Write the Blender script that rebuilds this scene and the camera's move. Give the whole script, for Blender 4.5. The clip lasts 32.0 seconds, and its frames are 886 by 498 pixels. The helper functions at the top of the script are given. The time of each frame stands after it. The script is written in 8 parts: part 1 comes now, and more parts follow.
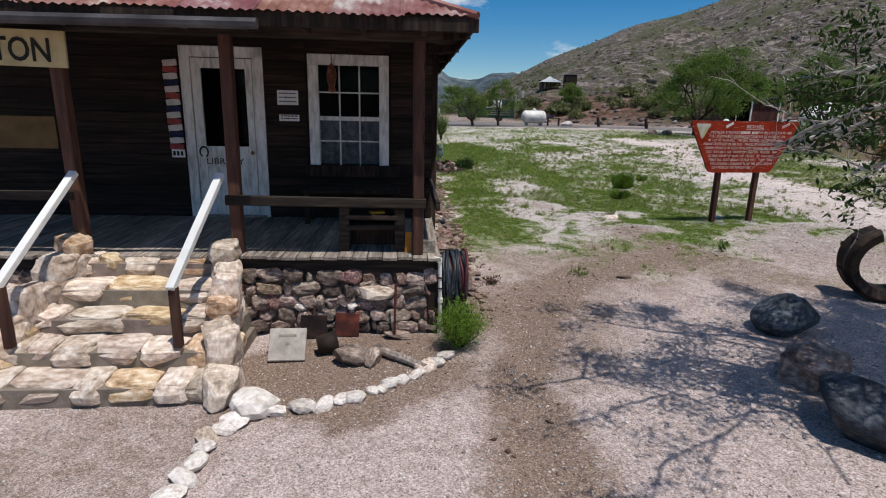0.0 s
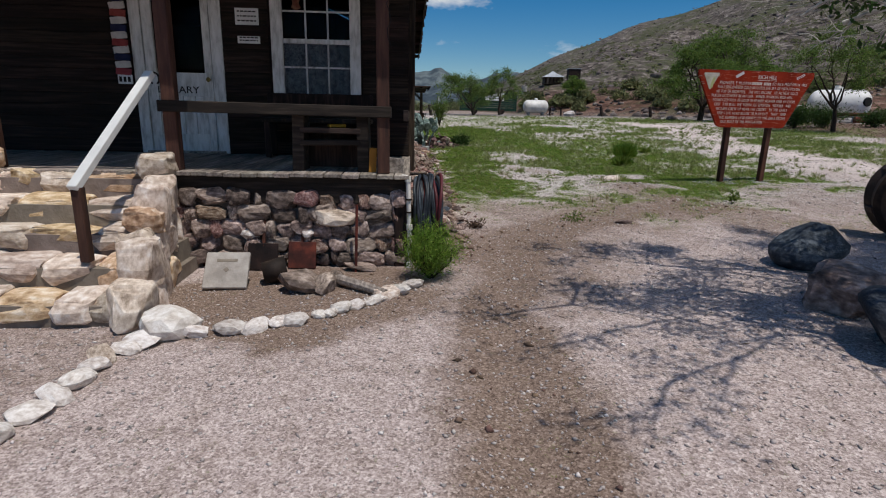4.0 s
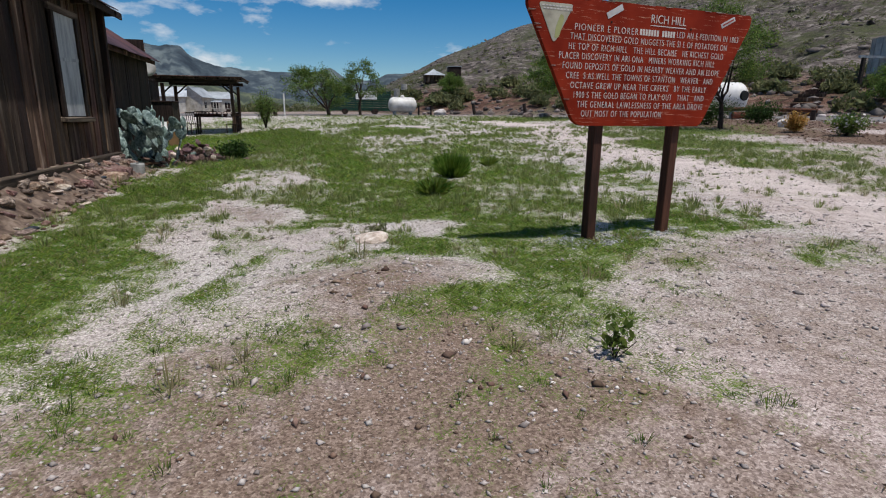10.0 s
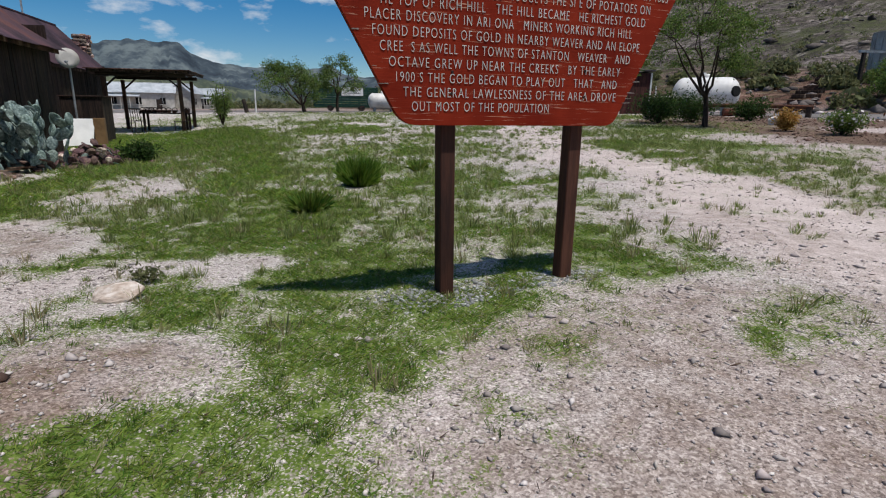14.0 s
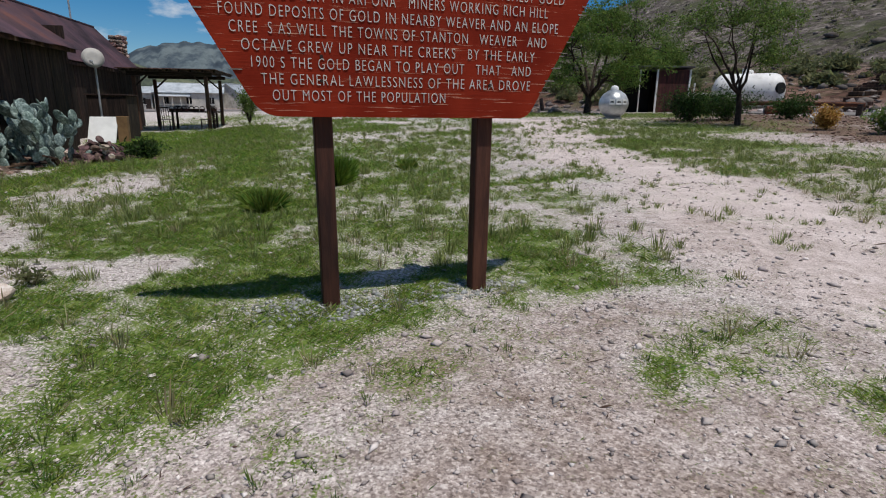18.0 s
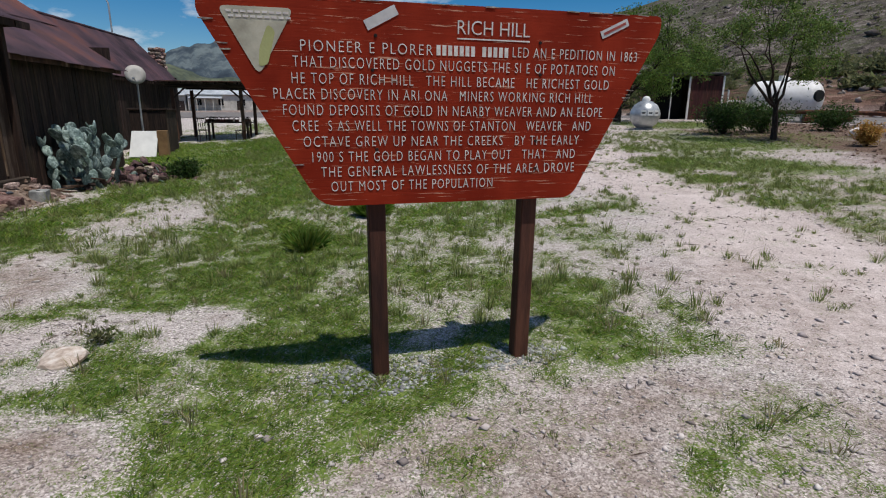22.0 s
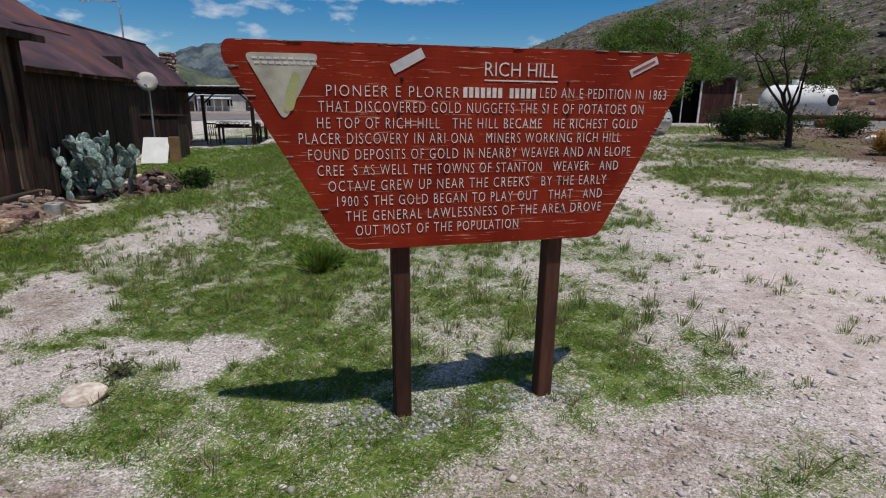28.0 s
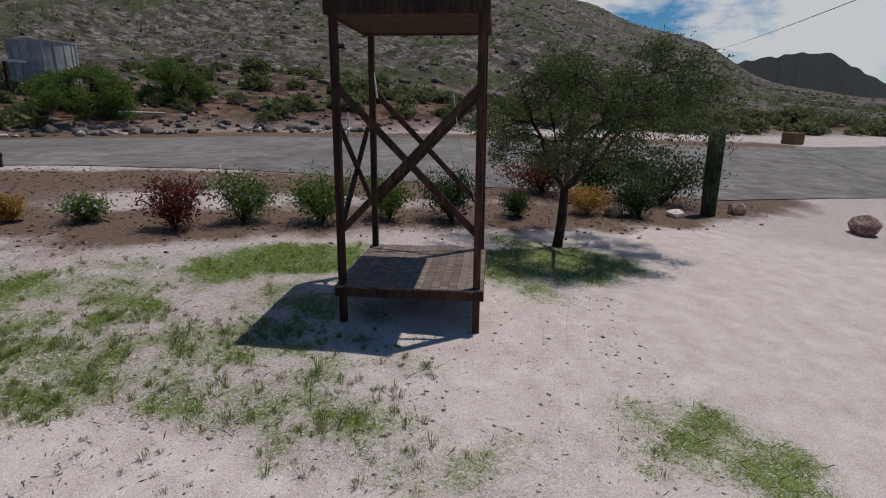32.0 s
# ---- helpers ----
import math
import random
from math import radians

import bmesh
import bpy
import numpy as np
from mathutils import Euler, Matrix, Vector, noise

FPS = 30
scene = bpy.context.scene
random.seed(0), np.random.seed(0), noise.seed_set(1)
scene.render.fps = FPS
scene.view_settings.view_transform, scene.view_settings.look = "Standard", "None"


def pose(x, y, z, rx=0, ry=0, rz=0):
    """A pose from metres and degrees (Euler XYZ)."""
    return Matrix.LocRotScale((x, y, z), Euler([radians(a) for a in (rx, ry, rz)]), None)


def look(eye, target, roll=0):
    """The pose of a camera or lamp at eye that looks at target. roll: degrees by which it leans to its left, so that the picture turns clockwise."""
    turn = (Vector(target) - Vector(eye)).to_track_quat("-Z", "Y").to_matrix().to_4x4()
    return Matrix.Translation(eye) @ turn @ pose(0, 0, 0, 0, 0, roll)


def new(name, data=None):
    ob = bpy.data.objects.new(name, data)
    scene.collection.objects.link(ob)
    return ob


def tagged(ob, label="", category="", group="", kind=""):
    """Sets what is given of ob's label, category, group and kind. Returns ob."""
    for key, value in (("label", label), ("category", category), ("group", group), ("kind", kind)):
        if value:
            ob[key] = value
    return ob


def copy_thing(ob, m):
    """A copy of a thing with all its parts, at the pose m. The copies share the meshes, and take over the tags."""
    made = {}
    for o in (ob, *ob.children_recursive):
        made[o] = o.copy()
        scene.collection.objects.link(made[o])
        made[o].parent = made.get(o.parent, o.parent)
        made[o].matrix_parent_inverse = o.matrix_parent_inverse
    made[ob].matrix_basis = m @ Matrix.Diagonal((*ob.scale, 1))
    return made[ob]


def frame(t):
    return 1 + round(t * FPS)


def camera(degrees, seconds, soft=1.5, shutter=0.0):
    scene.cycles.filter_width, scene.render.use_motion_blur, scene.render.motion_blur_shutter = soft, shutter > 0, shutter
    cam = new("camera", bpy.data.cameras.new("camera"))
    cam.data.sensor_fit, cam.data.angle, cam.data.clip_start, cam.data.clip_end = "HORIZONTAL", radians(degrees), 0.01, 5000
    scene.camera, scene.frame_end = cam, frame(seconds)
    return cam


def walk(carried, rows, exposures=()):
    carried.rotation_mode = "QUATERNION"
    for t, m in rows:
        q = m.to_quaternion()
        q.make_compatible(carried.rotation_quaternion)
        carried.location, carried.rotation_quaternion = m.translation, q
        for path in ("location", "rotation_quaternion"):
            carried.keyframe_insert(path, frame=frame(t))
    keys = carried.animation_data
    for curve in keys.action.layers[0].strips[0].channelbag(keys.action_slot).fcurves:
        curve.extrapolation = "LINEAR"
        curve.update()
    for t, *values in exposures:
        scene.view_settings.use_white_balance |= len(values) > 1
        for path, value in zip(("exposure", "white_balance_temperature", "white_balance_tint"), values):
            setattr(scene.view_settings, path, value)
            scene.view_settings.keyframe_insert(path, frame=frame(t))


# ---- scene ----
cam = camera(78.8, 32.0, 1.1)
METRES, EYE, TILT, LEAN, TURN = 19.0, 2.09, 0.0, 0.0, 0.0
ROWS = [
    (0.0, 0.0, 0.0, 0.0, 0.32, -14.14, -1.29),
    (0.5, 0.0193, -0.0011, -0.0083, 0.24, -14.17, -1.33),
    (1.0, 0.0251, -0.005, -0.0199, 0.07, -14.17, -1.26),
    (1.5, 0.0269, -0.0097, -0.0336, -0.16, -14.14, -1.24),
    (2.0, 0.024, -0.012, -0.0446, 0.34, -14.12, -1.24),
    (2.5, 0.0229, -0.008, -0.048, 1.38, -14.15, -1.25),
    (4.5, 0.0166, 0.051, -0.0492, -0.2, -14.06, -1.21),
    (5.0, 0.0164, 0.0758, -0.0495, -3.37, -13.96, -1.11),
    (5.5, 0.0196, 0.1082, -0.0498, -5.8, -13.87, -1.0),
    (6.0, 0.0278, 0.1465, -0.0534, -8.07, -13.75, -0.84),
    (6.5, 0.0385, 0.1881, -0.0571, -8.95, -13.76, -0.79),
    (7.0, 0.0516, 0.2322, -0.0567, -9.34, -13.78, -0.78),
    (7.5, 0.0694, 0.2624, -0.0584, -9.51, -13.79, -0.75),
    (8.0, 0.095, 0.2828, -0.0576, -9.4, -13.82, -0.7),
    (8.5, 0.1222, 0.2966, -0.0572, -9.82, -13.82, -0.66),
    (9.0, 0.1434, 0.3074, -0.0564, -10.14, -13.87, -0.68),
    (9.5, 0.1606, 0.3234, -0.0542, -10.08, -13.87, -0.65),
    (10.0, 0.1816, 0.3485, -0.0528, -10.11, -13.83, -0.65),
    (10.5, 0.2031, 0.3798, -0.0545, -10.54, -13.82, -0.6),
    (11.0, 0.2208, 0.4112, -0.0553, -10.47, -13.85, -0.66),
    (11.5, 0.2307, 0.4358, -0.0558, -10.38, -13.86, -0.67),
    (12.0, 0.2356, 0.454, -0.0569, -10.3, -13.89, -0.68),
    (12.5, 0.2437, 0.4663, -0.0581, -10.25, -13.93, -0.69),
    (13.0, 0.2494, 0.4633, -0.0579, -10.34, -14.0, -0.72),
    (13.5, 0.2575, 0.4458, -0.0548, -10.23, -14.06, -0.7),
    (14.0, 0.2704, 0.4258, -0.0528, -10.08, -14.12, -0.69),
    (14.5, 0.2844, 0.4175, -0.0519, -10.01, -14.1, -0.72),
    (16.5, 0.3077, 0.4286, -0.0554, -9.89, -14.16, -0.61),
    (17.0, 0.3134, 0.4338, -0.056, -9.96, -14.16, -0.64),
    (17.5, 0.3194, 0.4369, -0.0553, -9.88, -14.17, -0.58),
    (18.0, 0.3215, 0.4392, -0.0548, -5.49, -14.22, -0.64),
    (18.5, 0.3217, 0.4413, -0.0545, -3.78, -14.29, -0.65),
    (19.0, 0.3191, 0.4398, -0.0441, -3.52, -14.37, -0.64),
    (19.5, 0.3152, 0.4381, -0.0394, -3.34, -14.34, -0.61),
    (20.0, 0.3131, 0.4386, -0.0347, -3.22, -14.35, -0.58),
    (20.5, 0.3113, 0.4392, -0.0324, -2.69, -14.36, -0.58),
    (21.0, 0.3128, 0.44, -0.0307, -2.31, -14.4, -0.56),
    (21.5, 0.3138, 0.4392, -0.0299, -2.41, -14.41, -0.53),
    (22.0, 0.3145, 0.4387, -0.0296, -2.79, -14.4, -0.5),
    (22.5, 0.3164, 0.4381, -0.0302, -2.75, -14.39, -0.49),
    (23.0, 0.3163, 0.4355, -0.0307, -2.55, -14.39, -0.48),
    (23.5, 0.3168, 0.4328, -0.0304, -2.45, -14.39, -0.49),
    (24.0, 0.3164, 0.4325, -0.0292, -2.53, -14.4, -0.48),
    (24.5, 0.3172, 0.4342, -0.0285, -2.46, -14.4, -0.49),
    (26.5, 0.3145, 0.4378, -0.0282, -2.39, -14.38, -0.47),
    (27.0, 0.3126, 0.4381, -0.0282, -2.06, -14.38, -0.5),
    (27.5, 0.3101, 0.4407, -0.0268, -2.07, -14.39, -0.51),
    (28.0, 0.3093, 0.4447, -0.0179, -2.03, -14.46, -0.5),
    (28.5, 0.3113, 0.4506, -0.003, -2.06, -14.46, -0.51),
    (29.0, 0.3146, 0.4584, 0.014, -2.06, -14.54, -0.49),
    (29.5, 0.3181, 0.4714, 0.0349, -0.11, -14.66, -0.43),
    (30.0, 0.3217, 0.4979, 0.0539, -1.34, -14.76, -0.42),
    (30.5, 0.3305, 0.5347, 0.0665, -6.32, -14.91, -0.26),
    (31.0, 0.3377, 0.5731, 0.0695, -22.99, -15.02, -0.23),
    (31.5, 0.3391, 0.596, 0.069, -50.26, -15.01, -0.24),
    (32.0, 0.3421, 0.6027, 0.0682, -85.59, -14.92, -0.4),
]
walk(cam, [(t, pose(0, 0, EYE, TILT, LEAN, TURN) @ pose(METRES * x, METRES * y, METRES * z, 90 + pitch, roll, yaw)) for t, x, y, z, yaw, pitch, roll in ROWS],
     [(0, 0.07), (2, -0.18), (5, -0.2), (6, 0.03), (7, 0.2), (8, 0.12), (9, 0.02), (13, -0.06), (18, -0.12), (28, -0.11), (30, -0.1), (31, -0.12), (31.5, -0.28), (32, -0.5)])

# ---- light: high summer sun and clear sky with low cumulus ----
SUN_FROM = Vector((0.20, -0.27, 1.0)).normalized()
sun = new("sun", bpy.data.lights.new("sun", "SUN"))
sun.data.energy, sun.data.angle, sun.data.color = 4.0, radians(0.53), (1.0, 0.955, 0.89)
sun.matrix_world = look(SUN_FROM * 50, (0, 0, 0))

world = bpy.data.worlds.new("sky")
world.use_nodes = True
scene.world = world
wn, wl = world.node_tree.nodes, world.node_tree.links
bg = wn["Background"]
sky = wn.new("ShaderNodeTexSky")
sky.sky_type, sky.sun_disc = "NISHITA", False
sky.sun_elevation, sky.sun_rotation = math.asin(SUN_FROM.z), math.atan2(SUN_FROM.x, SUN_FROM.y)
sky.altitude, sky.air_density, sky.dust_density, sky.ozone_density = 900, 1.0, 0.15, 3.0
coord = wn.new("ShaderNodeTexCoord")
sep = wn.new("ShaderNodeSeparateXYZ")
wl.new(coord.outputs["Generated"], sep.inputs[0])
stretch = wn.new("ShaderNodeMapping")
stretch.inputs["Scale"].default_value = (1.0, 1.0, 2.4)
stretch.inputs["Location"].default_value = (0.31, 0.12, 0.0)
wl.new(coord.outputs["Generated"], stretch.inputs[0])
puff = wn.new("ShaderNodeTexNoise")
puff.inputs["Scale"].default_value, puff.inputs["Detail"].default_value, puff.inputs["Roughness"].default_value = 4.2, 9.0, 0.58
wl.new(stretch.outputs[0], puff.inputs["Vector"])
cover = wn.new("ShaderNodeMapRange")
cover.inputs["From Min"].default_value, cover.inputs["From Max"].default_value = 0.545, 0.66
# more cloud towards the east than over the hills to the north
east = wn.new("ShaderNodeMapRange")
east.inputs["From Min"].default_value, east.inputs["From Max"].default_value = 0.45, 0.95
east.inputs["To Min"].default_value, east.inputs["To Max"].default_value = 0.0, 0.21
wl.new(sep.outputs["X"], east.inputs["Value"])
lift = wn.new("ShaderNodeMath")
lift.operation = "ADD"
wl.new(puff.outputs["Fac"], lift.inputs[0])
wl.new(east.outputs[0], lift.inputs[1])
wl.new(lift.outputs[0], cover.inputs["Value"])
tone = wn.new("ShaderNodeHueSaturation")
tone.inputs["Saturation"].default_value, tone.inputs["Value"].default_value = 1.5, 0.84
wl.new(sky.outputs[0], tone.inputs["Color"])
mixc = wn.new("ShaderNodeMix")
mixc.data_type = "RGBA"
wl.new(cover.outputs[0], mixc.inputs[0])
wl.new(tone.outputs[0], mixc.inputs[6])
mixc.inputs[7].default_value = (7.5, 7.8, 8.2, 1)
wl.new(mixc.outputs[2], bg.inputs["Color"])
bg.inputs["Strength"].default_value = 0.10


# ---- materials ----
def rgb(h):
    """Linear colour from a hex string."""
    v = [int(h[i:i + 2], 16) / 255 for i in (0, 2, 4)]
    return tuple(c / 12.92 if c <= 0.04045 else ((c + 0.055) / 1.055) ** 2.4 for c in v) + (1,)


def mat(name, cols, scale=6.0, rough=0.85, bump=0.3, metal=0.0, grain=(1, 1, 1), rnd=0.25, hue=0.02, fine=40.0, island=False, spec=0.3, dist=0.01, coarse=0.25, world_space=False, through_light=0.0):
    """Two scales of noise through a ramp of colours, fine relief, and a shift from piece to piece."""
    m = bpy.data.materials.new(name)
    m.use_nodes = True
    n, l = m.node_tree.nodes, m.node_tree.links
    b = n["Principled BSDF"]
    tc = n.new("ShaderNodeTexCoord")
    mp = n.new("ShaderNodeMapping")
    mp.inputs["Scale"].default_value = grain
    if world_space:
        geo_w = n.new("ShaderNodeNewGeometry")
        l.new(geo_w.outputs["Position"], mp.inputs[0])
    else:
        l.new(tc.outputs["Object"], mp.inputs[0])
    info = n.new("ShaderNodeObjectInfo")
    source = info.outputs["Random"]
    if island:
        geo = n.new("ShaderNodeNewGeometry")
        source = geo.outputs["Random Per Island"]
    shift = n.new("ShaderNodeVectorMath")
    shift.operation = "ADD"
    sc = n.new("ShaderNodeMath")
    sc.operation = "MULTIPLY"
    sc.inputs[1].default_value = 37.0
    l.new(source, sc.inputs[0])
    l.new(mp.outputs[0], shift.inputs[0])
    if not world_space:
        l.new(sc.outputs[0], shift.inputs[1])
    n1 = n.new("ShaderNodeTexNoise")
    n1.inputs["Scale"].default_value, n1.inputs["Detail"].default_value, n1.inputs["Roughness"].default_value = scale, 8, 0.65
    l.new(shift.outputs[0], n1.inputs["Vector"])
    n2 = n.new("ShaderNodeTexNoise")
    n2.inputs["Scale"].default_value, n2.inputs["Detail"].default_value = scale * coarse, 3
    l.new(shift.outputs[0], n2.inputs["Vector"])
    add = n.new("ShaderNodeMath")
    add.operation = "MULTIPLY_ADD"
    l.new(n2.outputs["Fac"], add.inputs[0])
    add.inputs[1].default_value = 0.6
    l.new(n1.outputs["Fac"], add.inputs[2])
    ramp = n.new("ShaderNodeValToRGB")
    e = ramp.color_ramp.elements
    cs = [rgb(c) if isinstance(c, str) else c for c in cols]
    lo, hi = 0.58, 1.02
    e[0].position, e[0].color = lo, cs[0]
    e[1].position, e[1].color = hi, cs[-1]
    for i, c in enumerate(cs[1:-1], 1):
        x = e.new(lo + (hi - lo) * i / (len(cs) - 1))
        x.color = c
    l.new(add.outputs[0], ramp.inputs[0])
    hs = n.new("ShaderNodeHueSaturation")
    mh = n.new("ShaderNodeMapRange")
    mh.inputs["To Min"].default_value, mh.inputs["To Max"].default_value = 0.5 - hue, 0.5 + hue
    mv = n.new("ShaderNodeMapRange")
    mv.inputs["To Min"].default_value, mv.inputs["To Max"].default_value = 1 - rnd, 1 + rnd
    l.new(source, mv.inputs["Value"])
    wn1 = n.new("ShaderNodeTexWhiteNoise")
    wn1.noise_dimensions = "1D"
    l.new(source, wn1.inputs["W"])
    l.new(wn1.outputs["Value"], mh.inputs["Value"])
    l.new(mh.outputs[0], hs.inputs["Hue"])
    l.new(mv.outputs[0], hs.inputs["Value"])
    l.new(ramp.outputs[0], hs.inputs["Color"])
    l.new(hs.outputs[0], b.inputs["Base Color"])
    nf = n.new("ShaderNodeTexNoise")
    nf.inputs["Scale"].default_value, nf.inputs["Detail"].default_value = fine, 6
    l.new(shift.outputs[0], nf.inputs["Vector"])
    bp = n.new("ShaderNodeBump")
    bp.inputs["Strength"].default_value, bp.inputs["Distance"].default_value = bump, dist
    l.new(nf.outputs["Fac"], bp.inputs["Height"])
    l.new(bp.outputs[0], b.inputs["Normal"])
    mr = n.new("ShaderNodeMapRange")
    mr.inputs["To Min"].default_value, mr.inputs["To Max"].default_value = max(rough - 0.12, 0), min(rough + 0.12, 1)
    l.new(n1.outputs["Fac"], mr.inputs["Value"])
    l.new(mr.outputs[0], b.inputs["Roughness"])
    b.inputs["Metallic"].default_value = metal
    b.inputs["Specular IOR Level"].default_value = spec
    if through_light:
        tl = n.new("ShaderNodeBsdfTranslucent")
        l.new(hs.outputs[0], tl.inputs["Color"])
        ms = n.new("ShaderNodeMixShader")
        ms.inputs[0].default_value = through_light
        l.new(b.outputs[0], ms.inputs[1])
        l.new(tl.outputs[0], ms.inputs[2])
        l.new(ms.outputs[0], n["Material Output"].inputs["Surface"])
    return m


M = {}
M["wood_dark"] = mat("dark weathered siding", ["15100e", "2a1f1a", "41332b"], 5, 0.9, 0.6, grain=(6, 6, 0.5), rnd=0.35, dist=0.004)
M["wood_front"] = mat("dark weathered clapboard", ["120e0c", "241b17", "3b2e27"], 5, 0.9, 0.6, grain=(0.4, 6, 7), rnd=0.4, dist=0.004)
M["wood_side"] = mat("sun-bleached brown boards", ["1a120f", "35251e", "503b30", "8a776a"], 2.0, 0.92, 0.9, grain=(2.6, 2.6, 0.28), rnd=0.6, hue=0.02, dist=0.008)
M["wood_sill"] = mat("grey weathered sill", ["241c18", "463a33", "75685d"], 3, 0.92, 0.8, grain=(6, 0.4, 6), rnd=0.3, dist=0.006)
M["wood_porch"] = mat("grey porch planks", ["5a524b", "857b72", "a89e94"], 5, 0.9, 0.5, grain=(8, 0.6, 8), rnd=0.2, dist=0.003)
M["wood_beam"] = mat("dark beam", ["181311", "2c2420", "483d36"], 4, 0.9, 0.6, grain=(0.5, 6, 6), rnd=0.2, dist=0.004)
M["post_red"] = mat("red-brown painted post", ["32201b", "4a2f27", "5d4034"], 4, 0.8, 0.4, grain=(5, 5, 0.6), dist=0.003)
M["white_paint"] = mat("weathered white paint", ["a8a6a2", "d4d3d0", "e6e5e3"], 7, 0.7, 0.3, grain=(3, 3, 0.7), rnd=0.06, hue=0.0, dist=0.002)
M["white_clean"] = mat("white paint", ["cfcfcd", "e4e4e2"], 3, 0.5, 0.1, rnd=0.04, hue=0.0, dist=0.002)
M["stone_pale"] = mat("pale cream limestone", ["927f70", "bda999", "d9c9bb", "ebe1d8"], 2.6, 0.93, 0.9, rnd=0.2, hue=0.012, fine=28, dist=0.012)
M["stone_found"] = mat("mixed fieldstone", ["4a3f3a", "73635b", "948279", "baa99f"], 3, 0.93, 0.7, rnd=0.45, hue=0.015, fine=26, dist=0.012)
M["stone_brown"] = mat("brown rubble stone", ["4e3b31", "7a6456", "9c8b7e"], 5, 0.93, 0.7, rnd=0.45, hue=0.035, fine=26, dist=0.012)
M["stone_white"] = mat("white quartz", ["ab9d93", "d4cbc4", "ebe6e2"], 3, 0.85, 0.6, rnd=0.15, hue=0.01, fine=25, dist=0.012)
M["stone_dark"] = mat("dark blue-grey boulder", ["20242b", "383e47", "62676e"], 4, 0.8, 0.7, rnd=0.2, fine=20, dist=0.015)
M["mortar"] = mat("mortar", ["6a5e55", "8b7f75"], 9, 0.95, 0.6, rnd=0.05)
M["rust"] = mat("rusty iron", ["2a1a15", "4a2a1f", "6f3f2a"], 7, 0.85, 0.5, rnd=0.2, dist=0.004)
M["iron_dark"] = mat("dark rusted iron", ["14100f", "2a201d", "48382f"], 6, 0.75, 0.5, metal=0.2, rnd=0.1, dist=0.006)
M["roof_red"] = mat("faded red sheet metal", ["57302c", "7a4943", "94706a", "bdb2ad"], 2.2, 0.65, 0.15, metal=0.15, grain=(1, 1, 1), rnd=0.25, dist=0.003)
M["roof_rust"] = mat("purple-brown rusted sheet metal", ["2b2128", "41323a", "523c42", "643f3a"], 1.1, 0.72, 0.3, metal=0.1, grain=(1, 1, 1), rnd=0.16, hue=0.012, dist=0.004, coarse=0.35, world_space=True)
M["galv"] = mat("galvanised metal", ["7d8085", "a4a7ab", "b9bcc0"], 3, 0.45, 0.1, metal=0.6, rnd=0.1, hue=0.0)
M["pvc"] = mat("white pvc pipe", ["c9c4bb", "e0dcd4"], 8, 0.5, 0.1, rnd=0.04)
M["hose"] = mat("grey rubber hose", ["14171b", "262b31", "424952"], 8, 0.5, 0.2, rnd=0.3, dist=0.002)
M["hose_red"] = mat("red hose", ["3a1618", "5c2427"], 8, 0.5, 0.2, rnd=0.2)
M["dark"] = mat("near-black of unlit openings", ["050505", "0b0a0a"], 3, 0.9, 0.1)
M["lace"] = mat("lace curtain", ["777a80", "a9adb3", "c9ccd0"], 60, 0.9, 0.2, rnd=0.05, hue=0)
M["board_grey"] = mat("grey boarded pane", ["7f8288", "a2a5aa", "b6b9bd"], 3, 0.7, 0.3, grain=(4, 4, 0.7), rnd=0.1, hue=0)
M["sign_cream"] = mat("cream sign board", ["9d8867", "c0ab85"], 4, 0.8, 0.2, rnd=0.05)
M["ink"] = mat("dark paint", ["161412", "241f1c"], 5, 0.7, 0.1, rnd=0.05)
M["cloth_red"] = mat("faded red cloth", ["7d3236", "a04a4c"], 12, 0.9, 0.2, rnd=0.1)
M["cloth_white"] = mat("off-white cloth", ["b5b0ac", "cfcac6"], 12, 0.9, 0.2, rnd=0.1)
M["cloth_blue"] = mat("navy cloth", ["1b2238", "2a3350"], 12, 0.9, 0.2, rnd=0.1)
M["yellow"] = mat("yellow board", ["8a6320", "b98a32"], 5, 0.8, 0.2)
M["brass"] = mat("dull brass", ["5a4a2c", "7f6a42"], 8, 0.4, 0.1, metal=0.8)
M["letter"] = mat("off-white lettering", ["b9b4ac", "d9d5ce"], 40, 0.8, 0.2, rnd=0.03, hue=0, fine=90)
M["tape"] = mat("grey tape", ["a7a5a4", "c2c0bf"], 14, 0.6, 0.2, rnd=0.04, hue=0)
M["plaque"] = mat("grey-green plaque", ["8f8d7c", "a6a492", "b4b29f"], 9, 0.7, 0.2, rnd=0.03)
M["olive"] = mat("yellow-green stain", ["8b8c5c", "9d9e6c"], 9, 0.7, 0.2)
M["post_brown"] = mat("brown painted sign post", ["2b1613", "40221c", "512e25"], 5, 0.75, 0.4, grain=(5, 5, 0.6), dist=0.003)
M["tower_wood"] = mat("brown stained timber", ["2c1d17", "453026", "5d4334"], 4, 0.85, 0.5, grain=(5, 5, 0.7), dist=0.003)
M["deck"] = mat("grey-brown deck boards", ["4d423b", "6f625a", "8b7e75"], 5, 0.9, 0.5, grain=(8, 0.7, 8), rnd=0.2, dist=0.003)
M["asphalt"] = mat("worn grey road", ["5a5553", "6f6a67", "857f7b"], 1.5, 0.95, 0.5, fine=60, rnd=0.0, hue=0, world_space=True)
M["bark"] = mat("rough bark", ["1d1712", "352b22", "51453a"], 8, 0.95, 0.9, grain=(3, 3, 0.8), dist=0.02)
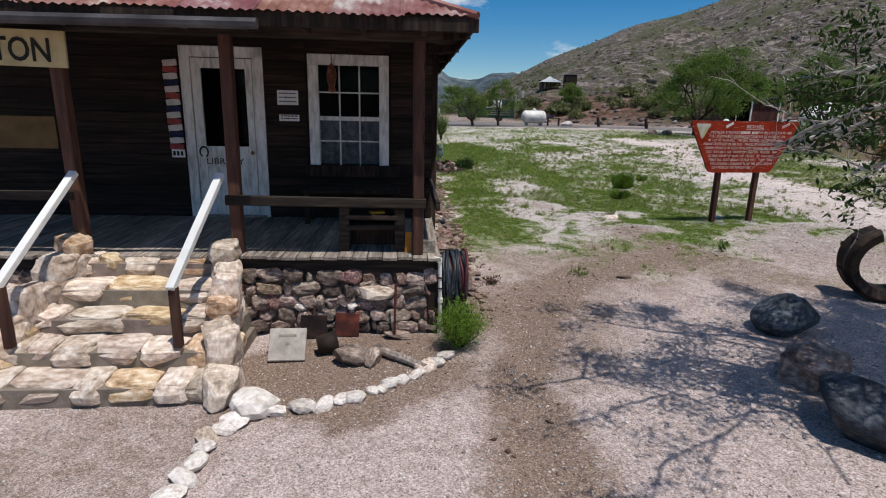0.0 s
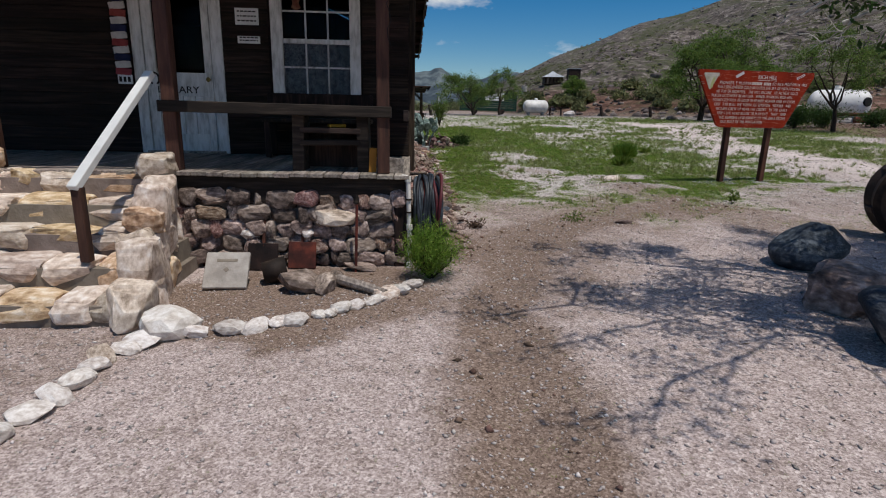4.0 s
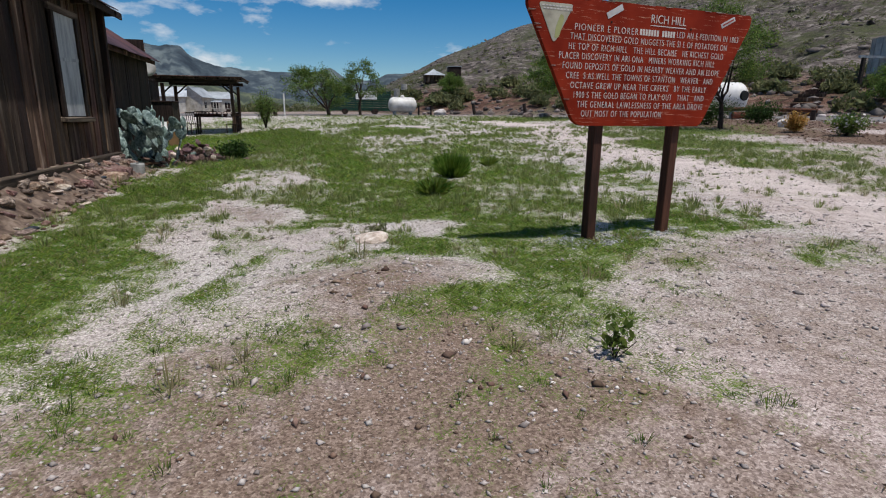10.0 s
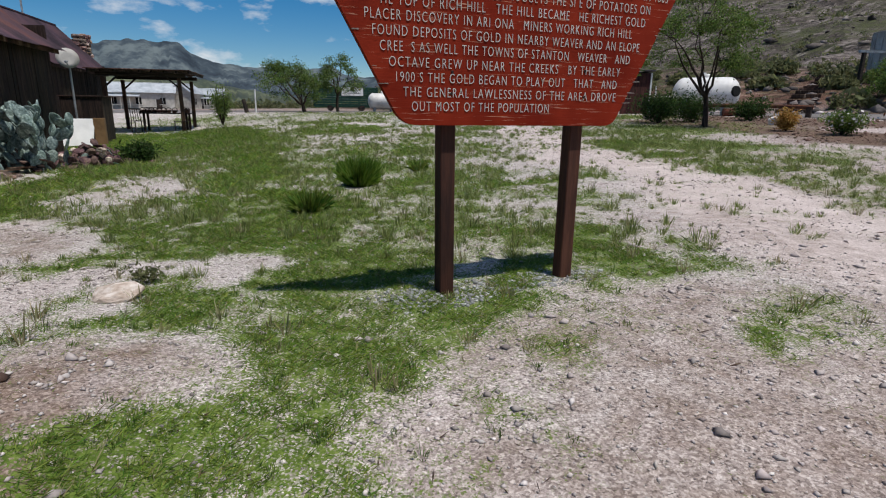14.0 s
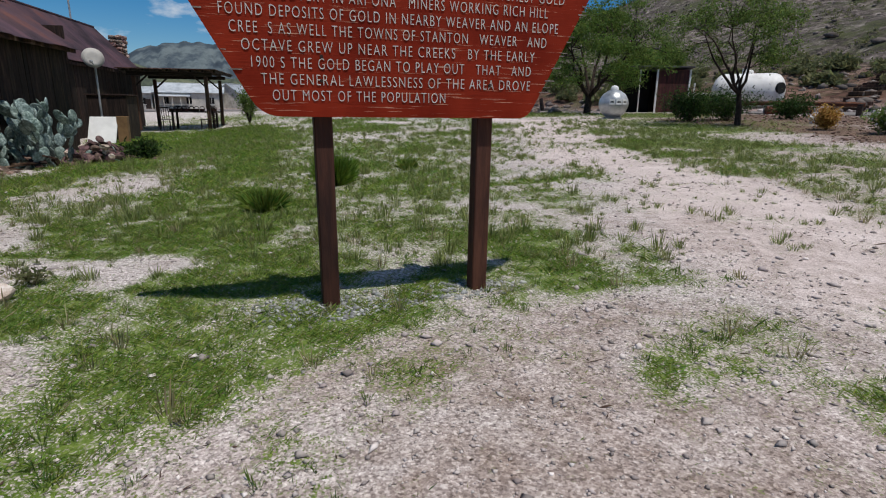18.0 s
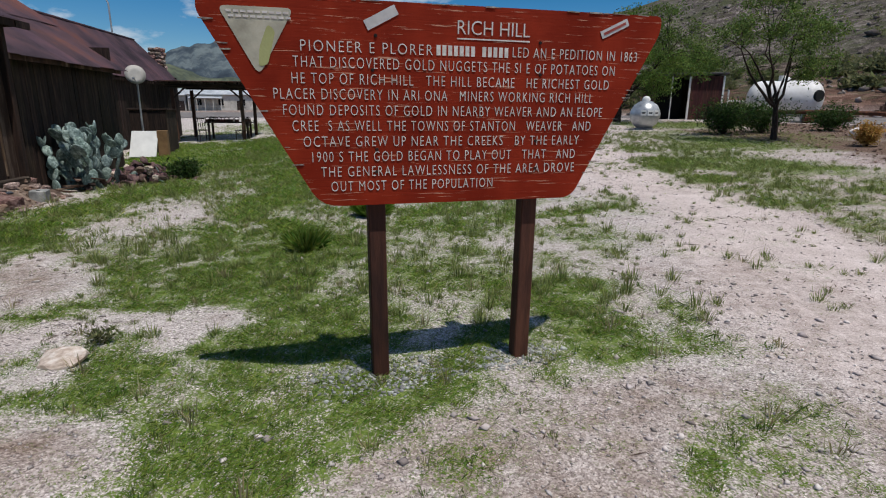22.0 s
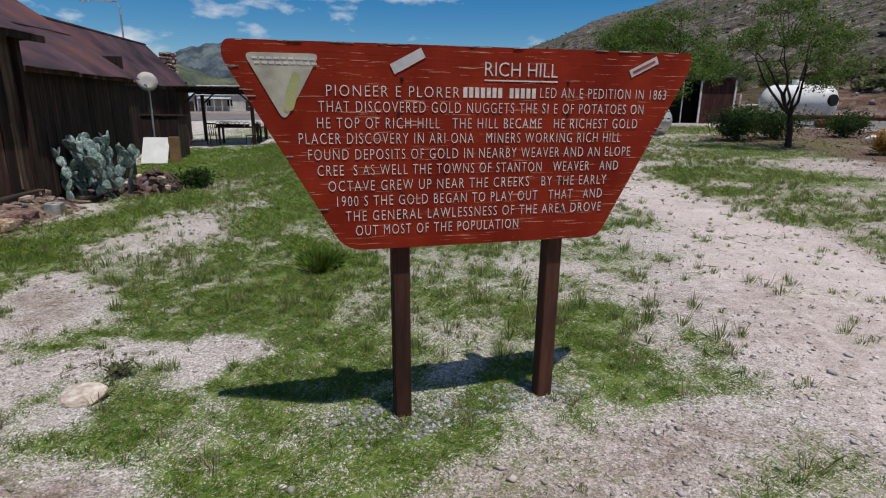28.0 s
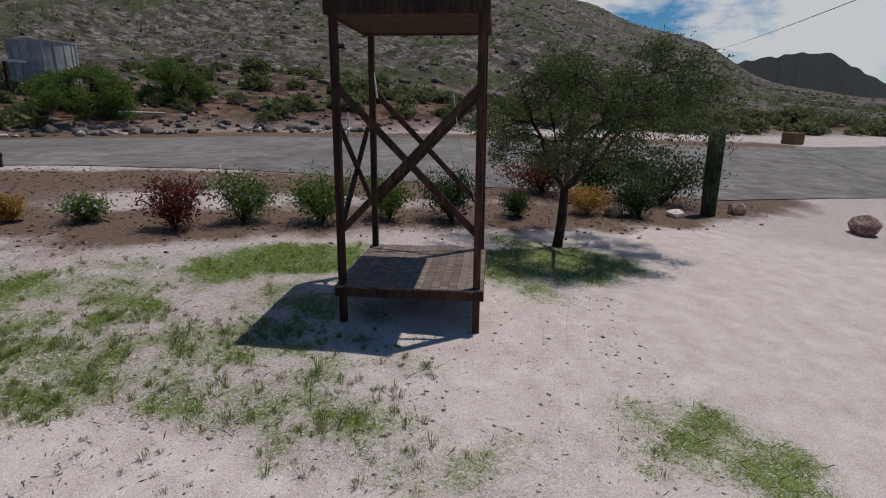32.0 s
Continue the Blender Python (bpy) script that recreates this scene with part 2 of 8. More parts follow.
M["bark_pale"] = mat("bleached dead wood", ["8d867d", "b3ada5", "cfcac3"], 7, 0.9, 0.5, grain=(3, 3, 0.8), dist=0.01)
M["leaf"] = mat("mesquite leaf", ["3c4c22", "5b7134", "7f924c"], 3, 0.75, 0.0, rnd=0.45, hue=0.03, island=True, through_light=0.5)
M["leaf_dark"] = mat("dark green leaf", ["1d2c12", "33491f", "4c6630"], 3, 0.7, 0.0, rnd=0.45, hue=0.03, island=True, through_light=0.5)
M["leaf_bright"] = mat("fresh green leaf", ["3c4f22", "587030", "7d9148"], 3, 0.7, 0.0, rnd=0.4, hue=0.03, island=True, through_light=0.5)
M["leaf_grey"] = mat("grey-green fine leaf", ["35402a", "4f5d36", "6f7b4d"], 3, 0.75, 0.0, rnd=0.45, hue=0.02, island=True, through_light=0.4)
M["leaf_feather"] = mat("feathery yellow-green leaf", ["40601c", "69892e", "97ae50"], 3, 0.7, 0.0, rnd=0.35, hue=0.02, island=True, through_light=0.5)
M["gutter"] = mat("dark grey gutter metal", ["2b2a2b", "444244", "5b595a"], 3, 0.6, 0.1, metal=0.2, rnd=0.05, hue=0)
M["slab"] = mat("pale grey slab", ["8d877f", "a8a29a", "bcb7af"], 7, 0.9, 0.3, rnd=0.03)
M["cardboard"] = mat("brown cardboard", ["6b5238", "87694a"], 5, 0.9, 0.2, rnd=0.1)
M["tank_grey"] = mat("dull grey tank metal", ["85827d", "a19e99", "b9b6b1"], 1.2, 0.7, 0.15, metal=0.1, rnd=0.08, hue=0)
M["stone_tan"] = mat("tan limestone", ["86694f", "b39474", "d0b699", "e2d2c0"], 2.6, 0.93, 0.9, rnd=0.2, hue=0.012, fine=28, dist=0.012)
M["earth"] = mat("brown packed earth", ["3f322b", "66564b", "8b7a6d"], 9, 0.95, 0.7, rnd=0.0, hue=0)
M["litter"] = mat("dark plant litter", ["2b211b", "4a3a2f", "6d5a4a"], 3, 0.95, 0.0, rnd=0.4, hue=0.02, island=True)
M["stone_rust"] = mat("reddish fieldstone", ["4d3a34", "765a50", "937a6f", "b09d92"], 5, 0.93, 0.7, rnd=0.4, hue=0.03, fine=26, dist=0.012)
M["leaf_red"] = mat("reddish leaf", ["4a1d1a", "6d3028", "7d4a34"], 3, 0.7, 0.0, rnd=0.45, hue=0.04, island=True, through_light=0.5)
M["leaf_dry"] = mat("dry straw leaf", ["8a6a34", "b08848", "c9a866"], 3, 0.8, 0.0, rnd=0.4, hue=0.02, island=True, through_light=0.5)
M["scrub"] = mat("grey-green scrub", ["4f5436", "6a6e49", "878763"], 3, 0.85, 0.0, rnd=0.35, hue=0.03, island=True, through_light=0.5)
M["grass"] = mat("short green grass", ["465d20", "698430", "98a856"], 3, 0.75, 0.0, rnd=0.5, hue=0.04, island=True, through_light=0.5)
M["grass_olive"] = mat("olive green grass", ["475427", "68783a", "939b5e"], 3, 0.75, 0.0, rnd=0.5, hue=0.04, island=True, through_light=0.5)
M["tuft"] = mat("olive grass tuft", ["5a6636", "7b864d", "a0a671"], 3, 0.8, 0.0, rnd=0.4, hue=0.03, island=True, through_light=0.5)
M["grass_dry"] = mat("pale dry grass", ["6f6a48", "8f8862", "a9a282"], 3, 0.8, 0.0, rnd=0.4, hue=0.03, island=True, through_light=0.5)
M["pebble"] = mat("gravel stones", ["857b77", "aca29e", "d2cac6"], 6, 0.93, 0.3, rnd=0.4, hue=0.02, island=True)
M["pebble_grey"] = mat("grey crushed stone", ["6c6d6c", "929391", "b2b2af"], 6, 0.93, 0.3, rnd=0.4, hue=0.01, island=True)
M["stone_loose"] = mat("reddish loose stones", ["4a3830", "6d574b", "94806f"], 6, 0.93, 0.3, rnd=0.4, hue=0.02, island=True)
M["boulders"] = mat("hillside boulders", ["423b39", "655c58", "8c837e"], 1, 0.95, 0.4, rnd=0.5, hue=0.02, island=True, fine=4)
M["pad"] = mat("blue-green cactus pad", ["43524f", "6b7d78", "a3b2ad"], 6, 0.7, 0.3, rnd=0.4, hue=0.03, dist=0.006)
M["pad_dead"] = mat("shrivelled purple pad", ["3a2a2c", "5c4544", "7d6660"], 6, 0.85, 0.4, rnd=0.3, hue=0.03)
M["saguaro"] = mat("saguaro skin", ["1f2818", "343f26", "484f34"], 6, 0.8, 0.4, rnd=0.1)
M["tank"] = mat("white tank paint", ["b5b1ac", "d4d1cd", "e2e0dd"], 2, 0.45, 0.1, rnd=0.04, hue=0, dist=0.003)
M["silver"] = mat("silver paint", ["8d9194", "b4b7b9", "c9cbcc"], 4, 0.35, 0.1, metal=0.5, rnd=0.03, hue=0)
M["green_paint"] = mat("dark green paint", ["0d2a20", "16392c", "24493a"], 3, 0.6, 0.1, rnd=0.15)
M["house_white"] = mat("white clapboard far", ["9c9890", "bcb8b0", "cfcbc4"], 1.2, 0.8, 0.1, rnd=0.1, hue=0, dist=0.003)
M["roof_pale"] = mat("pale metal roof", ["8f959a", "aeb3b7", "c0c4c7"], 0.8, 0.5, 0.1, metal=0.2, rnd=0.1, hue=0)
M["shed_red"] = mat("red-brown shed wall", ["2a1816", "412521", "57352e"], 3, 0.85, 0.3, grain=(3, 3, 0.5), rnd=0.1)
# the blue of distance haze is put into this mountain colour
M["mount"] = mat("distant mountain, haze blue in the colour", ["222d37", "3b464e", "606a6c"], 0.022, 0.98, 0.0, rnd=0.0, hue=0, world_space=True)
# near black: the shade under the clouds is put into the ridge's colour
M["ridge"] = mat("ridge, cloud shade in the colour", ["090d0f", "10171a", "182022"], 0.01, 0.98, 0.0, rnd=0.0, hue=0, world_space=True)
# the foothills' slope shade is put into this grey-green
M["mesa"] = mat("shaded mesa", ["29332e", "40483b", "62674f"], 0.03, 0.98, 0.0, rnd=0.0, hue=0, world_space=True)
M["brick_old"] = mat("old chimney stone", ["4d3a33", "6f574d", "8a7468"], 6, 0.93, 0.5, rnd=0.35)
M["wire"] = mat("black cable", ["0c0c0c", "161616"], 3, 0.7, 0.0)
M["chili"] = mat("dried red ornament", ["3f1a17", "66302a", "8d5f50"], 14, 0.7, 0.3)

glass = bpy.data.materials.new("window glass")
glass.use_nodes = True
gb = glass.node_tree.nodes["Principled BSDF"]
gb.inputs["Specular IOR Level"].default_value = 0.2
gb.inputs["Base Color"].default_value = (0.5, 0.53, 0.56, 1)
gb.inputs["Roughness"].default_value, gb.inputs["Transmission Weight"].default_value, gb.inputs["IOR"].default_value = 0.06, 1.0, 1.12
M["glass"] = glass

# red sign paint, cracked and peeling along the grain
sp = bpy.data.materials.new("peeling red sign paint")
sp.use_nodes = True
n_, l_ = sp.node_tree.nodes, sp.node_tree.links
sb = n_["Principled BSDF"]
tc_ = n_.new("ShaderNodeTexCoord")
mp_ = n_.new("ShaderNodeMapping")
mp_.inputs["Scale"].default_value = (1.3, 1.0, 34)
l_.new(tc_.outputs["Object"], mp_.inputs[0])
cr = n_.new("ShaderNodeTexNoise")
cr.inputs["Scale"].default_value, cr.inputs["Detail"].default_value, cr.inputs["Roughness"].default_value = 2.6, 8, 0.62
l_.new(mp_.outputs[0], cr.inputs["Vector"])
peel = n_.new("ShaderNodeMapRange")
peel.inputs["From Min"].default_value, peel.inputs["From Max"].default_value = 0.605, 0.64
l_.new(cr.outputs["Fac"], peel.inputs["Value"])
wide = n_.new("ShaderNodeTexNoise")
wide.inputs["Scale"].default_value, wide.inputs["Detail"].default_value = 3.0, 6
l_.new(tc_.outputs["Object"], wide.inputs["Vector"])
rr = n_.new("ShaderNodeValToRGB")
rr.color_ramp.elements[0].color, rr.color_ramp.elements[0].position = rgb("6b1a0b"), 0.3
rr.color_ramp.elements[1].color, rr.color_ramp.elements[1].position = rgb("93301a"), 0.75
l_.new(wide.outputs["Fac"], rr.inputs[0])
mx = n_.new("ShaderNodeMix")
mx.data_type = "RGBA"
l_.new(peel.outputs[0], mx.inputs[0])
l_.new(rr.outputs[0], mx.inputs[6])
mx.inputs[7].default_value = rgb("b98a72")
l_.new(mx.outputs[2], sb.inputs["Base Color"])
sb.inputs["Roughness"].default_value, sb.inputs["Specular IOR Level"].default_value = 0.8, 0.12
bb = n_.new("ShaderNodeBump")
bb.inputs["Strength"].default_value, bb.inputs["Distance"].default_value = 0.5, 0.004
l_.new(cr.outputs["Fac"], bb.inputs["Height"])
l_.new(bb.outputs[0], sb.inputs["Normal"])
M["sign_red"] = sp


# ---- helpers for building ----
class B:
    """Collects faces and makes one mesh object of them."""

    def __init__(self):
        self.v, self.f = [], []

    def add(self, verts, faces, m=None):
        k = len(self.v)
        self.v += [tuple(m @ Vector(p)) for p in verts] if m is not None else [tuple(p) for p in verts]
        self.f += [tuple(i + k for i in f) for f in faces]
        return self

    def box(self, c, s, rot=(0, 0, 0), ch=0.0):
        h = [x / 2 for x in s]
        m = pose(*c, *rot)
        if not ch:
            vs = [(x * h[0], y * h[1], z * h[2]) for x in (-1, 1) for y in (-1, 1) for z in (-1, 1)]
            return self.add(vs, [(0, 1, 3, 2), (4, 6, 7, 5), (0, 4, 5, 1), (2, 3, 7, 6), (0, 2, 6, 4), (1, 5, 7, 3)], m)
        ch = min(ch, *[x * 0.45 for x in h])
        idx, vs = {}, []
        for x in (-1, 1):
            for y in (-1, 1):
                for z in (-1, 1):
                    for a in range(3):
                        idx[(x, y, z, a)] = len(vs)
                        vs.append([q * (h[i] if i == a else h[i] - ch) for i, q in enumerate((x, y, z))])
        fs = []
        for a in range(3):
            b, c2 = (a + 1) % 3, (a + 2) % 3
            for sg in (-1, 1):
                ring = []
                for p, q in ((-1, -1), (1, -1), (1, 1), (-1, 1)):
                    k = [0, 0, 0]
                    k[a], k[b], k[c2] = sg, p, q
                    ring.append(idx[(*k, a)])
                fs.append(ring)
                for sg2 in (-1, 1):
                    k0, k1 = [0, 0, 0], [0, 0, 0]
                    k0[a], k0[b], k0[c2] = sg, sg2, -1
                    k1[a], k1[b], k1[c2] = sg, sg2, 1
                    fs.append([idx[(*k0, a)], idx[(*k1, a)], idx[(*k1, b)], idx[(*k0, b)]])
        for x in (-1, 1):
            for y in (-1, 1):
                for z in (-1, 1):
                    fs.append([idx[(x, y, z, a)] for a in range(3)])
        out = []
        for f in fs:
            p = [Vector(vs[i]) for i in f]
            nn = (p[1] - p[0]).cross(p[2] - p[0])
            out.append(f if nn.dot(sum(p, Vector())) > 0 else f[::-1])
        return self.add(vs, out, m)

    def beam(self, p0, p1, w, d, ch=0.006):
        """A timber from p0 to p1."""
        p0, p1 = Vector(p0), Vector(p1)
        q = (p1 - p0).to_track_quat("Z", "Y").to_matrix().to_4x4()
        t = B().box((0, 0, (p1 - p0).length / 2), (w, d, (p1 - p0).length), ch=ch)
        return self.add(t.v, t.f, Matrix.Translation(p0) @ q)

    def tube(self, pts, rs, n=7, caps=True):
        """A round tube along points, with a radius at each."""
        pts = [Vector(p) for p in pts]
        if not hasattr(rs, "__len__"):
            rs = [rs] * len(pts)
        k, up = len(self.v), Vector((0.31, 0.17, 0.93))
        for i, p in enumerate(pts):
            d = (pts[min(i + 1, len(pts) - 1)] - pts[max(i - 1, 0)]).normalized()
            a = d.cross(up)
            a = a.normalized() if a.length > 1e-3 else d.orthogonal().normalized()
            b = d.cross(a)
            for j in range(n):
                an = 2 * math.pi * j / n
                self.v.append(tuple(p + rs[i] * (math.cos(an) * a + math.sin(an) * b)))
        for i in range(len(pts) - 1):
            for j in range(n):
                j2 = (j + 1) % n
                self.f.append((k + i * n + j, k + (i + 1) * n + j, k + (i + 1) * n + j2, k + i * n + j2))
        if caps:
            self.f.append(tuple(k + j for j in range(n)))
            self.f.append(tuple(k + (len(pts) - 1) * n + j for j in range(n - 1, -1, -1)))
        return self

    def lathe(self, prof, n=20, m=None):
        """Profile of (radius, height) turned round z."""
        vs = [(r * math.cos(2 * math.pi * j / n), r * math.sin(2 * math.pi * j / n), z) for r, z in prof for j in range(n)]
        fs = [(i * n + j, i * n + (j + 1) % n, (i + 1) * n + (j + 1) % n, (i + 1) * n + j) for i in range(len(prof) - 1) for j in range(n)]
        return self.add(vs, fs, m)

    def poly(self, pts, thick, m=None):
        """A flat outline in x and z, with thickness along y."""
        n = len(pts)
        vs = [(x, 0, z) for x, z in pts] + [(x, thick, z) for x, z in pts]
        fs = [tuple(range(n)), tuple(range(2 * n - 1, n - 1, -1))] + [(i, n + i, n + (i + 1) % n, (i + 1) % n) for i in range(n)]
        return self.add(vs, fs, m)

    def done(self, name, material, parent=None, label="", smooth=False, m=None):
        me = bpy.data.meshes.new(name)
        me.from_pydata(self.v, [], self.f)
        me.materials.append(material)
        if smooth:
            me.polygons.foreach_set("use_smooth", [True] * len(me.polygons))
        ob = new(name, me)
        ob.parent = parent
        if m is not None:
            ob.matrix_local = m
        return tagged(ob, label)


def bulk(name, v, f, material, parent=None, smooth=False):
    """One mesh from arrays of points and of triangles or quads."""
    v, f = np.asarray(v, np.float32), np.asarray(f, np.int32)
    me = bpy.data.meshes.new(name)
    me.vertices.add(len(v))
    me.vertices.foreach_set("co", v.ravel())
    k = f.shape[1]
    me.loops.add(f.size)
    me.loops.foreach_set("vertex_index", f.ravel())
    me.polygons.add(len(f))
    me.polygons.foreach_set("loop_start", np.arange(0, f.size, k, dtype=np.int32))
    if smooth:
        me.polygons.foreach_set("use_smooth", np.ones(len(f), bool))
    me.update(calc_edges=True)
    me.materials.append(material)
    ob = new(name, me)
    ob.parent = parent
    return ob


def thing(name, m, label, category, group="", kind=""):
    ob = new(name)
    ob.matrix_world = m
    ob.empty_display_size = 0.1
    return tagged(ob, label, category, group, kind)


def share(name, data, m, parent, label=""):
    """Another object on a mesh that exists."""
    ob = new(name, data)
    ob.parent = parent
    ob.matrix_local = m
    return tagged(ob, label)


R = random.Random(7)
RN = np.random.RandomState(11)


def trs(x, y, z, rx=0, ry=0, rz=0, s=(1, 1, 1)):
    return pose(x, y, z, rx, ry, rz) @ Matrix.Diagonal((*s, 1))


def ico(sub):
    bm = bmesh.new()
    bmesh.ops.create_icosphere(bm, subdivisions=sub, radius=1.0)
    bm.verts.ensure_lookup_table()
    v = np.array([p.co[:] for p in bm.verts])
    f = np.array([[p.index for p in q.verts] for q in bm.faces])
    bm.free()
    return v, f


ICO1, ICO2, ICO3 = ico(1), ico(2), ico(3)
OCTA = (np.array([(1, 0, 0), (0, 1, 0), (-1, 0, 0), (0, -1, 0), (0, 0, 1), (0, 0, -1)], float), np.array([(0, 1, 4), (1, 2, 4), (2, 3, 4), (3, 0, 4), (1, 0, 5), (2, 1, 5), (3, 2, 5), (0, 3, 5)]))


def rock_mesh(name, seed, material, base=ICO2, flats=7, rough=0.12):
    """An angular stone of radius about one."""
    rs = np.random.RandomState(seed)
    v, f = base[0].copy(), base[1]
    for _ in range(flats):
        d = rs.normal(size=3)
        d /= np.linalg.norm(d)
        lim = rs.uniform(0.55, 0.85)
        over = np.maximum(v @ d - lim, 0)
        v -= over[:, None] * d
    v *= 1 + rs.normal(0, rough * 0.4, (len(v), 1))
    me = bpy.data.meshes.new(name)
    me.from_pydata(v.tolist(), [], f.tolist())
    me.materials.append(material)
    return me


def block_mesh(name, seed, material, square=0.42, flats=4, rough=0.09):
    """A squarish building stone, half-sizes about one."""
    rs = np.random.RandomState(seed)
    v, f = ICO3[0].copy(), ICO3[1]
    v = np.sign(v) * np.abs(v) ** square
    v = v / np.maximum(np.abs(v).max(), 1)
    for _ in range(flats):
        d = rs.normal(size=3)
        d /= np.linalg.norm(d)
        v -= np.maximum(v @ d - rs.uniform(0.88, 1.2), 0)[:, None] * d
    lump = np.array([noise.noise(Vector(p) * 1.7 + Vector((seed, 0, 0))) for p in v.tolist()])
    v *= 1 + rough * 1.6 * lump[:, None] + rs.normal(0, rough * 0.12, (len(v), 1))
    me = bpy.data.meshes.new(name)
    me.from_pydata(v.tolist(), [], f.tolist())
    me.materials.append(material)
    return me


def stone_set(name, material, n=6, seed=1, base=ICO2, rough=0.12):
    return [rock_mesh(name, seed * 50 + i, material, base, rough=rough) for i in range(n)]


S_PALE, S_FOUND, S_BROWN = stone_set("stone", M["stone_pale"], 6, 1), stone_set("stone", M["stone_found"], 7, 2), stone_set("stone", M["stone_brown"], 7, 3)
K_PALE, K_FOUND = [block_mesh("stone", 700 + i, M["stone_tan"] if i in (2, 5) else M["stone_pale"], 0.34, 9, 0.10) for i in range(9)], [block_mesh("stone", 800 + i, M["stone_found"], 0.45, 11, 0.15) for i in range(8)]
K_RUST = [block_mesh("stone", 900 + i, M["stone_rust"], 0.45, 11, 0.15) for i in range(6)]
S_WHITE, S_DARK = stone_set("stone", M["stone_white"], 5, 4), stone_set("boulder", M["stone_dark"], 3, 5, ICO3, 0.05)


# ---- the lie of the land ----
def sm(a, b, v):
    t = np.clip((v - a) / (b - a), 0, 1)
    return t * t * (3 - 2 * t)


TAB = RN.rand(256, 256)


def vnoise(x, y):
    xi, yi = np.floor(x).astype(int), np.floor(y).astype(int)
    fx, fy = x - xi, y - yi
    fx, fy = fx * fx * (3 - 2 * fx), fy * fy * (3 - 2 * fy)
    a, b = TAB[xi % 256, yi % 256], TAB[(xi + 1) % 256, yi % 256]
    c, d = TAB[xi % 256, (yi + 1) % 256], TAB[(xi + 1) % 256, (yi + 1) % 256]
    return (a * (1 - fx) + b * fx) * (1 - fy) + (c * (1 - fx) + d * fx) * fy


def fbm(x, y, o=5):
    s, w, k = 0, 0, 1.0
    for i in range(o):
        s, w = s + vnoise(x * 2 ** i + 17.3 * i, y * 2 ** i + 9.1 * i) * k, w + k
        k *= 0.5
    return s / w


def yard(x, y):
    """The yard: a gentle rise to the north-east."""
    xc, yc = np.clip(x, -60, 60), np.clip(y, -40, 110)
    d = 0.5 * xc + 0.86 * yc
    return 0.0168 * xc + 0.0187 * yc - 0.379 + 0.5 * sm(14, 36, d) * (1 - sm(40, 75, d))


AZ = [-180, -60, -32, -10, 0, 5, 7.3, 9.5, 13.3, 17.4, 21.7, 35, 55, 75, 90, 100, 104, 107, 110, 112, 115, 122, 140, 180]
EL = [1.2, 1.2, 1.2, 0.6, 1.0, 3.0, 3.9, 5.0, 6.4, 8.1, 9.4, 13, 16, 15, 12.2, 9.6, 7.8, 7.0, 5.9, 4.6, 2.6, 1.2, 1.2, 1.2]
R0 = [150, 150, 150, 140, 90, 62, 60, 58, 54, 50, 48, 46, 45, 46, 52, 60, 64, 66, 68, 70, 75, 90, 120, 150]


def hill(x, y):
    dx, dy = x - 6, y - 11
    r = np.hypot(dx, dy)
    az = np.degrees(np.arctan2(dx, dy))
    el, r0 = np.interp(az, AZ, EL), np.interp(az, AZ, R0)
    r1 = 420.0
    t = np.clip((r - r0) / (r1 - r0), 0, 1.35)
    top = np.tan(np.radians(el)) * r1
    h = top * np.where(t < 1, np.clip(t, 0, 1) ** 1.38, 1 - 1.2 * np.clip(t - 1, 0, 1) ** 1.5)
    rough = sm(0, 0.15, t) * (fbm(x / 38, y / 38, 5) - 0.5)
    h = h * (1 + 0.0 * t) + rough * np.clip(top, 3, 60) * 0.28 * (1 - 0.85 * sm(0.7, 1.0, t))
    bank = sm(r0 - 3, r0 + 9, r) * sm(0, 8, az) * (1 - sm(118, 130, az))
    return np.maximum(h, -2) + bank * (0.7 + 1.0 * fbm(x / 9, y / 9, 4) + 2.2 * (1 - sm(14, 26, az)) * sm(r0, r0 + 30, r))


def ground_z(x, y):
    x, y = np.asarray(x, float), np.asarray(y, float)
    r = np.hypot(x - 6, y - 11)
    small = (fbm(x / 2.2, y / 2.2, 4) - 0.5) * 0.07 * sm(3.0, 5.0, np.hypot(x + 1.5, y - 4)) * np.where(r < 60, 1, 0.3)
    mound = 0.13 * np.exp(-((x - 3.5) ** 2 + (y - 10.3) ** 2) / 0.8) - 0.26 * sm(17, 23, y) * (1 - sm(-1.5, 3.5, x)) * (1 - sm(38, 46, y))
    rut = -0.045 * np.exp(-((x - 0.78 - 0.02 * (y - 4)) ** 2) / 0.05) * sm(1, 2, y) * (1 - sm(6.5, 8, y))
    return yard(x, y) + small + mound + rut + hill(x, y)


def gz(x, y):
    return float(ground_z(np.array([x]), np.array([y]))[0])


def blob(x, y, cx, cy, rx, ry, ang=0.0, soft=0.5):
    a = radians(ang)
    u, w = (x - cx) * math.cos(a) + (y - cy) * math.sin(a), -(x - cx) * math.sin(a) + (y - cy) * math.cos(a)
    return 1 - sm(1 - soft, 1 + soft, np.sqrt((u / rx) ** 2 + (w / ry) ** 2))


def near_line(x, y, pts, w, soft=0.6):
    """One inside the strip of half-width w round a line, zero outside."""
    best = np.full(np.shape(x), 1e9)
    for (x0, y0), (x1, y1) in zip(pts, pts[1:]):
        t = np.clip(((x - x0) * (x1 - x0) + (y - y0) * (y1 - y0)) / ((x1 - x0) ** 2 + (y1 - y0) ** 2), 0, 1)
        best = np.minimum(best, np.hypot(x - x0 - t * (x1 - x0), y - y0 - t * (y1 - y0)))
    return 1 - sm(w * (1 - soft), w * (1 + soft), best)


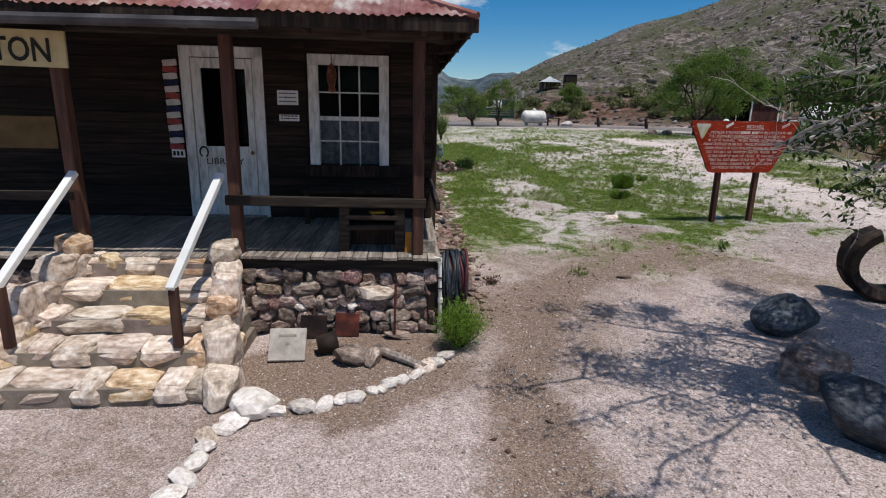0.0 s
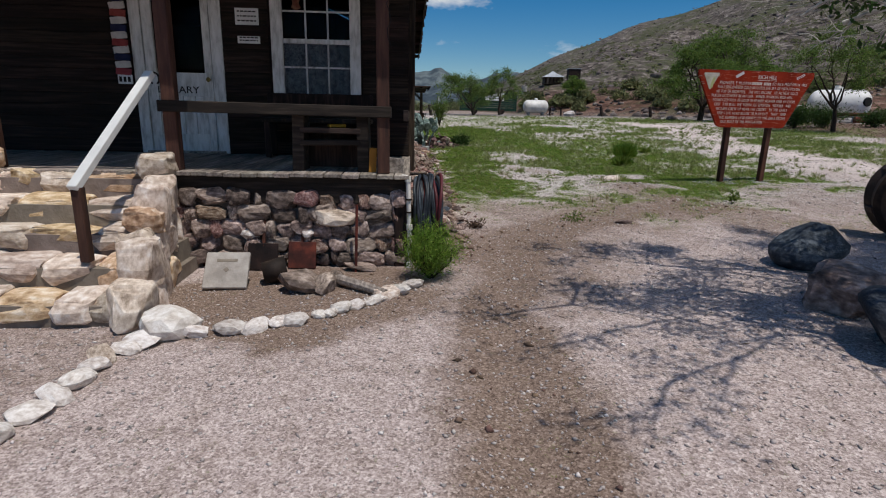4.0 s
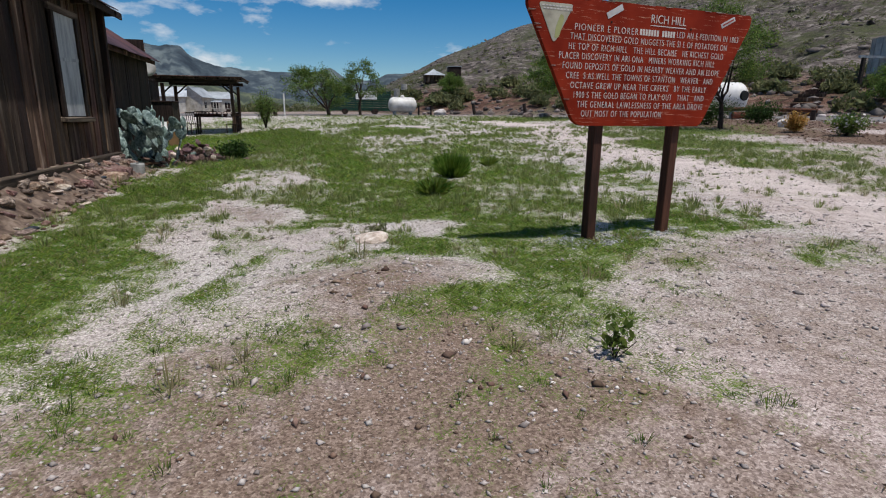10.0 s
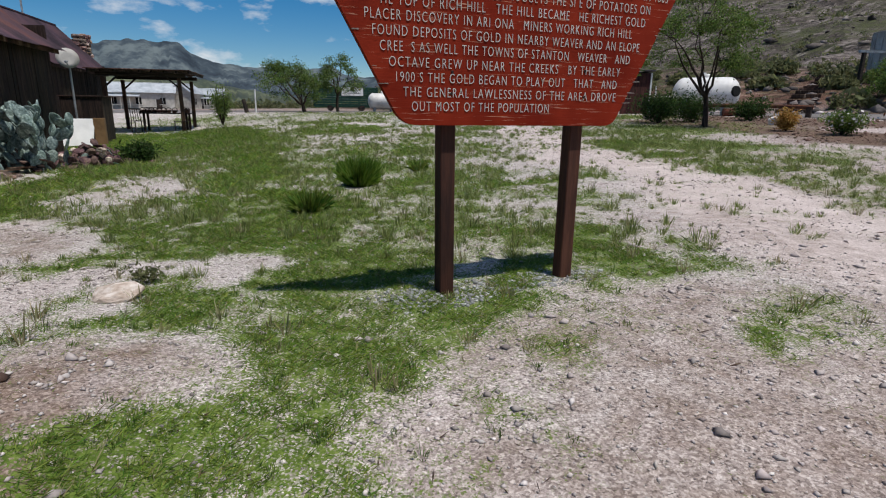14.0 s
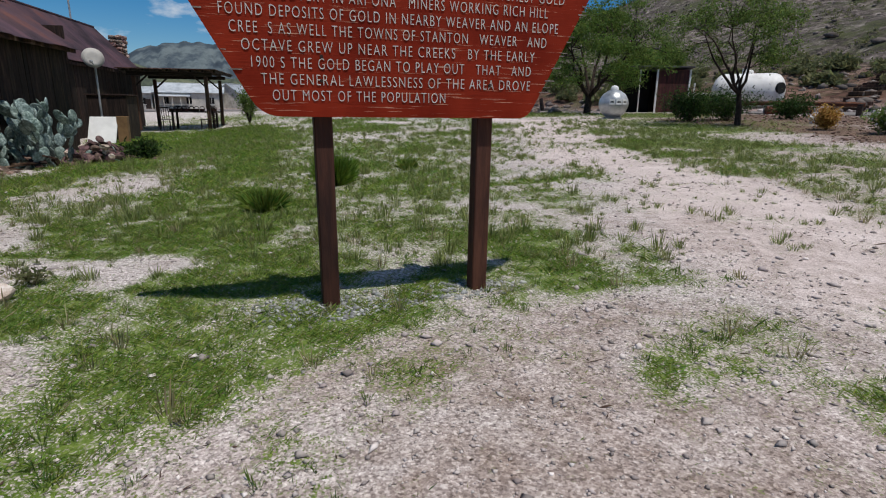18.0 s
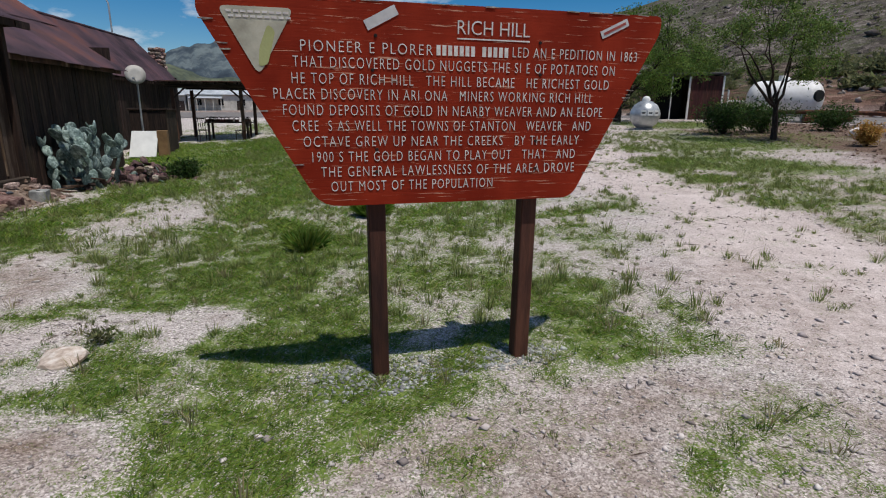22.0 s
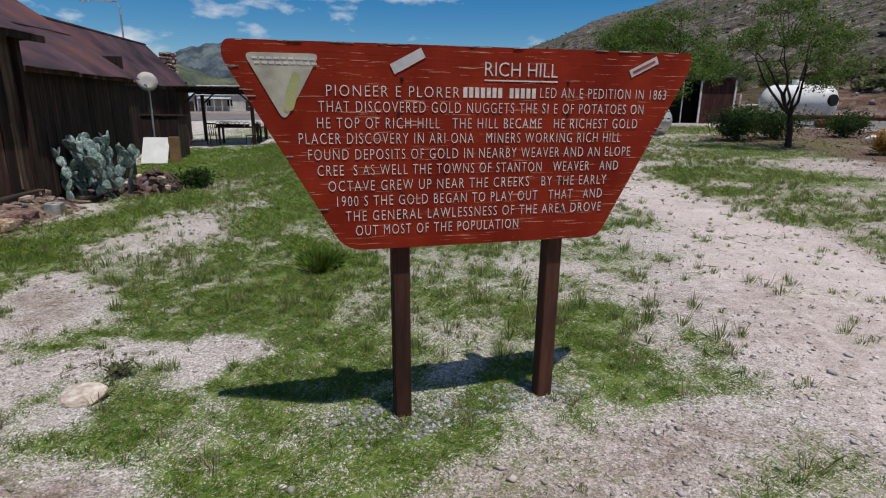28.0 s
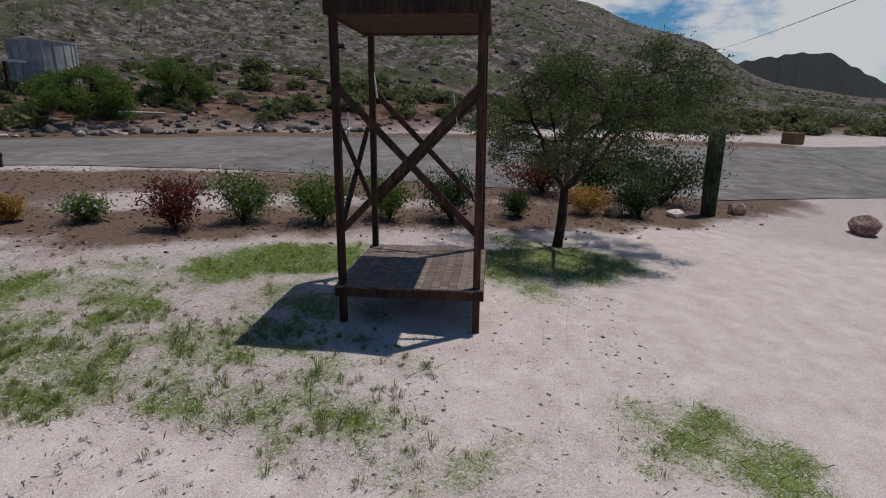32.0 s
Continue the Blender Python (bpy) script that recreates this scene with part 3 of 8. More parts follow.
def zones(x, y):
    """Shares of grass, brown dirt and dark mulch at a place."""
    wx, wy = (fbm(x / 1.1, y / 1.1, 4) - 0.5) * 2.0, (fbm(x / 1.1 + 40, y / 1.1, 4) - 0.5) * 2.0
    px, py = x + wx, y + wy
    lush = np.zeros(np.shape(x))
    for q in ((0.9, 11.2, 0.8, 3.6, -4, 1.0), (0.6, 16.6, 1.1, 2.6, 0, 1.0), (1.2, 14.6, 0.9, 0.6, 0, 0.9), (4.45, 13.9, 0.85, 2.6, 8, 1.0), (3.3, 13.15, 0.35, 0.6, 60, 0.9), (7.35, 12.2, 0.75, 0.75, 0, 1.0),
              (5.6, 11.25, 1.0, 0.5, 10, 0.8), (4.75, 10.6, 1.15, 0.8, 10, 0.82), (4.8, 9.5, 0.8, 0.9, 0, 0.8), (8.2, 10.15, 0.9, 0.5, 10, 0.58), (9.7, 10.0, 0.9, 0.8, 0, 0.7), (4.3, 11.4, 1.0, 0.7, 0, 0.75), (6.4, 13.8, 1.3, 1.5, 0, 0.66), (3.0, 11.6, 0.9, 0.5, 0, 0.62), (3.6, 17.8, 0.8, 3.2, 8, 0.95), (0.6, 27.0, 2.4, 6.2, 12, 1.0),
              (2.6, 23.0, 1.3, 3.0, 15, 0.95), (13.2, 20.2, 2.6, 1.3, -30, 0.85), (16.2, 24.0, 3.6, 2.2, 20, 0.95), (16.7, 15.4, 2.0, 0.9, -60, 1.0), (14.0, 17.2, 1.6, 0.7, 40, 0.75), (17.6, 10.0, 1.8, 1.9, 0, 1.0),
              (12.8, 34.0, 4.0, 2.5, 20, 0.8), (5.0, 39.0, 7.0, 2.0, 5, 0.55), (6.3, 20.5, 0.8, 0.6, 30, 0.9), (7.9, 24.3, 0.9, 0.5, -20, 0.95), (5.0, 26.8, 1.4, 1.0, 0, 0.9), (5.6, 17.8, 0.9, 0.6, 20, 0.85),
              (8.3, 16.0, 0.8, 0.45, -20, 0.9), (18.0, 31.5, 3.5, 3.0, 0, 0.9), (1.3, 23.0, 1.7, 3.6, 10, 0.95), (3.2, 20.4, 1.1, 2.2, 5, 0.95), (0.7, 19.0, 1.2, 1.4, 0, 0.9), (6.4, 16.4, 0.7, 0.5, 0, 0.8), (2.6, 10.0, 2.0, 1.6, 0, 0.45),
              (11.5, 8.9, 1.5, 0.8, 20, 0.5), (11.2, 9.1, 0.8, 0.6, 20, 0.85), (1.9, 10.9, 0.7, 0.8, 0, 0.7), (15.6, 26.6, 3.0, 2.0, 0, 0.9), (14.8, 33.2, 2.2, 1.5, 0, 0.8), (-1.2, 26.0, 1.7, 5.5, 8, 0.95), (-2.6, 29.5, 1.6, 2.2, 0, 0.9), (1.2, 8.9, 1.0, 1.0, 0, 0.5), (0.9, 14.0, 0.9, 1.7, 0, 1.0), (1.25, 12.2, 0.55, 1.1, 0, 0.9), (3.4, 12.9, 0.75, 0.9, 0, 0.9), (3.0, 15.0, 0.8, 1.2, 0, 0.8), (1.1, 9.7, 0.9, 0.9, 0, 0.75), (3.4, 11.2, 0.5, 0.35, 20, 0.7)):
        lush = np.maximum(lush, q[5] * blob(px, py, *q[:5]))
    sparse = 0.55 * blob(px, py, 7.5, 21, 9, 13, 0, 0.4)
    sparse = np.maximum(sparse, 0.5 * blob(px, py, 4, 37, 13, 9, 0, 0.3))
    sparse = np.maximum(sparse, 0.45 * blob(px, py, 2.5, 9.5, 2.4, 3.4, 0, 0.4))
    path = np.maximum(near_line(px, py, [(9.2, 4.0), (9.0, 9.5), (9.9, 13.5), (10.5, 16.3), (9.9, 18.4), (10.4, 20.5), (10.8, 24.0), (11.2, 28.0), (10.0, 33.0)], 1.0), 0.8 * near_line(px, py, [(9.8, 21.0), (7.4, 25.6), (5.5, 31.0)], 0.5))
    path = np.maximum(path, near_line(px, py, [(6.3, 9.0), (7.4, 10.9), (8.9, 12.9), (10.3, 15.2)], 0.85))
    sand = blob(px, py, 15.5, 7.5, 5.5, 5.2, 0, 0.25)
    bare = np.maximum.reduce([0.75 * blob(px, py, 2.5, 16.2, 0.8, 1.7, 0), blob(px, py, 2.3, 13.3, 0.85, 0.6, -25), blob(px, py, 3.85, 12.4, 0.45, 0.25, -25), 0.7 * blob(px, py, 1.5, 21.2, 0.6, 0.8, 0), blob(px, py, 3.5, 10.3, 0.95, 0.6, 0), near_line(px, py, [(1.95, 10.5), (2.15, 12.0), (2.7, 13.5)], 0.2), near_line(px, py, [(3.45, 11.5), (3.8, 12.1), (4.3, 12.6)], 0.2), blob(px, py, 13.2, 17.3, 0.4, 0.3), blob(px, py, 14.5, 15.9, 0.4, 0.25)])
    dirt = np.maximum.reduce([near_line(x + 0.35 * wx, y + 0.35 * wy, [(0.72, -1), (0.75, 4.2), (1.0, 6.2), (2.2, 7.6), (3.8, 8.8), (4.6, 9.0)], 0.40, 0.9) * (0.62 + 0.5 * fbm(x / 0.6, y / 0.6, 3)), 0.9 * blob(px, py, 3.5, 10.25, 1.0, 0.7, 0), 0.95 * blob(px, py, 3.9, 9.0, 1.2, 0.55, 10), 0.8 * blob(px, py, 2.3, 8.9, 1.0, 0.6, 30), 0.24 * blob(px, py, 1.5, 3.5, 5.5, 5.0, 0), 0.6 * blob(px, py, 3.9, 12.4, 0.6, 0.3, -25), 0.5 * blob(px, py, 6.1, 10.75, 0.7, 0.3, 10), 0.45 * blob(px, py, 2.2, 13.2, 0.9, 0.5, -20), 0.42 * blob(px, py, 7.3, 9.6, 2.4, 2.0, 0), 0.6 * near_line(px, py, [(0.7, 6.2), (0.9, 12.0)], 0.7), 0.5 * blob(px, py, 1.1, 6.6, 1.5, 2.4, 0), 0.8 * near_line(px, py, [(1.7, 7.9), (2.8, 9.6), (4.0, 9.4)], 0.35), 0.3 * blob(px, py, 8.8, 12.3, 1.6, 1.6, 0), 0.7 * blob(px, py, 2.3, 8.4, 2.2, 1.2, 35),
                              0.75 * blob(px, py, -1.2, 4.6, 1.6, 0.85, 8), 0.4 * blob(px, py, 1.0, 9.0, 1.0, 3.0, 0), 0.72 * blob(px, py, 0.7, 7.6, 1.7, 2.2, 0), 0.9 * blob(px, py, 1.45, 7.05, 0.35, 0.3, 0), 0.85 * blob(px, py, 4.4, 8.35, 1.0, 0.45, 5), 0.5 * blob(px, py, 4.9, 7.6, 1.3, 0.8, 0), 0.55 * blob(px, py, 8.3, 10.1, 1.1, 0.6, 0), 0.42 * blob(px, py, -3.0, 3.3, 1.6, 1.2, 0), 0.55 * sm(50, 58, y)])
    mulch = np.maximum.reduce([near_line(px, py, [(17, 27.5), (18.3, 19.4), (20.2, 16.0), (21.8, 11.0), (23.4, 6.5), (25.5, 3.0)], 1.9), near_line(px, py, [(21, 31), (24.6, 21.0), (25.4, 14.0), (26.0, 8.0), (26.8, 2.0)], 2.4), near_line(px, py, [(28, 46.5), (38, 38), (43, 28), (46, 18), (49, 5), (54, -12)], 3.4), 0.9 * blob(px, py, 21, 26.5, 3.5, 4.5, 0)])
    grass = np.maximum(lush, sparse * (1 - 0.72 * path))
    rag = (fbm(x * 2.6 + 5, y * 2.6, 4) - 0.5) * 0.9 + (fbm(x * 0.6, y * 0.6 + 8, 3) - 0.5) * 0.6
    grass = np.where(grass > 0.02, sm(0.0, 1.25, grass * 0.95 + rag + 0.12) * sm(0.0, 0.2, grass), 0)
    grass = grass * (1 - 0.9 * sand * (1 - np.maximum(blob(px, py, 17.6, 10.0, 2.0, 2.0), blob(px, py, 11.2, 9.1, 1.1, 0.9)))) * (1 - 0.8 * bare) * (1 - 0.6 * mulch)
    grass = grass * (1 - 0.75 * near_line(px, py, [(0.75, 2), (1.0, 6.2), (2.2, 7.6), (3.8, 8.8)], 0.35)) * sm(8.0, 10.2, py + 0.4 * px)
    return np.clip(grass, 0, 0.95 - 0.1 * (1 - sm(12.5, 15.5, y))), np.clip(dirt * (1 - 0.8 * lush), 0, 1), np.clip(0.8 * mulch, 0, 1)


def pale_share(x, y):
    """Pale bare sand on the wide drive to the east and along the footpaths."""
    px, py = x + (fbm(x / 1.3, y / 1.3, 4) - 0.5) * 1.6, y + (fbm(x / 1.3 + 40, y / 1.3, 4) - 0.5) * 1.6
    wide = blob(px, py, 15.8, 7.3, 6.5, 6.4, 0, 0.3)
    foot = near_line(px, py, [(9.4, 11.5), (9.9, 13.5), (10.5, 16.3), (9.9, 18.4), (10.4, 20.5), (10.8, 24.0), (11.2, 28.0), (10.0, 33.0)], 1.1)
    return np.clip(np.maximum(wide, 0.8 * foot), 0, 1)


def axis(lo, a, b, hi, step, grow=1.045):
    c = list(np.arange(a, b, step))
    s, x = step, b
    while x < hi:
        c.append(x)
        s *= grow
        x += s
    s, x, left = step, a - step, []
    while x > lo:
        left.append(x)
        s *= grow
        x -= s
    return np.array(left[::-1] + c)


GX, GY = axis(-1500, -4, 17, 1500, 0.11), axis(-900, 0.5, 24, 1700, 0.11)
gxx, gyy = np.meshgrid(GX, GY, indexing="ij")
gzz = ground_z(gxx, gyy)
ny = len(GY)
ii, jj = np.meshgrid(np.arange(len(GX) - 1), np.arange(ny - 1), indexing="ij")
k0 = (ii * ny + jj).ravel()
ground_mat = bpy.data.materials.new("desert ground")
ground = bulk("ground", np.stack([gxx.ravel(), gyy.ravel(), gzz.ravel()], 1), np.stack([k0, k0 + ny, k0 + ny + 1, k0 + 1], 1), ground_mat, smooth=True)
tagged(ground, "pale pinkish desert gravel with dirt tracks, patchy grass and a rocky hill", "ground", kind="structure")
zg, zd, zm = zones(gxx.ravel(), gyy.ravel())
r_ = np.hypot(gxx.ravel() - 6, gyy.ravel() - 11)
az_ = np.degrees(np.arctan2(gxx.ravel() - 6, gyy.ravel() - 11))
slope = np.clip((r_ - np.interp(az_, AZ, R0) + 6) / 10, 0, 1)
col = np.stack([zg, zd, zm, 1 - 0.62 * np.maximum(sm(6.5, 11, gyy.ravel()), sm(7, 11, gxx.ravel())) * (1 - 0.35 * sm(9, 11, gxx.ravel()))], 1).astype(np.float32)
at = ground.data.color_attributes.new("zone", "FLOAT_COLOR", "POINT")
at.data.foreach_set("color", col.ravel())
at3 = ground.data.attributes.new("bank", "FLOAT", "POINT")
at3.data.foreach_set("value", (1 - sm(4, 45, r_ - np.interp(az_, AZ, R0))).astype(np.float32))
at4 = ground.data.attributes.new("pale", "FLOAT", "POINT")
at4.data.foreach_set("value", pale_share(gxx.ravel(), gyy.ravel()).astype(np.float32))
at2 = ground.data.attributes.new("slope", "FLOAT", "POINT")
at2.data.foreach_set("value", slope.astype(np.float32))

# ground material: gravel, with grass, dirt, mulch and hillside by the shares above
ground_mat.use_nodes = True
gn, gl = ground_mat.node_tree.nodes, ground_mat.node_tree.links
gbs = gn["Principled BSDF"]
gbs.inputs["Roughness"].default_value, gbs.inputs["Specular IOR Level"].default_value = 0.95, 0.15
pos = gn.new("ShaderNodeNewGeometry")


def g_noise(scale, detail=6, rough=0.6):
    q = gn.new("ShaderNodeTexNoise")
    q.inputs["Scale"].default_value, q.inputs["Detail"].default_value, q.inputs["Roughness"].default_value = scale, detail, rough
    gl.new(pos.outputs["Position"], q.inputs["Vector"])
    return q.outputs["Fac"]


def g_ramp(fac, stops):
    q = gn.new("ShaderNodeValToRGB")
    e = q.color_ramp.elements
    e[0].position, e[0].color = stops[0][0], rgb(stops[0][1])
    e[1].position, e[1].color = stops[-1][0], rgb(stops[-1][1])
    for p, c in stops[1:-1]:
        e.new(p).color = rgb(c)
    gl.new(fac, q.inputs[0])
    return q.outputs[0]


def g_mix(fac, a, b):
    q = gn.new("ShaderNodeMix")
    q.data_type = "RGBA"
    gl.new(fac, q.inputs[0])
    gl.new(a, q.inputs[6])
    gl.new(b, q.inputs[7])
    return q.outputs[2]


def g_math(op, a, b):
    q = gn.new("ShaderNodeMath")
    q.operation, q.use_clamp = op, op != "MULTIPLY_ADD"
    for i, x in enumerate((a, b)):
        if isinstance(x, float):
            q.inputs[i].default_value = x
        else:
            gl.new(x, q.inputs[i])
    return q.outputs[0]


def g_edge(share_, noise_, amount=0.9, lo=0.42, hi=0.62):
    """A share turned into ragged patches by noise."""
    q = gn.new("ShaderNodeMath")
    q.operation = "MULTIPLY_ADD"
    gl.new(noise_, q.inputs[0])
    q.inputs[1].default_value = amount
    s2 = gn.new("ShaderNodeMath")
    s2.operation = "SUBTRACT"
    gl.new(share_, s2.inputs[0])
    s2.inputs[1].default_value = amount / 2
    gl.new(s2.outputs[0], q.inputs[2])
    r = gn.new("ShaderNodeMapRange")
    r.inputs["From Min"].default_value, r.inputs["From Max"].default_value = lo, hi
    gl.new(q.outputs[0], r.inputs["Value"])
    return r.outputs[0]


zone_in = gn.new("ShaderNodeAttribute")
zone_in.attribute_name = "zone"
slope_in = gn.new("ShaderNodeAttribute")
slope_in.attribute_name = "slope"
zs = gn.new("ShaderNodeSeparateColor")
gl.new(zone_in.outputs["Color"], zs.inputs[0])
chips = gn.new("ShaderNodeTexVoronoi")
chips.inputs["Scale"].default_value = 125.0
gl.new(pos.outputs["Position"], chips.inputs["Vector"])
chip_sep = gn.new("ShaderNodeSeparateColor")
gl.new(chips.outputs["Color"], chip_sep.inputs[0])
chips_b = gn.new("ShaderNodeTexVoronoi")
chips_b.inputs["Scale"].default_value = 78.0
gl.new(pos.outputs["Position"], chips_b.inputs["Vector"])
chip_sep_b = gn.new("ShaderNodeSeparateColor")
gl.new(chips_b.outputs["Color"], chip_sep_b.inputs[0])
chip_mix = g_math("ADD", g_math("MULTIPLY", chip_sep.outputs[0], 0.32), g_math("MULTIPLY", chip_sep_b.outputs[0], 0.32))
n_mid, n_fine, n_wide = g_noise(7, 6), g_noise(38, 5, 0.7), g_noise(0.55, 5)
speck = g_math("ADD", chip_mix, g_math("MULTIPLY", n_fine, 0.36))
gravel = g_ramp(speck, [(0.15, "5f5653"), (0.38, "a59c98"), (0.6, "cdc5c0"), (0.82, "f3eeea")])
gravel = g_mix(g_edge(zone_in.outputs["Alpha"], g_noise(0.7, 6, 0.65), 1.0, 0.25, 0.75), gravel, g_ramp(speck, [(0.15, "6c5e5a"), (0.42, "a3938e"), (0.62, "c4b4af"), (0.82, "dfd3ce")]))
pale_in = gn.new("ShaderNodeAttribute")
pale_in.attribute_name = "pale"
gravel = g_mix(g_edge(pale_in.outputs["Fac"], g_noise(0.9, 6, 0.65), 0.8, 0.2, 0.8), gravel, g_ramp(g_math("ADD", g_math("MULTIPLY", speck, 0.55), g_math("MULTIPLY", g_noise(2.2, 6, 0.6), 0.45)), [(0.2, "8f807a"), (0.42, "bdaea8"), (0.6, "d6c9c4"), (0.8, "ebe2de")]))
dirt_c = g_ramp(speck, [(0.15, "463932"), (0.42, "746257"), (0.62, "8d7a6e"), (0.85, "b3a194")])
mulch_c = g_ramp(speck, [(0.2, "43332c"), (0.5, "69554a"), (0.85, "917e71")])
turf_c = g_ramp(g_math("ADD", g_math("MULTIPLY", n_fine, 0.7), g_math("MULTIPLY", n_mid, 0.35)), [(0.3, "334018"), (0.48, "516527"), (0.62, "70813c"), (0.82, "9d9b69")])
hill_green = g_ramp(g_noise(0.8, 8, 0.75), [(0.35, "373a28"), (0.6, "52553a")])
cells = gn.new("ShaderNodeTexVoronoi")
cells.inputs["Scale"].default_value = 0.55
gl.new(pos.outputs["Position"], cells.inputs["Vector"])
cells2 = gn.new("ShaderNodeTexVoronoi")
cells2.inputs["Scale"].default_value = 1.7
gl.new(pos.outputs["Position"], cells2.inputs["Vector"])
cs1, cs2 = gn.new("ShaderNodeSeparateColor"), gn.new("ShaderNodeSeparateColor")
gl.new(cells.outputs["Color"], cs1.inputs[0])
gl.new(cells2.outputs["Color"], cs2.inputs[0])
hill_v = g_math("ADD", g_math("MULTIPLY", cs1.outputs[0], 0.35), g_math("ADD", g_math("MULTIPLY", cs2.outputs[0], 0.3), g_math("MULTIPLY", g_noise(0.3, 8, 0.7), 0.4)))
hill_rock = g_ramp(hill_v, [(0.25, "2b2726"), (0.45, "4b4440"), (0.6, "665d58"), (0.85, "978e87")])
bank_in = gn.new("ShaderNodeAttribute")
bank_in.attribute_name = "bank"
hill_rock = g_mix(bank_in.outputs["Fac"], hill_rock, g_ramp(hill_v, [(0.25, "3b2a23"), (0.45, "5a4238"), (0.6, "705548"), (0.85, "95796c")]))
hill_c = g_mix(g_edge(g_noise(0.035, 6, 0.65), g_noise(0.4, 8, 0.7), 0.8, 0.46, 0.62), hill_rock, hill_green)
c0 = g_mix(g_edge(zs.outputs[1], n_mid, 0.7, 0.2, 0.62), gravel, dirt_c)
c0 = g_mix(g_edge(zs.outputs[2], n_mid, 0.6, 0.3, 0.7), c0, mulch_c)
mixn = g_math("ADD", g_math("MULTIPLY", chip_sep.outputs[1], 0.30), g_math("ADD", g_math("MULTIPLY", g_noise(15, 5, 0.7), 0.5), g_math("MULTIPLY", n_mid, 0.2)))
c0 = g_mix(g_edge(zs.outputs[0], mixn, 2.4, 0.38, 0.74), c0, turf_c)
c0 = g_mix(slope_in.outputs["Fac"], c0, hill_c)
gl.new(c0, gbs.inputs["Base Color"])
gbump = gn.new("ShaderNodeBump")
gbump.inputs["Strength"].default_value, gbump.inputs["Distance"].default_value = 0.75, 0.016
gl.new(speck, gbump.inputs["Height"])
gbump2 = gn.new("ShaderNodeBump")
gbump2.inputs["Strength"].default_value, gbump2.inputs["Distance"].default_value = 0.6, 1.2
gl.new(g_math("MULTIPLY", g_noise(0.5, 10, 0.75), slope_in.outputs["Fac"]), gbump2.inputs["Height"])
gl.new(gbump.outputs[0], gbump2.inputs["Normal"])
gl.new(gbump2.outputs[0], gbs.inputs["Normal"])


# ---- the road behind the yard ----
def strip(name, near, far, n, k, material, lift):
    def along(pts, t):
        d = [0]
        for a, b in zip(pts, pts[1:]):
            d.append(d[-1] + math.dist(a, b))
        return np.stack([np.interp(t * d[-1], d, [p[i] for p in pts]) for i in (0, 1)], 1)
    t = np.linspace(0, 1, n)
    a, b = along(near, t), along(far, t)
    u = np.linspace(0, 1, k)[None, :, None]
    p = a[:, None] * (1 - u) + b[:, None] * u
    p += (np.stack([fbm(p[..., 0] / 3, p[..., 1] / 3, 3), fbm(p[..., 0] / 3 + 9, p[..., 1] / 3, 3)], -1) - 0.5) * 1.2
    z = ground_z(p[..., 0], p[..., 1]) + lift
    i, j = np.meshgrid(np.arange(n - 1), np.arange(k - 1), indexing="ij")
    q = (i * k + j).ravel()
    return bulk(name, np.concatenate([p, z[..., None]], -1).reshape(-1, 3), np.stack([q, q + k, q + k + 1, q + 1], 1), material, smooth=True)


road = strip("road", [(-60, 60), (-20, 50), (-1.7, 47.3), (13.2, 46), (19.5, 40), (25.5, 29), (27, 20), (26.5, 12), (26.8, 3), (30, -12), (40, -50)],
             [(-60, 84), (-30, 86), (-9, 82), (14.6, 54.5), (26, 46.5), (36.5, 37), (41, 28), (44, 18), (47, 5), (52, -12), (70, -50)], 150, 30, M["asphalt"], 0.03)
tagged(road, "worn grey gravel road curving past the yard", "road", kind="structure")

# ---- far mountains, a plain backdrop with haze and shade in the colours ----
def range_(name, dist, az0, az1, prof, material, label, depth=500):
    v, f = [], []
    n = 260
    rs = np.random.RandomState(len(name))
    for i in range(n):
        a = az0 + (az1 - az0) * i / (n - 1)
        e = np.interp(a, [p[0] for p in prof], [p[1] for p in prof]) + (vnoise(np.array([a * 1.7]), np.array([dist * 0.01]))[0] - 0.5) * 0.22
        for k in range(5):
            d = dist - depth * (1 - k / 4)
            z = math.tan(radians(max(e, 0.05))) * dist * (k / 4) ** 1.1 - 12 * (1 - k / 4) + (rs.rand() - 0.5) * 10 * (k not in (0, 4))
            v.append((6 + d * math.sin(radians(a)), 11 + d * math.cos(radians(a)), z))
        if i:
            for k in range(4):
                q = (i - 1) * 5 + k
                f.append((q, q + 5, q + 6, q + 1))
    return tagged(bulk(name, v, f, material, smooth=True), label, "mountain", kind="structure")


range_("backdrop_mesa", 1900, -42, 16, [(-42, 3.0), (-28.7, 4.0), (-24, 4.3), (-22.8, 5.15), (-21, 5.6), (-19.1, 6.0), (-14.8, 5.95), (-13.8, 5.1), (-12, 4.3), (-8, 4.1), (-3.5, 4.0), (-1.2, 4.5), (0.5, 3.5), (2.2, 3.35), (4.5, 4.1), (7.3, 4.2), (11, 3.8), (16, 3)], M["mount"], "flat-topped mountains on the horizon, coloured haze blue")
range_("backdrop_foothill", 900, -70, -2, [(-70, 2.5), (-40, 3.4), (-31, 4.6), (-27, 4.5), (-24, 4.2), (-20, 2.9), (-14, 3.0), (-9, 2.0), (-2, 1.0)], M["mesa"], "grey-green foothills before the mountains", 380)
range_("backdrop_ridge", 1500, 100, 135, [(100, 3), (109, 3.9), (113, 4.0), (115, 4.3), (117.7, 4.65), (119.7, 4.5), (121.8, 3.2), (124, 1.9), (130, 1.0), (135, 0.5)], M["ridge"], "ridge with the clouds' shade in its dark colour")
range_("backdrop_low", 1600, 135, 318, [(135, 1), (180, 1.6), (240, 1.8), (290, 2.2), (318, 3.0)], M["mount"], "low hills on the horizon, coloured haze blue")


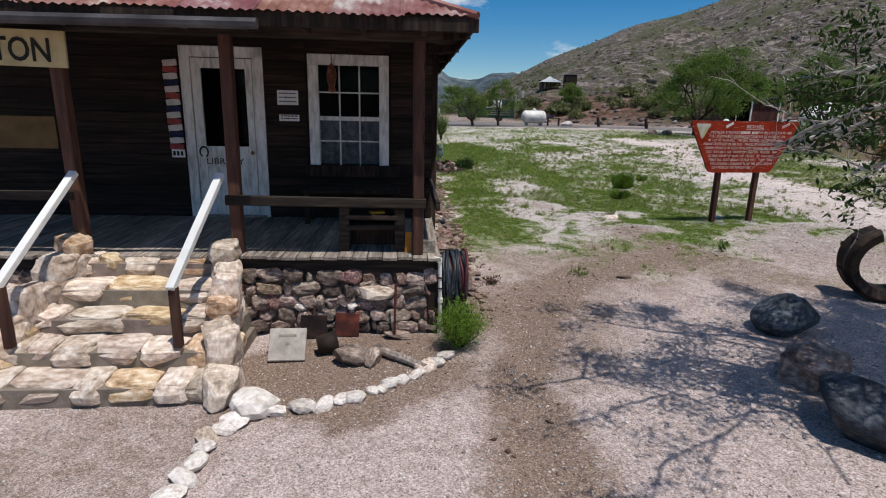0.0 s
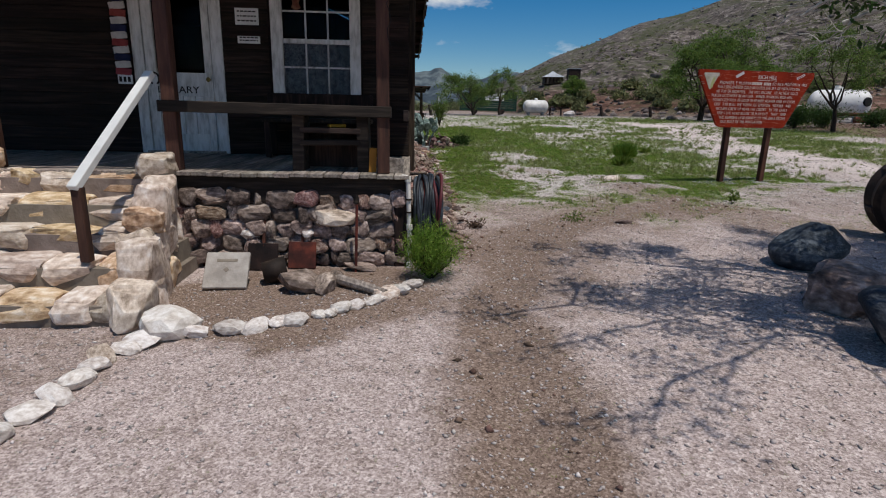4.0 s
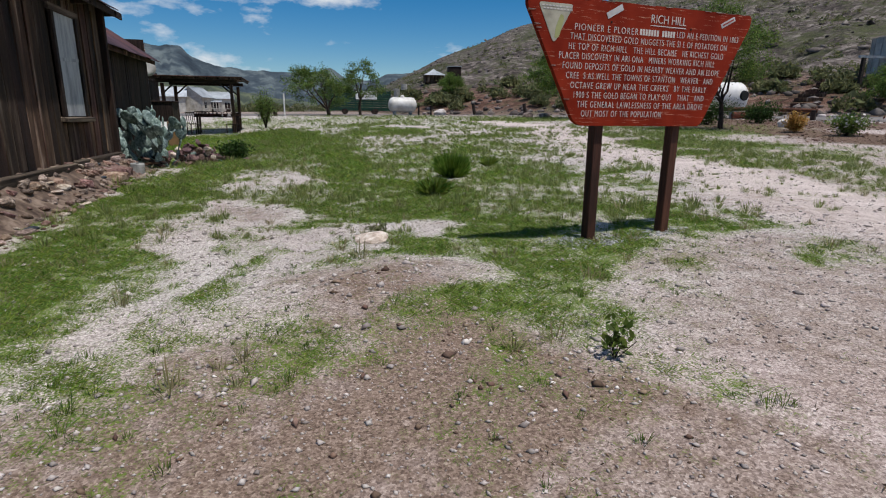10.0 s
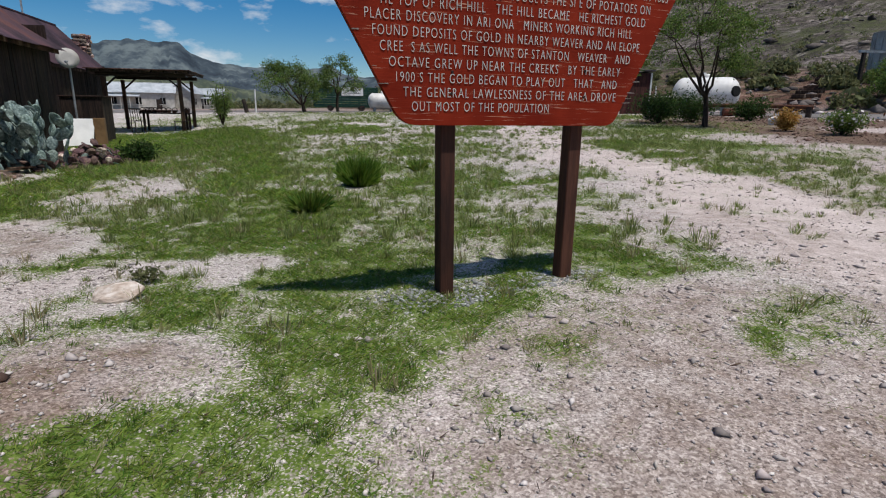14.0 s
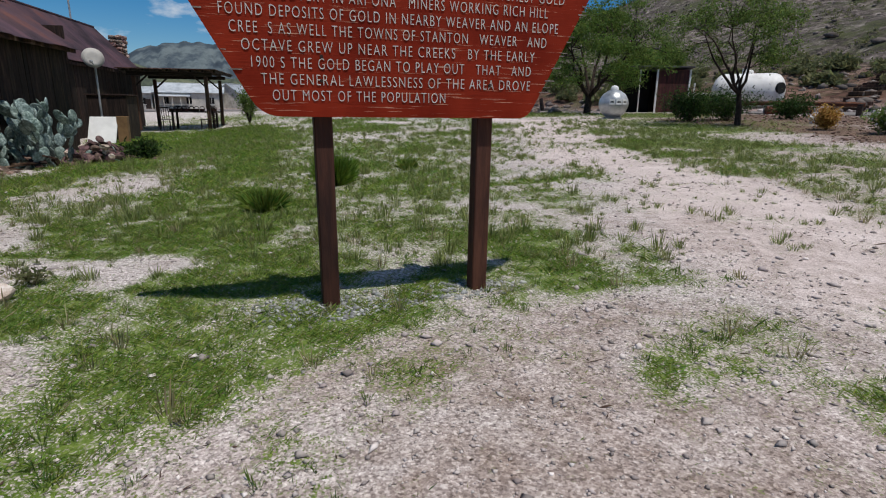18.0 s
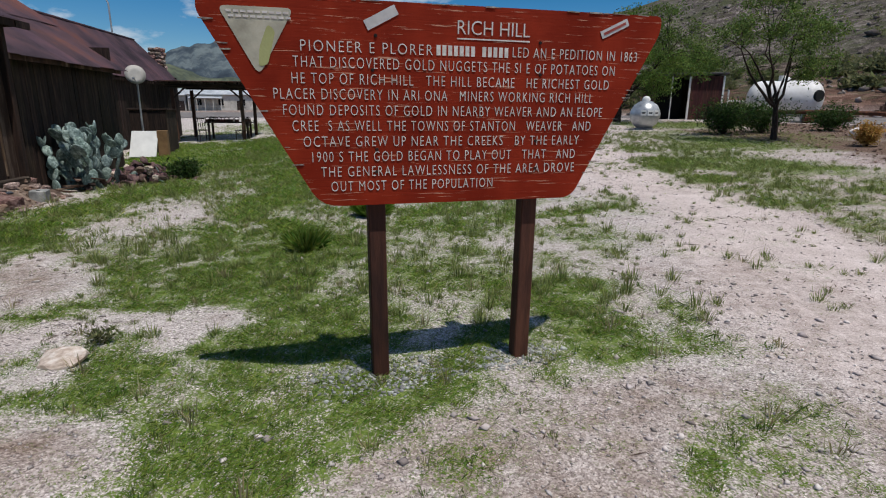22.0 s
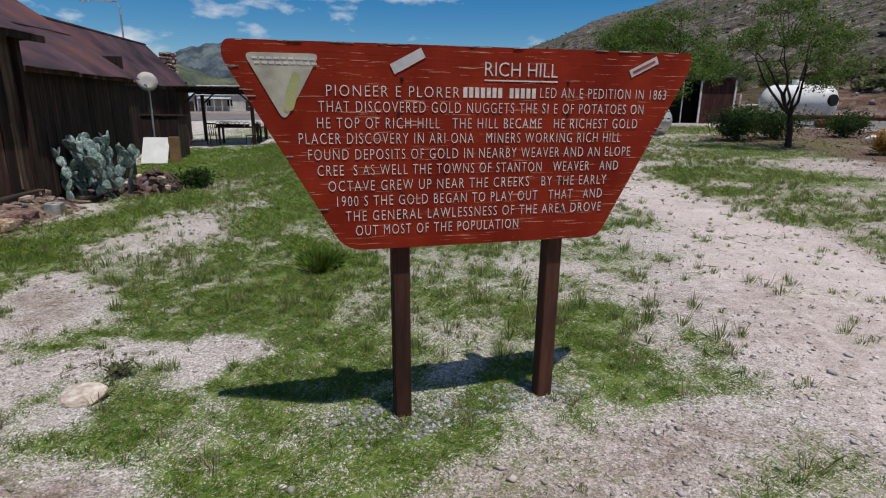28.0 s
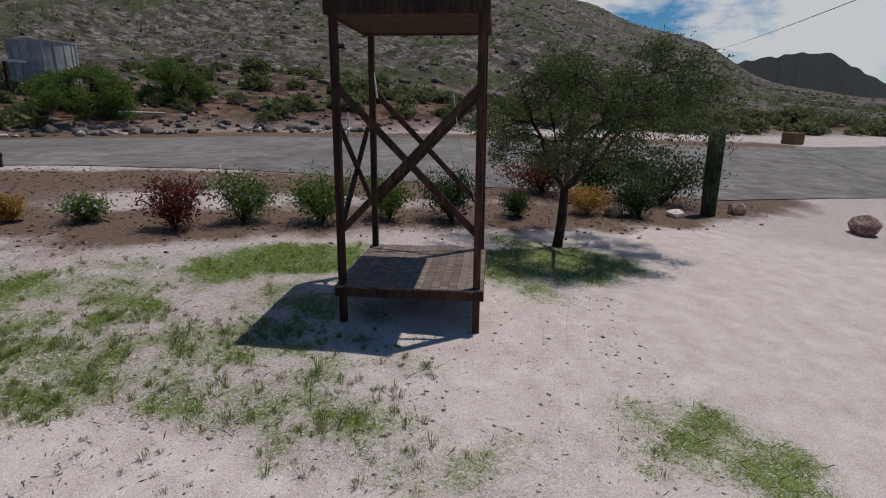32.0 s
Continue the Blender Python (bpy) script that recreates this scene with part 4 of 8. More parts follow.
# ---- the old library building: porch to the south, long east wall, rusted roofs ----
house = thing("house", pose(-0.04, 5.60, 0, 0, 0, 4), "long old wooden building with a railed porch and rusted metal roofs", "house")


def hz(X, Y):
    """Ground height at a place in the building's own plan."""
    p = house.matrix_world @ Vector((X, Y, 0))
    return gz(p.x, p.y)


FLOOR = 0.60
W0 = -6.6
# front wall under the porch: horizontal boards round the door and window
front = B().box((-1.95, 2.180, 3.03), (2.7, 0.08, 0.06)).done("wall", M["wood_dark"], house, "dark brown front wall under the porch")
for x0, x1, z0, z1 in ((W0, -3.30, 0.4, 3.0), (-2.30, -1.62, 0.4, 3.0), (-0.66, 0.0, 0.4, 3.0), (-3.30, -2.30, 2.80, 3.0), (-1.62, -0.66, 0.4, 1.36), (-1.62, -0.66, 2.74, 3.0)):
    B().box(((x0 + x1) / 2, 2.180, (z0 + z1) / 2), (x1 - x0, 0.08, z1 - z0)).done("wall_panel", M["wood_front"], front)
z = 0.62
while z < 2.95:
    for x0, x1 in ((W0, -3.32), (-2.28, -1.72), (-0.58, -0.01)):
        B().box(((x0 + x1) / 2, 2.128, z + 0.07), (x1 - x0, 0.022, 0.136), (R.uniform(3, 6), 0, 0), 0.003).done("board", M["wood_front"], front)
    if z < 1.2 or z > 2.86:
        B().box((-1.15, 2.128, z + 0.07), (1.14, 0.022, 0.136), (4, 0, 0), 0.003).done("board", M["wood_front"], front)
    z += 0.14

# long east wall: upright boards with gaps, two openings
east_wall = B().box((-0.09, 7.48, 2.97), (0.06, 10.34, 0.04)).done("wall", M["wood_dark"], house, "weathered brown board wall")
WIN1, WIN2 = (3.95, 5.05, 1.02, 2.62), (10.5, 11.4, 1.02, 2.55)
for y0, y1, z0, z1 in ((2.3, 3.95, 0.25, 2.95), (5.05, 10.5, 0.25, 2.95), (11.4, 12.65, 0.25, 2.95), (3.95, 5.05, 0.25, 1.02), (3.95, 5.05, 2.62, 2.95), (10.5, 11.4, 0.25, 1.02), (10.5, 11.4, 2.55, 2.95)):
    B().box((-0.09, (y0 + y1) / 2, (z0 + z1) / 2), (0.06, y1 - y0, z1 - z0)).done("wall_panel", M["wood_dark"], east_wall)
y = 2.31
while y < 12.55:
    w = min(R.uniform(0.17, 0.31), 12.66 - y)
    ym = y + w / 2
    spans = [(0.24 + R.uniform(-0.07, 0.08), 2.95)]
    for a, b, c, d in (WIN1, WIN2):
        if a - 0.06 < ym < b + 0.06:
            spans = [(0.30, c - 0.1), (d + 0.08, 2.95)]
    for z0, z1 in spans:
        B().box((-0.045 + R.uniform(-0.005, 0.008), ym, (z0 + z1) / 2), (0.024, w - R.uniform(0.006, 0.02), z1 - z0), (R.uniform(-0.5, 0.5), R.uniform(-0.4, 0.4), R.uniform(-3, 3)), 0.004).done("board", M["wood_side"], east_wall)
    if R.random() < 0.22:
        for z0, z1 in spans:
            B().box((-0.02, y, (z0 + z1) / 2), (0.018, 0.04, (z1 - z0) * R.uniform(0.85, 1)), (R.uniform(-0.6, 0.6), 0, 0), 0.003).done("batten", M["wood_side"], east_wall)
    y += w
B().box((0.02, 2.33, 1.7), (0.11, 0.11, 2.6), ch=0.01).done("corner_post", M["wood_dark"], house)
B().box((0.02, 12.63, 1.6), (0.11, 0.11, 2.7), ch=0.01).done("corner_post", M["wood_side"], house)
for y0, y1, z in ((3.75, 7.2, 0.27), (7.25, 10.4, 0.24), (10.45, 12.6, 0.27)):
    B().box((0.06, (y0 + y1) / 2, z), (0.09, y1 - y0, 0.15), (R.uniform(-1, 1), 8, 0), 0.012).done("sill_beam", M["wood_sill"], east_wall, "split grey sill beam along the wall's foot")


def window(y0, y1, z0, z1, label, filled):
    w = B().box((-0.005, (y0 + y1) / 2, z1 + 0.05), (0.05, y1 - y0 + 0.2, 0.1), ch=0.005).done("window", M["wood_sill"], house, label)
    for yy in (y0, y1):
        B().box((0.0, yy, (z0 + z1) / 2), (0.05, 0.09, z1 - z0), ch=0.005).done("window_frame", M["wood_dark"], w)
    B().box((0.02, (y0 + y1) / 2, z0 - 0.05), (0.12, y1 - y0 + 0.24, 0.07), (0, 5, 0), 0.008).done("window_sill", M["wood_sill"], w)
    B().box((-0.02, (y0 + y1) / 2, (z0 + z1) / 2), (0.02, y1 - y0 - 0.09, z1 - z0), ch=0.002).done("pane", filled, w, "pale boarded pane")
    B().box((-0.006, (y0 + y1) / 2 + 0.02, (z0 + z1) / 2 + 0.1), (0.012, y1 - y0 - 0.12, 0.05), (3, 0, 0)).done("cleat", filled, w)


window(*WIN1, "old side window filled with a pale board", M["board_grey"])
window(*WIN2, "old side window with pale pane", M["board_grey"])

# closing walls that stay unseen, and the rear parts of the building
B().box((W0, 7.5, 1.7), (0.12, 10.4, 2.6)).done("wall", M["wood_dark"], house)
B().box((W0 / 2, 12.6, 1.7), (abs(W0) - 0.2, 0.1, 2.6)).done("wall", M["wood_dark"], house)
B().box((W0 / 2, 2.9, 3.02), (abs(W0) - 0.1, 5.9, 0.05)).done("porch_ceiling", M["wood_dark"], house, "dark boarded porch ceiling")
for xw, y0, y1, zt in ((-0.52, 12.7, 17.75, 2.55), (-3.05, 17.8, 29.9, 2.75)):
    w_ = B().box((xw - 0.06, (y0 + y1) / 2, zt / 2), (0.06, y1 - y0, zt)).done("wall", M["wood_dark"], house, "dark board wall of the rear part")
    y = y0
    while y < y1 - 0.05:
        w = min(R.uniform(0.14, 0.24), y1 - y)
        B().box((xw - 0.015 + R.uniform(-0.004, 0.008), y + w / 2, zt / 2), (0.024, w - 0.012, zt - 0.02), (0, 0, R.uniform(-1.5, 1.5)), 0.003).done("board", M["wood_dark"], w_)
        y += w
B().box((-1.9, 17.78, 1.5), (2.7, 0.05, 3.0)).done("wall", M["wood_dark"], house)
B().box((-4.6, 29.92, 1.45), (3.1, 0.06, 2.9)).done("wall", M["wood_dark"], house)
B().box((-6.3, 21.3, 1.45), (0.06, 17.3, 2.9)).done("wall", M["wood_dark"], house)

# roofs of corrugated sheets
def sheets(roof, origin, u, w, n, a0, a1, low, high, material, width=0.66, amp=0.011):
    """Corrugated sheets from the lines low(a) to high(a) up the slope w, side by side along u."""
    origin, u, w, n = Vector(origin), Vector(u).normalized(), Vector(w).normalized(), Vector(n).normalized()
    a = a0
    while a < a1 - 0.02:
        b = min(a + width, a1)
        cols = max(int((b - a) / 0.0215), 4)
        lift = R.uniform(0.0, 0.012)
        jag = R.uniform(-0.04, 0.04)
        vs = []
        for i in range(cols + 1):
            t = a + (b + 0.03 - a) * i / cols
            off = n * (amp * math.sin((t - a) / 0.086 * 2 * math.pi) + lift + 0.006 * i / cols)
            lo, hi = low(min(t, a1)) + jag, high(min(t, a1))
            vs += [tuple(origin + u * t + w * (lo + (hi - lo) * k / 3) + off) for k in range(4)]
        fs = [(i * 4 + k, i * 4 + 4 + k, i * 4 + 5 + k, i * 4 + 1 + k) for i in range(cols) for k in range(3)]
        B().add(vs, fs).done("roof_sheet", material, roof, smooth=True)
        a = b


RZ, RX = 4.45, -3.15
ex, ez = 0.28, 2.93
# front slope, a hip
roof_front = B().tube([(0.28, -0.38, ez + 0.02), (RX, 3.05, RZ + 0.03)], 0.035, 6).done("roof", M["roof_red"], house, "faded red corrugated porch roof with pale streaks")
run = Vector((0, 3.43, RZ - ez))
L1 = run.length
sheets(roof_front, (0.28, -0.38, ez), (-1, 0, 0), run, (0, -(RZ - ez), 3.43), 0, 6.86, lambda a: 0.0, lambda a: L1 * max(0.02, 1 - abs(a - 3.43) / 3.43), M["roof_red"])
B().box((-3.15, -0.33, ez - 0.06), (6.9, 0.03, 0.12), ch=0.004).done("fascia", M["wood_dark"], roof_front)
B().box((0.24, 6.4, ez - 0.06), (0.03, 13.4, 0.12), ch=0.004).done("fascia", M["wood_dark"], roof_front)
for i in range(11):
    B().box((0.10, 0.2 + i * 1.25, ez - 0.075), (0.36, 0.05, 0.09), (0, -4, 0)).done("rafter_end", M["wood_dark"], roof_front)
for i in range(12):
    B().box((-0.2 - i * 0.56, -0.14, ez - 0.08), (0.05, 0.42, 0.09)).done("rafter_end", M["wood_dark"], roof_front)
# east slope of the front part
run_e = Vector((RX - ex, 0, RZ - ez))
roof_east = B().tube([(RX, 3.0, RZ + 0.03), (RX, 17.9, RZ + 0.03)], 0.05, 6).done("roof", M["roof_rust"], house, "rusted purple-brown corrugated roof")
sheets(roof_east, (ex, -0.38, ez), (0, 1, 0), run_e, (RZ - ez, 0, -(RX - ex)), 0, 13.15, lambda a: 0.0, lambda a: run_e.length * min(1, a / 3.43 + 0.01), M["roof_rust"])
# rear parts: the nearer one reaches lower
run_b = Vector((RX + 0.58, 0, RZ - 2.72))
sheets(roof_east, (-0.58, 12.77, 2.72), (0, 1, 0), run_b, (RZ - 2.72, 0, -(RX + 0.58)), 0, 5.1, lambda a: 1.35, lambda a: run_b.length, M["roof_rust"])
sheets(roof_east, (-0.58, 12.77, 2.69), (0, 1, 0), run_b, (RZ - 2.72, 0, -(RX + 0.58)), 0, 5.05, lambda a: -0.46, lambda a: 1.5, M["roof_rust"], 0.72)
B().box((-0.32, 15.25, 2.41), (0.05, 4.9, 0.1), (0, 0, 0), 0.006).done("fascia", M["wood_side"], roof_east)
# the far part stands back and ends at the chimney
FX = -4.75
run_f = Vector((FX + 2.88, 0, 4.5 - 2.6))
roof_far = B().tube([(FX, 17.6, 4.53), (FX, 30.0, 4.53)], 0.05, 6).done("roof", M["roof_rust"], house, "rusted corrugated roof of the far part")
sheets(roof_far, (-2.88, 17.6, 2.6), (0, 1, 0), run_f, (4.5 - 2.6, 0, -(FX + 2.88)), 0, 12.4, lambda a: 0.0, lambda a: run_f.length, M["roof_rust"])
B().box((-2.95, 23.8, 2.53), (0.05, 12.2, 0.1), (0, 0, 0), 0.006).done("fascia", M["wood_side"], roof_far)
B().add([(FX, 17.6, 4.5), (FX, 30.0, 4.5), (-6.6, 30.0, 2.9), (-6.6, 17.6, 2.9)], [(0, 1, 2, 3)]).done("roof_back", M["roof_rust"], roof_far)
B().add([(FX, 29.94, 4.5), (-2.9, 29.94, 2.6), (-6.6, 29.94, 2.7)], [(0, 1, 2)]).done("gable", M["wood_dark"], roof_far)
# west slope, seen by nobody, closes the roof
B().add([(RX, 3.0, RZ), (RX, 17.9, RZ), (-6.6, 17.9, 2.9), (-6.6, -0.38, 2.93)], [(0, 1, 2, 3)]).done("roof_back", M["roof_rust"], house)
B().add([(RX, 17.82, RZ), (-0.3, 17.82, 2.5), (-6.6, 17.82, 2.9)], [(0, 1, 2)]).done("gable", M["wood_dark"], house)
B().add([(RX, 12.72, RZ), (0.2, 12.72, 2.9), (-6.6, 12.72, 2.9)], [(0, 1, 2)]).done("gable", M["wood_dark"], house)

# gutter before the porch roof
B().tube([(-6.6, -0.46, 2.77), (-1.66, -0.46, 2.81)], 0.05, 8).done("gutter", M["gutter"], house, "dark grey metal gutter")

# chimney
CX, CY = -3.9, 30.25
chim = B().box((CX, CY, 2.1), (0.40, 0.40, 4.2)).done("chimney", M["mortar"], house, "rough stone chimney")
for k in range(16):
    for side, (dx, dy) in enumerate(((0.2, -0.11), (0.2, 0.11), (-0.2, -0.11), (-0.2, 0.11), (-0.11, -0.2), (0.11, -0.2), (-0.11, 0.2), (0.11, 0.2))):
        share("stone", (K_RUST + K_FOUND)[(3 * k + 5 * side) % 14], trs(CX + dx * R.uniform(0.85, 1.2), CY + dy * R.uniform(0.85, 1.2), 1.72 + k * 0.16 + R.uniform(-0.03, 0.03), 0, 0, R.uniform(-15, 15), (0.13, 0.13, 0.082)), chim)

# ---- porch ----
porch = B().box((W0 / 2, 0.045, 0.45), (abs(W0) + 0.02, 0.06, 0.26), ch=0.006).done("porch", M["wood_beam"], house, "railed porch with grey plank floor on a stone footing")
B().box((0.0, 1.15, 0.42), (0.045, 2.3, 0.34), ch=0.005).done("rim_board", M["wood_beam"], porch)
x = 0.02
while x > W0:
    w = R.uniform(0.13, 0.17)
    y0 = -0.06 + R.uniform(-0.03, 0.03)
    B().box((x - w / 2, (y0 + 2.3) / 2, FLOOR - 0.018 + R.uniform(-0.004, 0.004)), (w - 0.008, 2.3 - y0, 0.036), (0, R.uniform(-0.5, 0.5), 0), 0.004).done("plank", M["wood_porch"], porch)
    x -= w
for i, X in enumerate((-0.23, -2.12, -3.70, -5.6)):
    B().box((X, 0.10, (FLOOR + 2.86) / 2), (0.115, 0.115, 2.86 - FLOOR), (0, R.uniform(-0.5, 0.5), R.uniform(-3, 3)), 0.008).done("post", M["post_red"], porch, "red-brown square porch post")
B().box((W0 / 2, 0.10, 2.84), (abs(W0), 0.12, 0.14), ch=0.006).done("beam", M["wood_beam"], porch)
B().box((-1.18, 0.05, 1.165), (2.06, 0.07, 0.10), (0, 0.4, 0), 0.006).done("rail", M["wood_beam"], porch, "dark handrail board")
B().box((-0.02, 1.2, 1.13), (0.05, 2.3, 0.10), (0, 0, 0), 0.006).done("rail", M["wood_beam"], porch)
B().box((-4.9, 0.05, 1.2), (2.4, 0.05, 0.09), (0, 0, 0), 0.006).done("rail", M["wood_beam"], porch)
wire_ = [(-0.17, 0.02, 2.7 - 0.07 * i) for i in range(15)]
B().tube([(X + 0.02 * math.sin(i * 1.9), Y, Z) for i, (X, Y, Z) in enumerate(wire_)], 0.004, 5).done("wire", M["wire"], porch)

# front door, in a white frame
for x0, x1, z0, z1 in ((-3.22, -3.10, 0.62, 2.73), (-2.52, -2.43, 0.62, 2.73), (-3.10, -2.52, 0.62, 0.84), (-3.10, -2.52, 1.30, 1.58), (-3.10, -2.52, 2.60, 2.73)):
    dl = B().box(((x0 + x1) / 2, 2.145, (z0 + z1) / 2), (x1 - x0, 0.045, z1 - z0), ch=0.004)
    if x1 < -3.0:
        door2 = dl.done("door", M["white_paint"], house, "white half-glazed door with dark lettering, closed")
    else:
        dl.done("door_rail", M["white_paint"], door2)
for i in range(4):
    B().box((-3.03 + i * 0.145, 2.153, 1.07), (0.138, 0.025, 0.48), ch=0.004).done("panel_board", M["white_paint"], door2)
p_ = B().box((-2.81, 2.155, 2.12), (0.58, 0.006, 1.0)).done("pane", M["glass"], door2)
p_.visible_shadow = False
for x0, x1, z0, z1 in ((-3.36, -3.23, 0.6, 2.88), (-2.42, -2.28, 0.6, 2.88), (-3.36, -2.28, 2.74, 2.88)):
    B().box(((x0 + x1) / 2, 2.135, (z0 + z1) / 2), (x1 - x0, 0.05, z1 - z0), ch=0.005).done("door_frame", M["white_paint"], door2)
B().tube([(-2.46, 2.110, 1.5), (-2.46, 2.070, 1.5), (-2.46, 2.050, 1.5)], [0.012, 0.012, 0.028], 10).done("door_knob", M["brass"], door2)
B().box((-2.80, 2.110, 0.615), (0.95, 0.12, 0.03), ch=0.005).done("threshold", M["wood_porch"], door2)
B().tube([(-3.13 + 0.055 * math.cos(a), 2.115, 1.50 + 0.07 * math.sin(a)) for a in [math.radians(q) for q in range(-60, 241, 25)]], 0.012, 6).done("horseshoe", M["iron_dark"], door2, "iron horseshoe nailed up")

# room behind the door and window
B().box((W0 / 2, 5.2, 0.58), (abs(W0) - 0.2, 5.5, 0.04)).done("floor_inside", M["wood_dark"], house)
B().box((W0 / 2, 8.0, 1.7), (abs(W0) - 0.2, 0.06, 2.4)).done("wall_inside", M["wood_dark"], house)

# front window, twelve panes with lace behind the lower half
wf = B().box((-1.147, 2.120, 2.75), (1.085, 0.05, 0.14), ch=0.005).done("window", M["white_paint"], house, "white-framed sash window with lace curtains")
for x0, x1 in ((-1.69, -1.55), (-0.735, -0.605)):
    B().box(((x0 + x1) / 2, 2.120, 1.985), (x1 - x0, 0.05, 1.39), ch=0.005).done("window_frame", M["white_paint"], wf)
B().box((-1.147, 2.100, 1.275), (1.14, 0.11, 0.05), ch=0.006).done("window_sill", M["white_paint"], wf)
B().box((-1.143, 2.145, 1.985), (0.82, 0.045, 0.055), ch=0.004).done("meeting_rail", M["white_paint"], wf)
for X in (-1.275, -1.005):
    B().box((X, 2.150, 2.0), (0.018, 0.03, 1.36)).done("glazing_bar", M["white_paint"], wf)
for Z in (1.68, 2.33):
    B().box((-1.143, 2.151, Z), (0.82, 0.028, 0.018)).done("glazing_bar", M["white_paint"], wf)
for i in range(3):
    for k in range(4):
        q = B().box((-1.412 + i * 0.27, 2.162, 1.51 + k * 0.325), (0.262, 0.004, 0.315)).done("pane", M["glass"], wf)
        q.visible_shadow = False
vs, fs = [], []
for i in range(41):
    for k in range(2):
        vs.append((-1.56 + i * 0.0213, 2.22 + 0.012 * math.sin(i * 1.3), 1.36 + k * 0.66))
for i in range(40):
    fs.append((i * 2, i * 2 + 2, i * 2 + 3, i * 2 + 1))
B().add(vs, fs).done("curtain", M["lace"], wf, "white lace curtain", smooth=True)

# footing of fieldstones under the porch
B().box((-5.2, 0.13, 0.04), (2.8, 0.10, 0.82)).done("footing", M["mortar"], house)
B().box((-0.04, 1.2, 0.02), (0.08, 2.2, 0.66)).done("footing", M["mortar"], house)
footing = B().box((-1.05, 0.13, 0.04), (2.14, 0.10, 0.82)).done("footing", M["mortar"], house, "dry-laid footing of mixed fieldstones")
zrow = -0.27
while zrow < 0.28:
    h = R.uniform(0.10, 0.15)
    X = 0.0
    while X > -2.15:
        w = R.uniform(0.09, 0.30)
        hh = h * R.uniform(0.8, 1.25)
        share("stone", R.choice(K_FOUND + K_RUST[:4] + S_FOUND[:3]), trs(X - w / 2, 0.07 + R.uniform(-0.03, 0.025), zrow + h / 2 + R.uniform(-0.02, 0.02), R.uniform(-15, 15), R.uniform(-14, 14), R.uniform(-12, 12), (w * 0.58, 0.10, hh * 0.60)), footing)
        X -= w
    X = -3.9
    while X > -5.4:
        w = R.uniform(0.16, 0.30)
        share("stone", R.choice(K_FOUND), trs(X - w / 2, 0.07, zrow + h / 2, R.uniform(-12, 12), R.uniform(-8, 8), 0, (w * 0.57, 0.11, h * 0.60)), footing)
        X -= w
    zrow += h
share("stone", K_PALE[4], trs(-0.66, 0.03, 0.18, 0, 6, 3, (0.21, 0.11, 0.08)), footing, "large pale stone")
share("stone", S_WHITE[1], trs(-1.46, 0.02, 0.02, 0, 0, 3, (0.10, 0.08, 0.075)), footing)
share("stone", S_WHITE[2], trs(-0.95, 0.02, 0.04, 0, 0, 3, (0.08, 0.08, 0.065)), footing)
B().box((-0.06, 0.02, 0.02), (0.13, 0.10, 0.72), ch=0.01).done("corner_timber", M["wood_dark"], footing)

# ---- stone steps up to the porch ----
steps = thing("stone_steps", house.matrix_world @ pose(-2.95, -0.7, 0), "rough pale stone steps with stone side walls", "steps")
NS = 5
for i in range(NS):
    top = -0.15 + i * (FLOOR - 0.02 + 0.15) / (NS - 1) if i else -0.15
    y0 = -0.68 + i * 0.31
    half = 0.98 - 0.055 * i
    step = B().box((0, (y0 + 0.85) / 2, top - 0.30), (2 * half, 0.85 - y0, 0.52)).done("step", M["mortar"], steps, "")
    X = -half
    while X < half - 0.05:
        w = min(R.uniform(0.22, 0.62), half - X)
        h = 0.19
        share("stone", R.choice(K_PALE), trs(X + w / 2, y0 + 0.17 + R.uniform(-0.025, 0.025), top - h * 0.44 + R.uniform(-0.012, 0.012), R.uniform(-4, 4), R.uniform(-3, 3), R.uniform(-5, 5), (w * 0.535, 0.20, h * 0.52)), step)
        X += w
for side in (-1, 1):
    wall_ = B().poly([(-0.40, -0.4), (0.80, -0.4), (0.80, 0.36), (-0.40, -0.06)], 0.10, pose(side * 0.89 + 0.05, 0, 0, 0, 0, 90 + 13 * side)).done("side_wall", M["mortar"], steps, "side wall of stacked pale stones")
    for i in range(7):
        top = -0.10 + i * 0.125
        Y = -0.66 + i * 0.215
        X = side * (1.04 - 0.05 * i)
        zz = -0.36
        while zz < top:
            h = R.uniform(0.20, 0.36)
            share("stone", R.choice(K_PALE), trs(X + R.uniform(-0.02, 0.02), Y + R.uniform(-0.03, 0.03), zz + h / 2, R.uniform(-9, 9), R.uniform(-7, 7), R.uniform(-12, 12) + 13 * side, (0.14, 0.165, h * 0.58)), wall_)
            zz += h * 0.92
    share("stone", K_PALE[1], trs(side * 0.75, 0.66, 0.60, 0, 4, 8, (0.10, 0.12, 0.17)), wall_, "upright capstone")

for side, X in ((0, -2.25), (1, -3.66)):
    hr = thing("handrail", house.matrix_world @ pose(X, -1.1, 0), "white-painted wooden stair handrail on an iron post", "handrail", "handrails of the steps")
    dx = -0.10 if side == 0 else -0.10
    B().beam((dx, 0.0, 0.585), (0.03, 1.08, 1.44), 0.075, 0.06).done("rail", M["white_clean"], hr)
    B().box((dx + 0.01, 0.04, 0.32), (0.07, 0.07, 0.55), ch=0.006).done("post", M["post_red"], hr, "rusty red-brown post")

# town sign over the steps
ts = thing("hanging_sign", house.matrix_world @ pose(-4.28, 0.0, 2.60), "cream board with dark hand-painted letters hung from the porch beam", "sign")
B().box((0, 0, 0), (1.46, 0.03, 0.33), (0, 1, 0), 0.004).done("board", M["sign_cream"], ts)


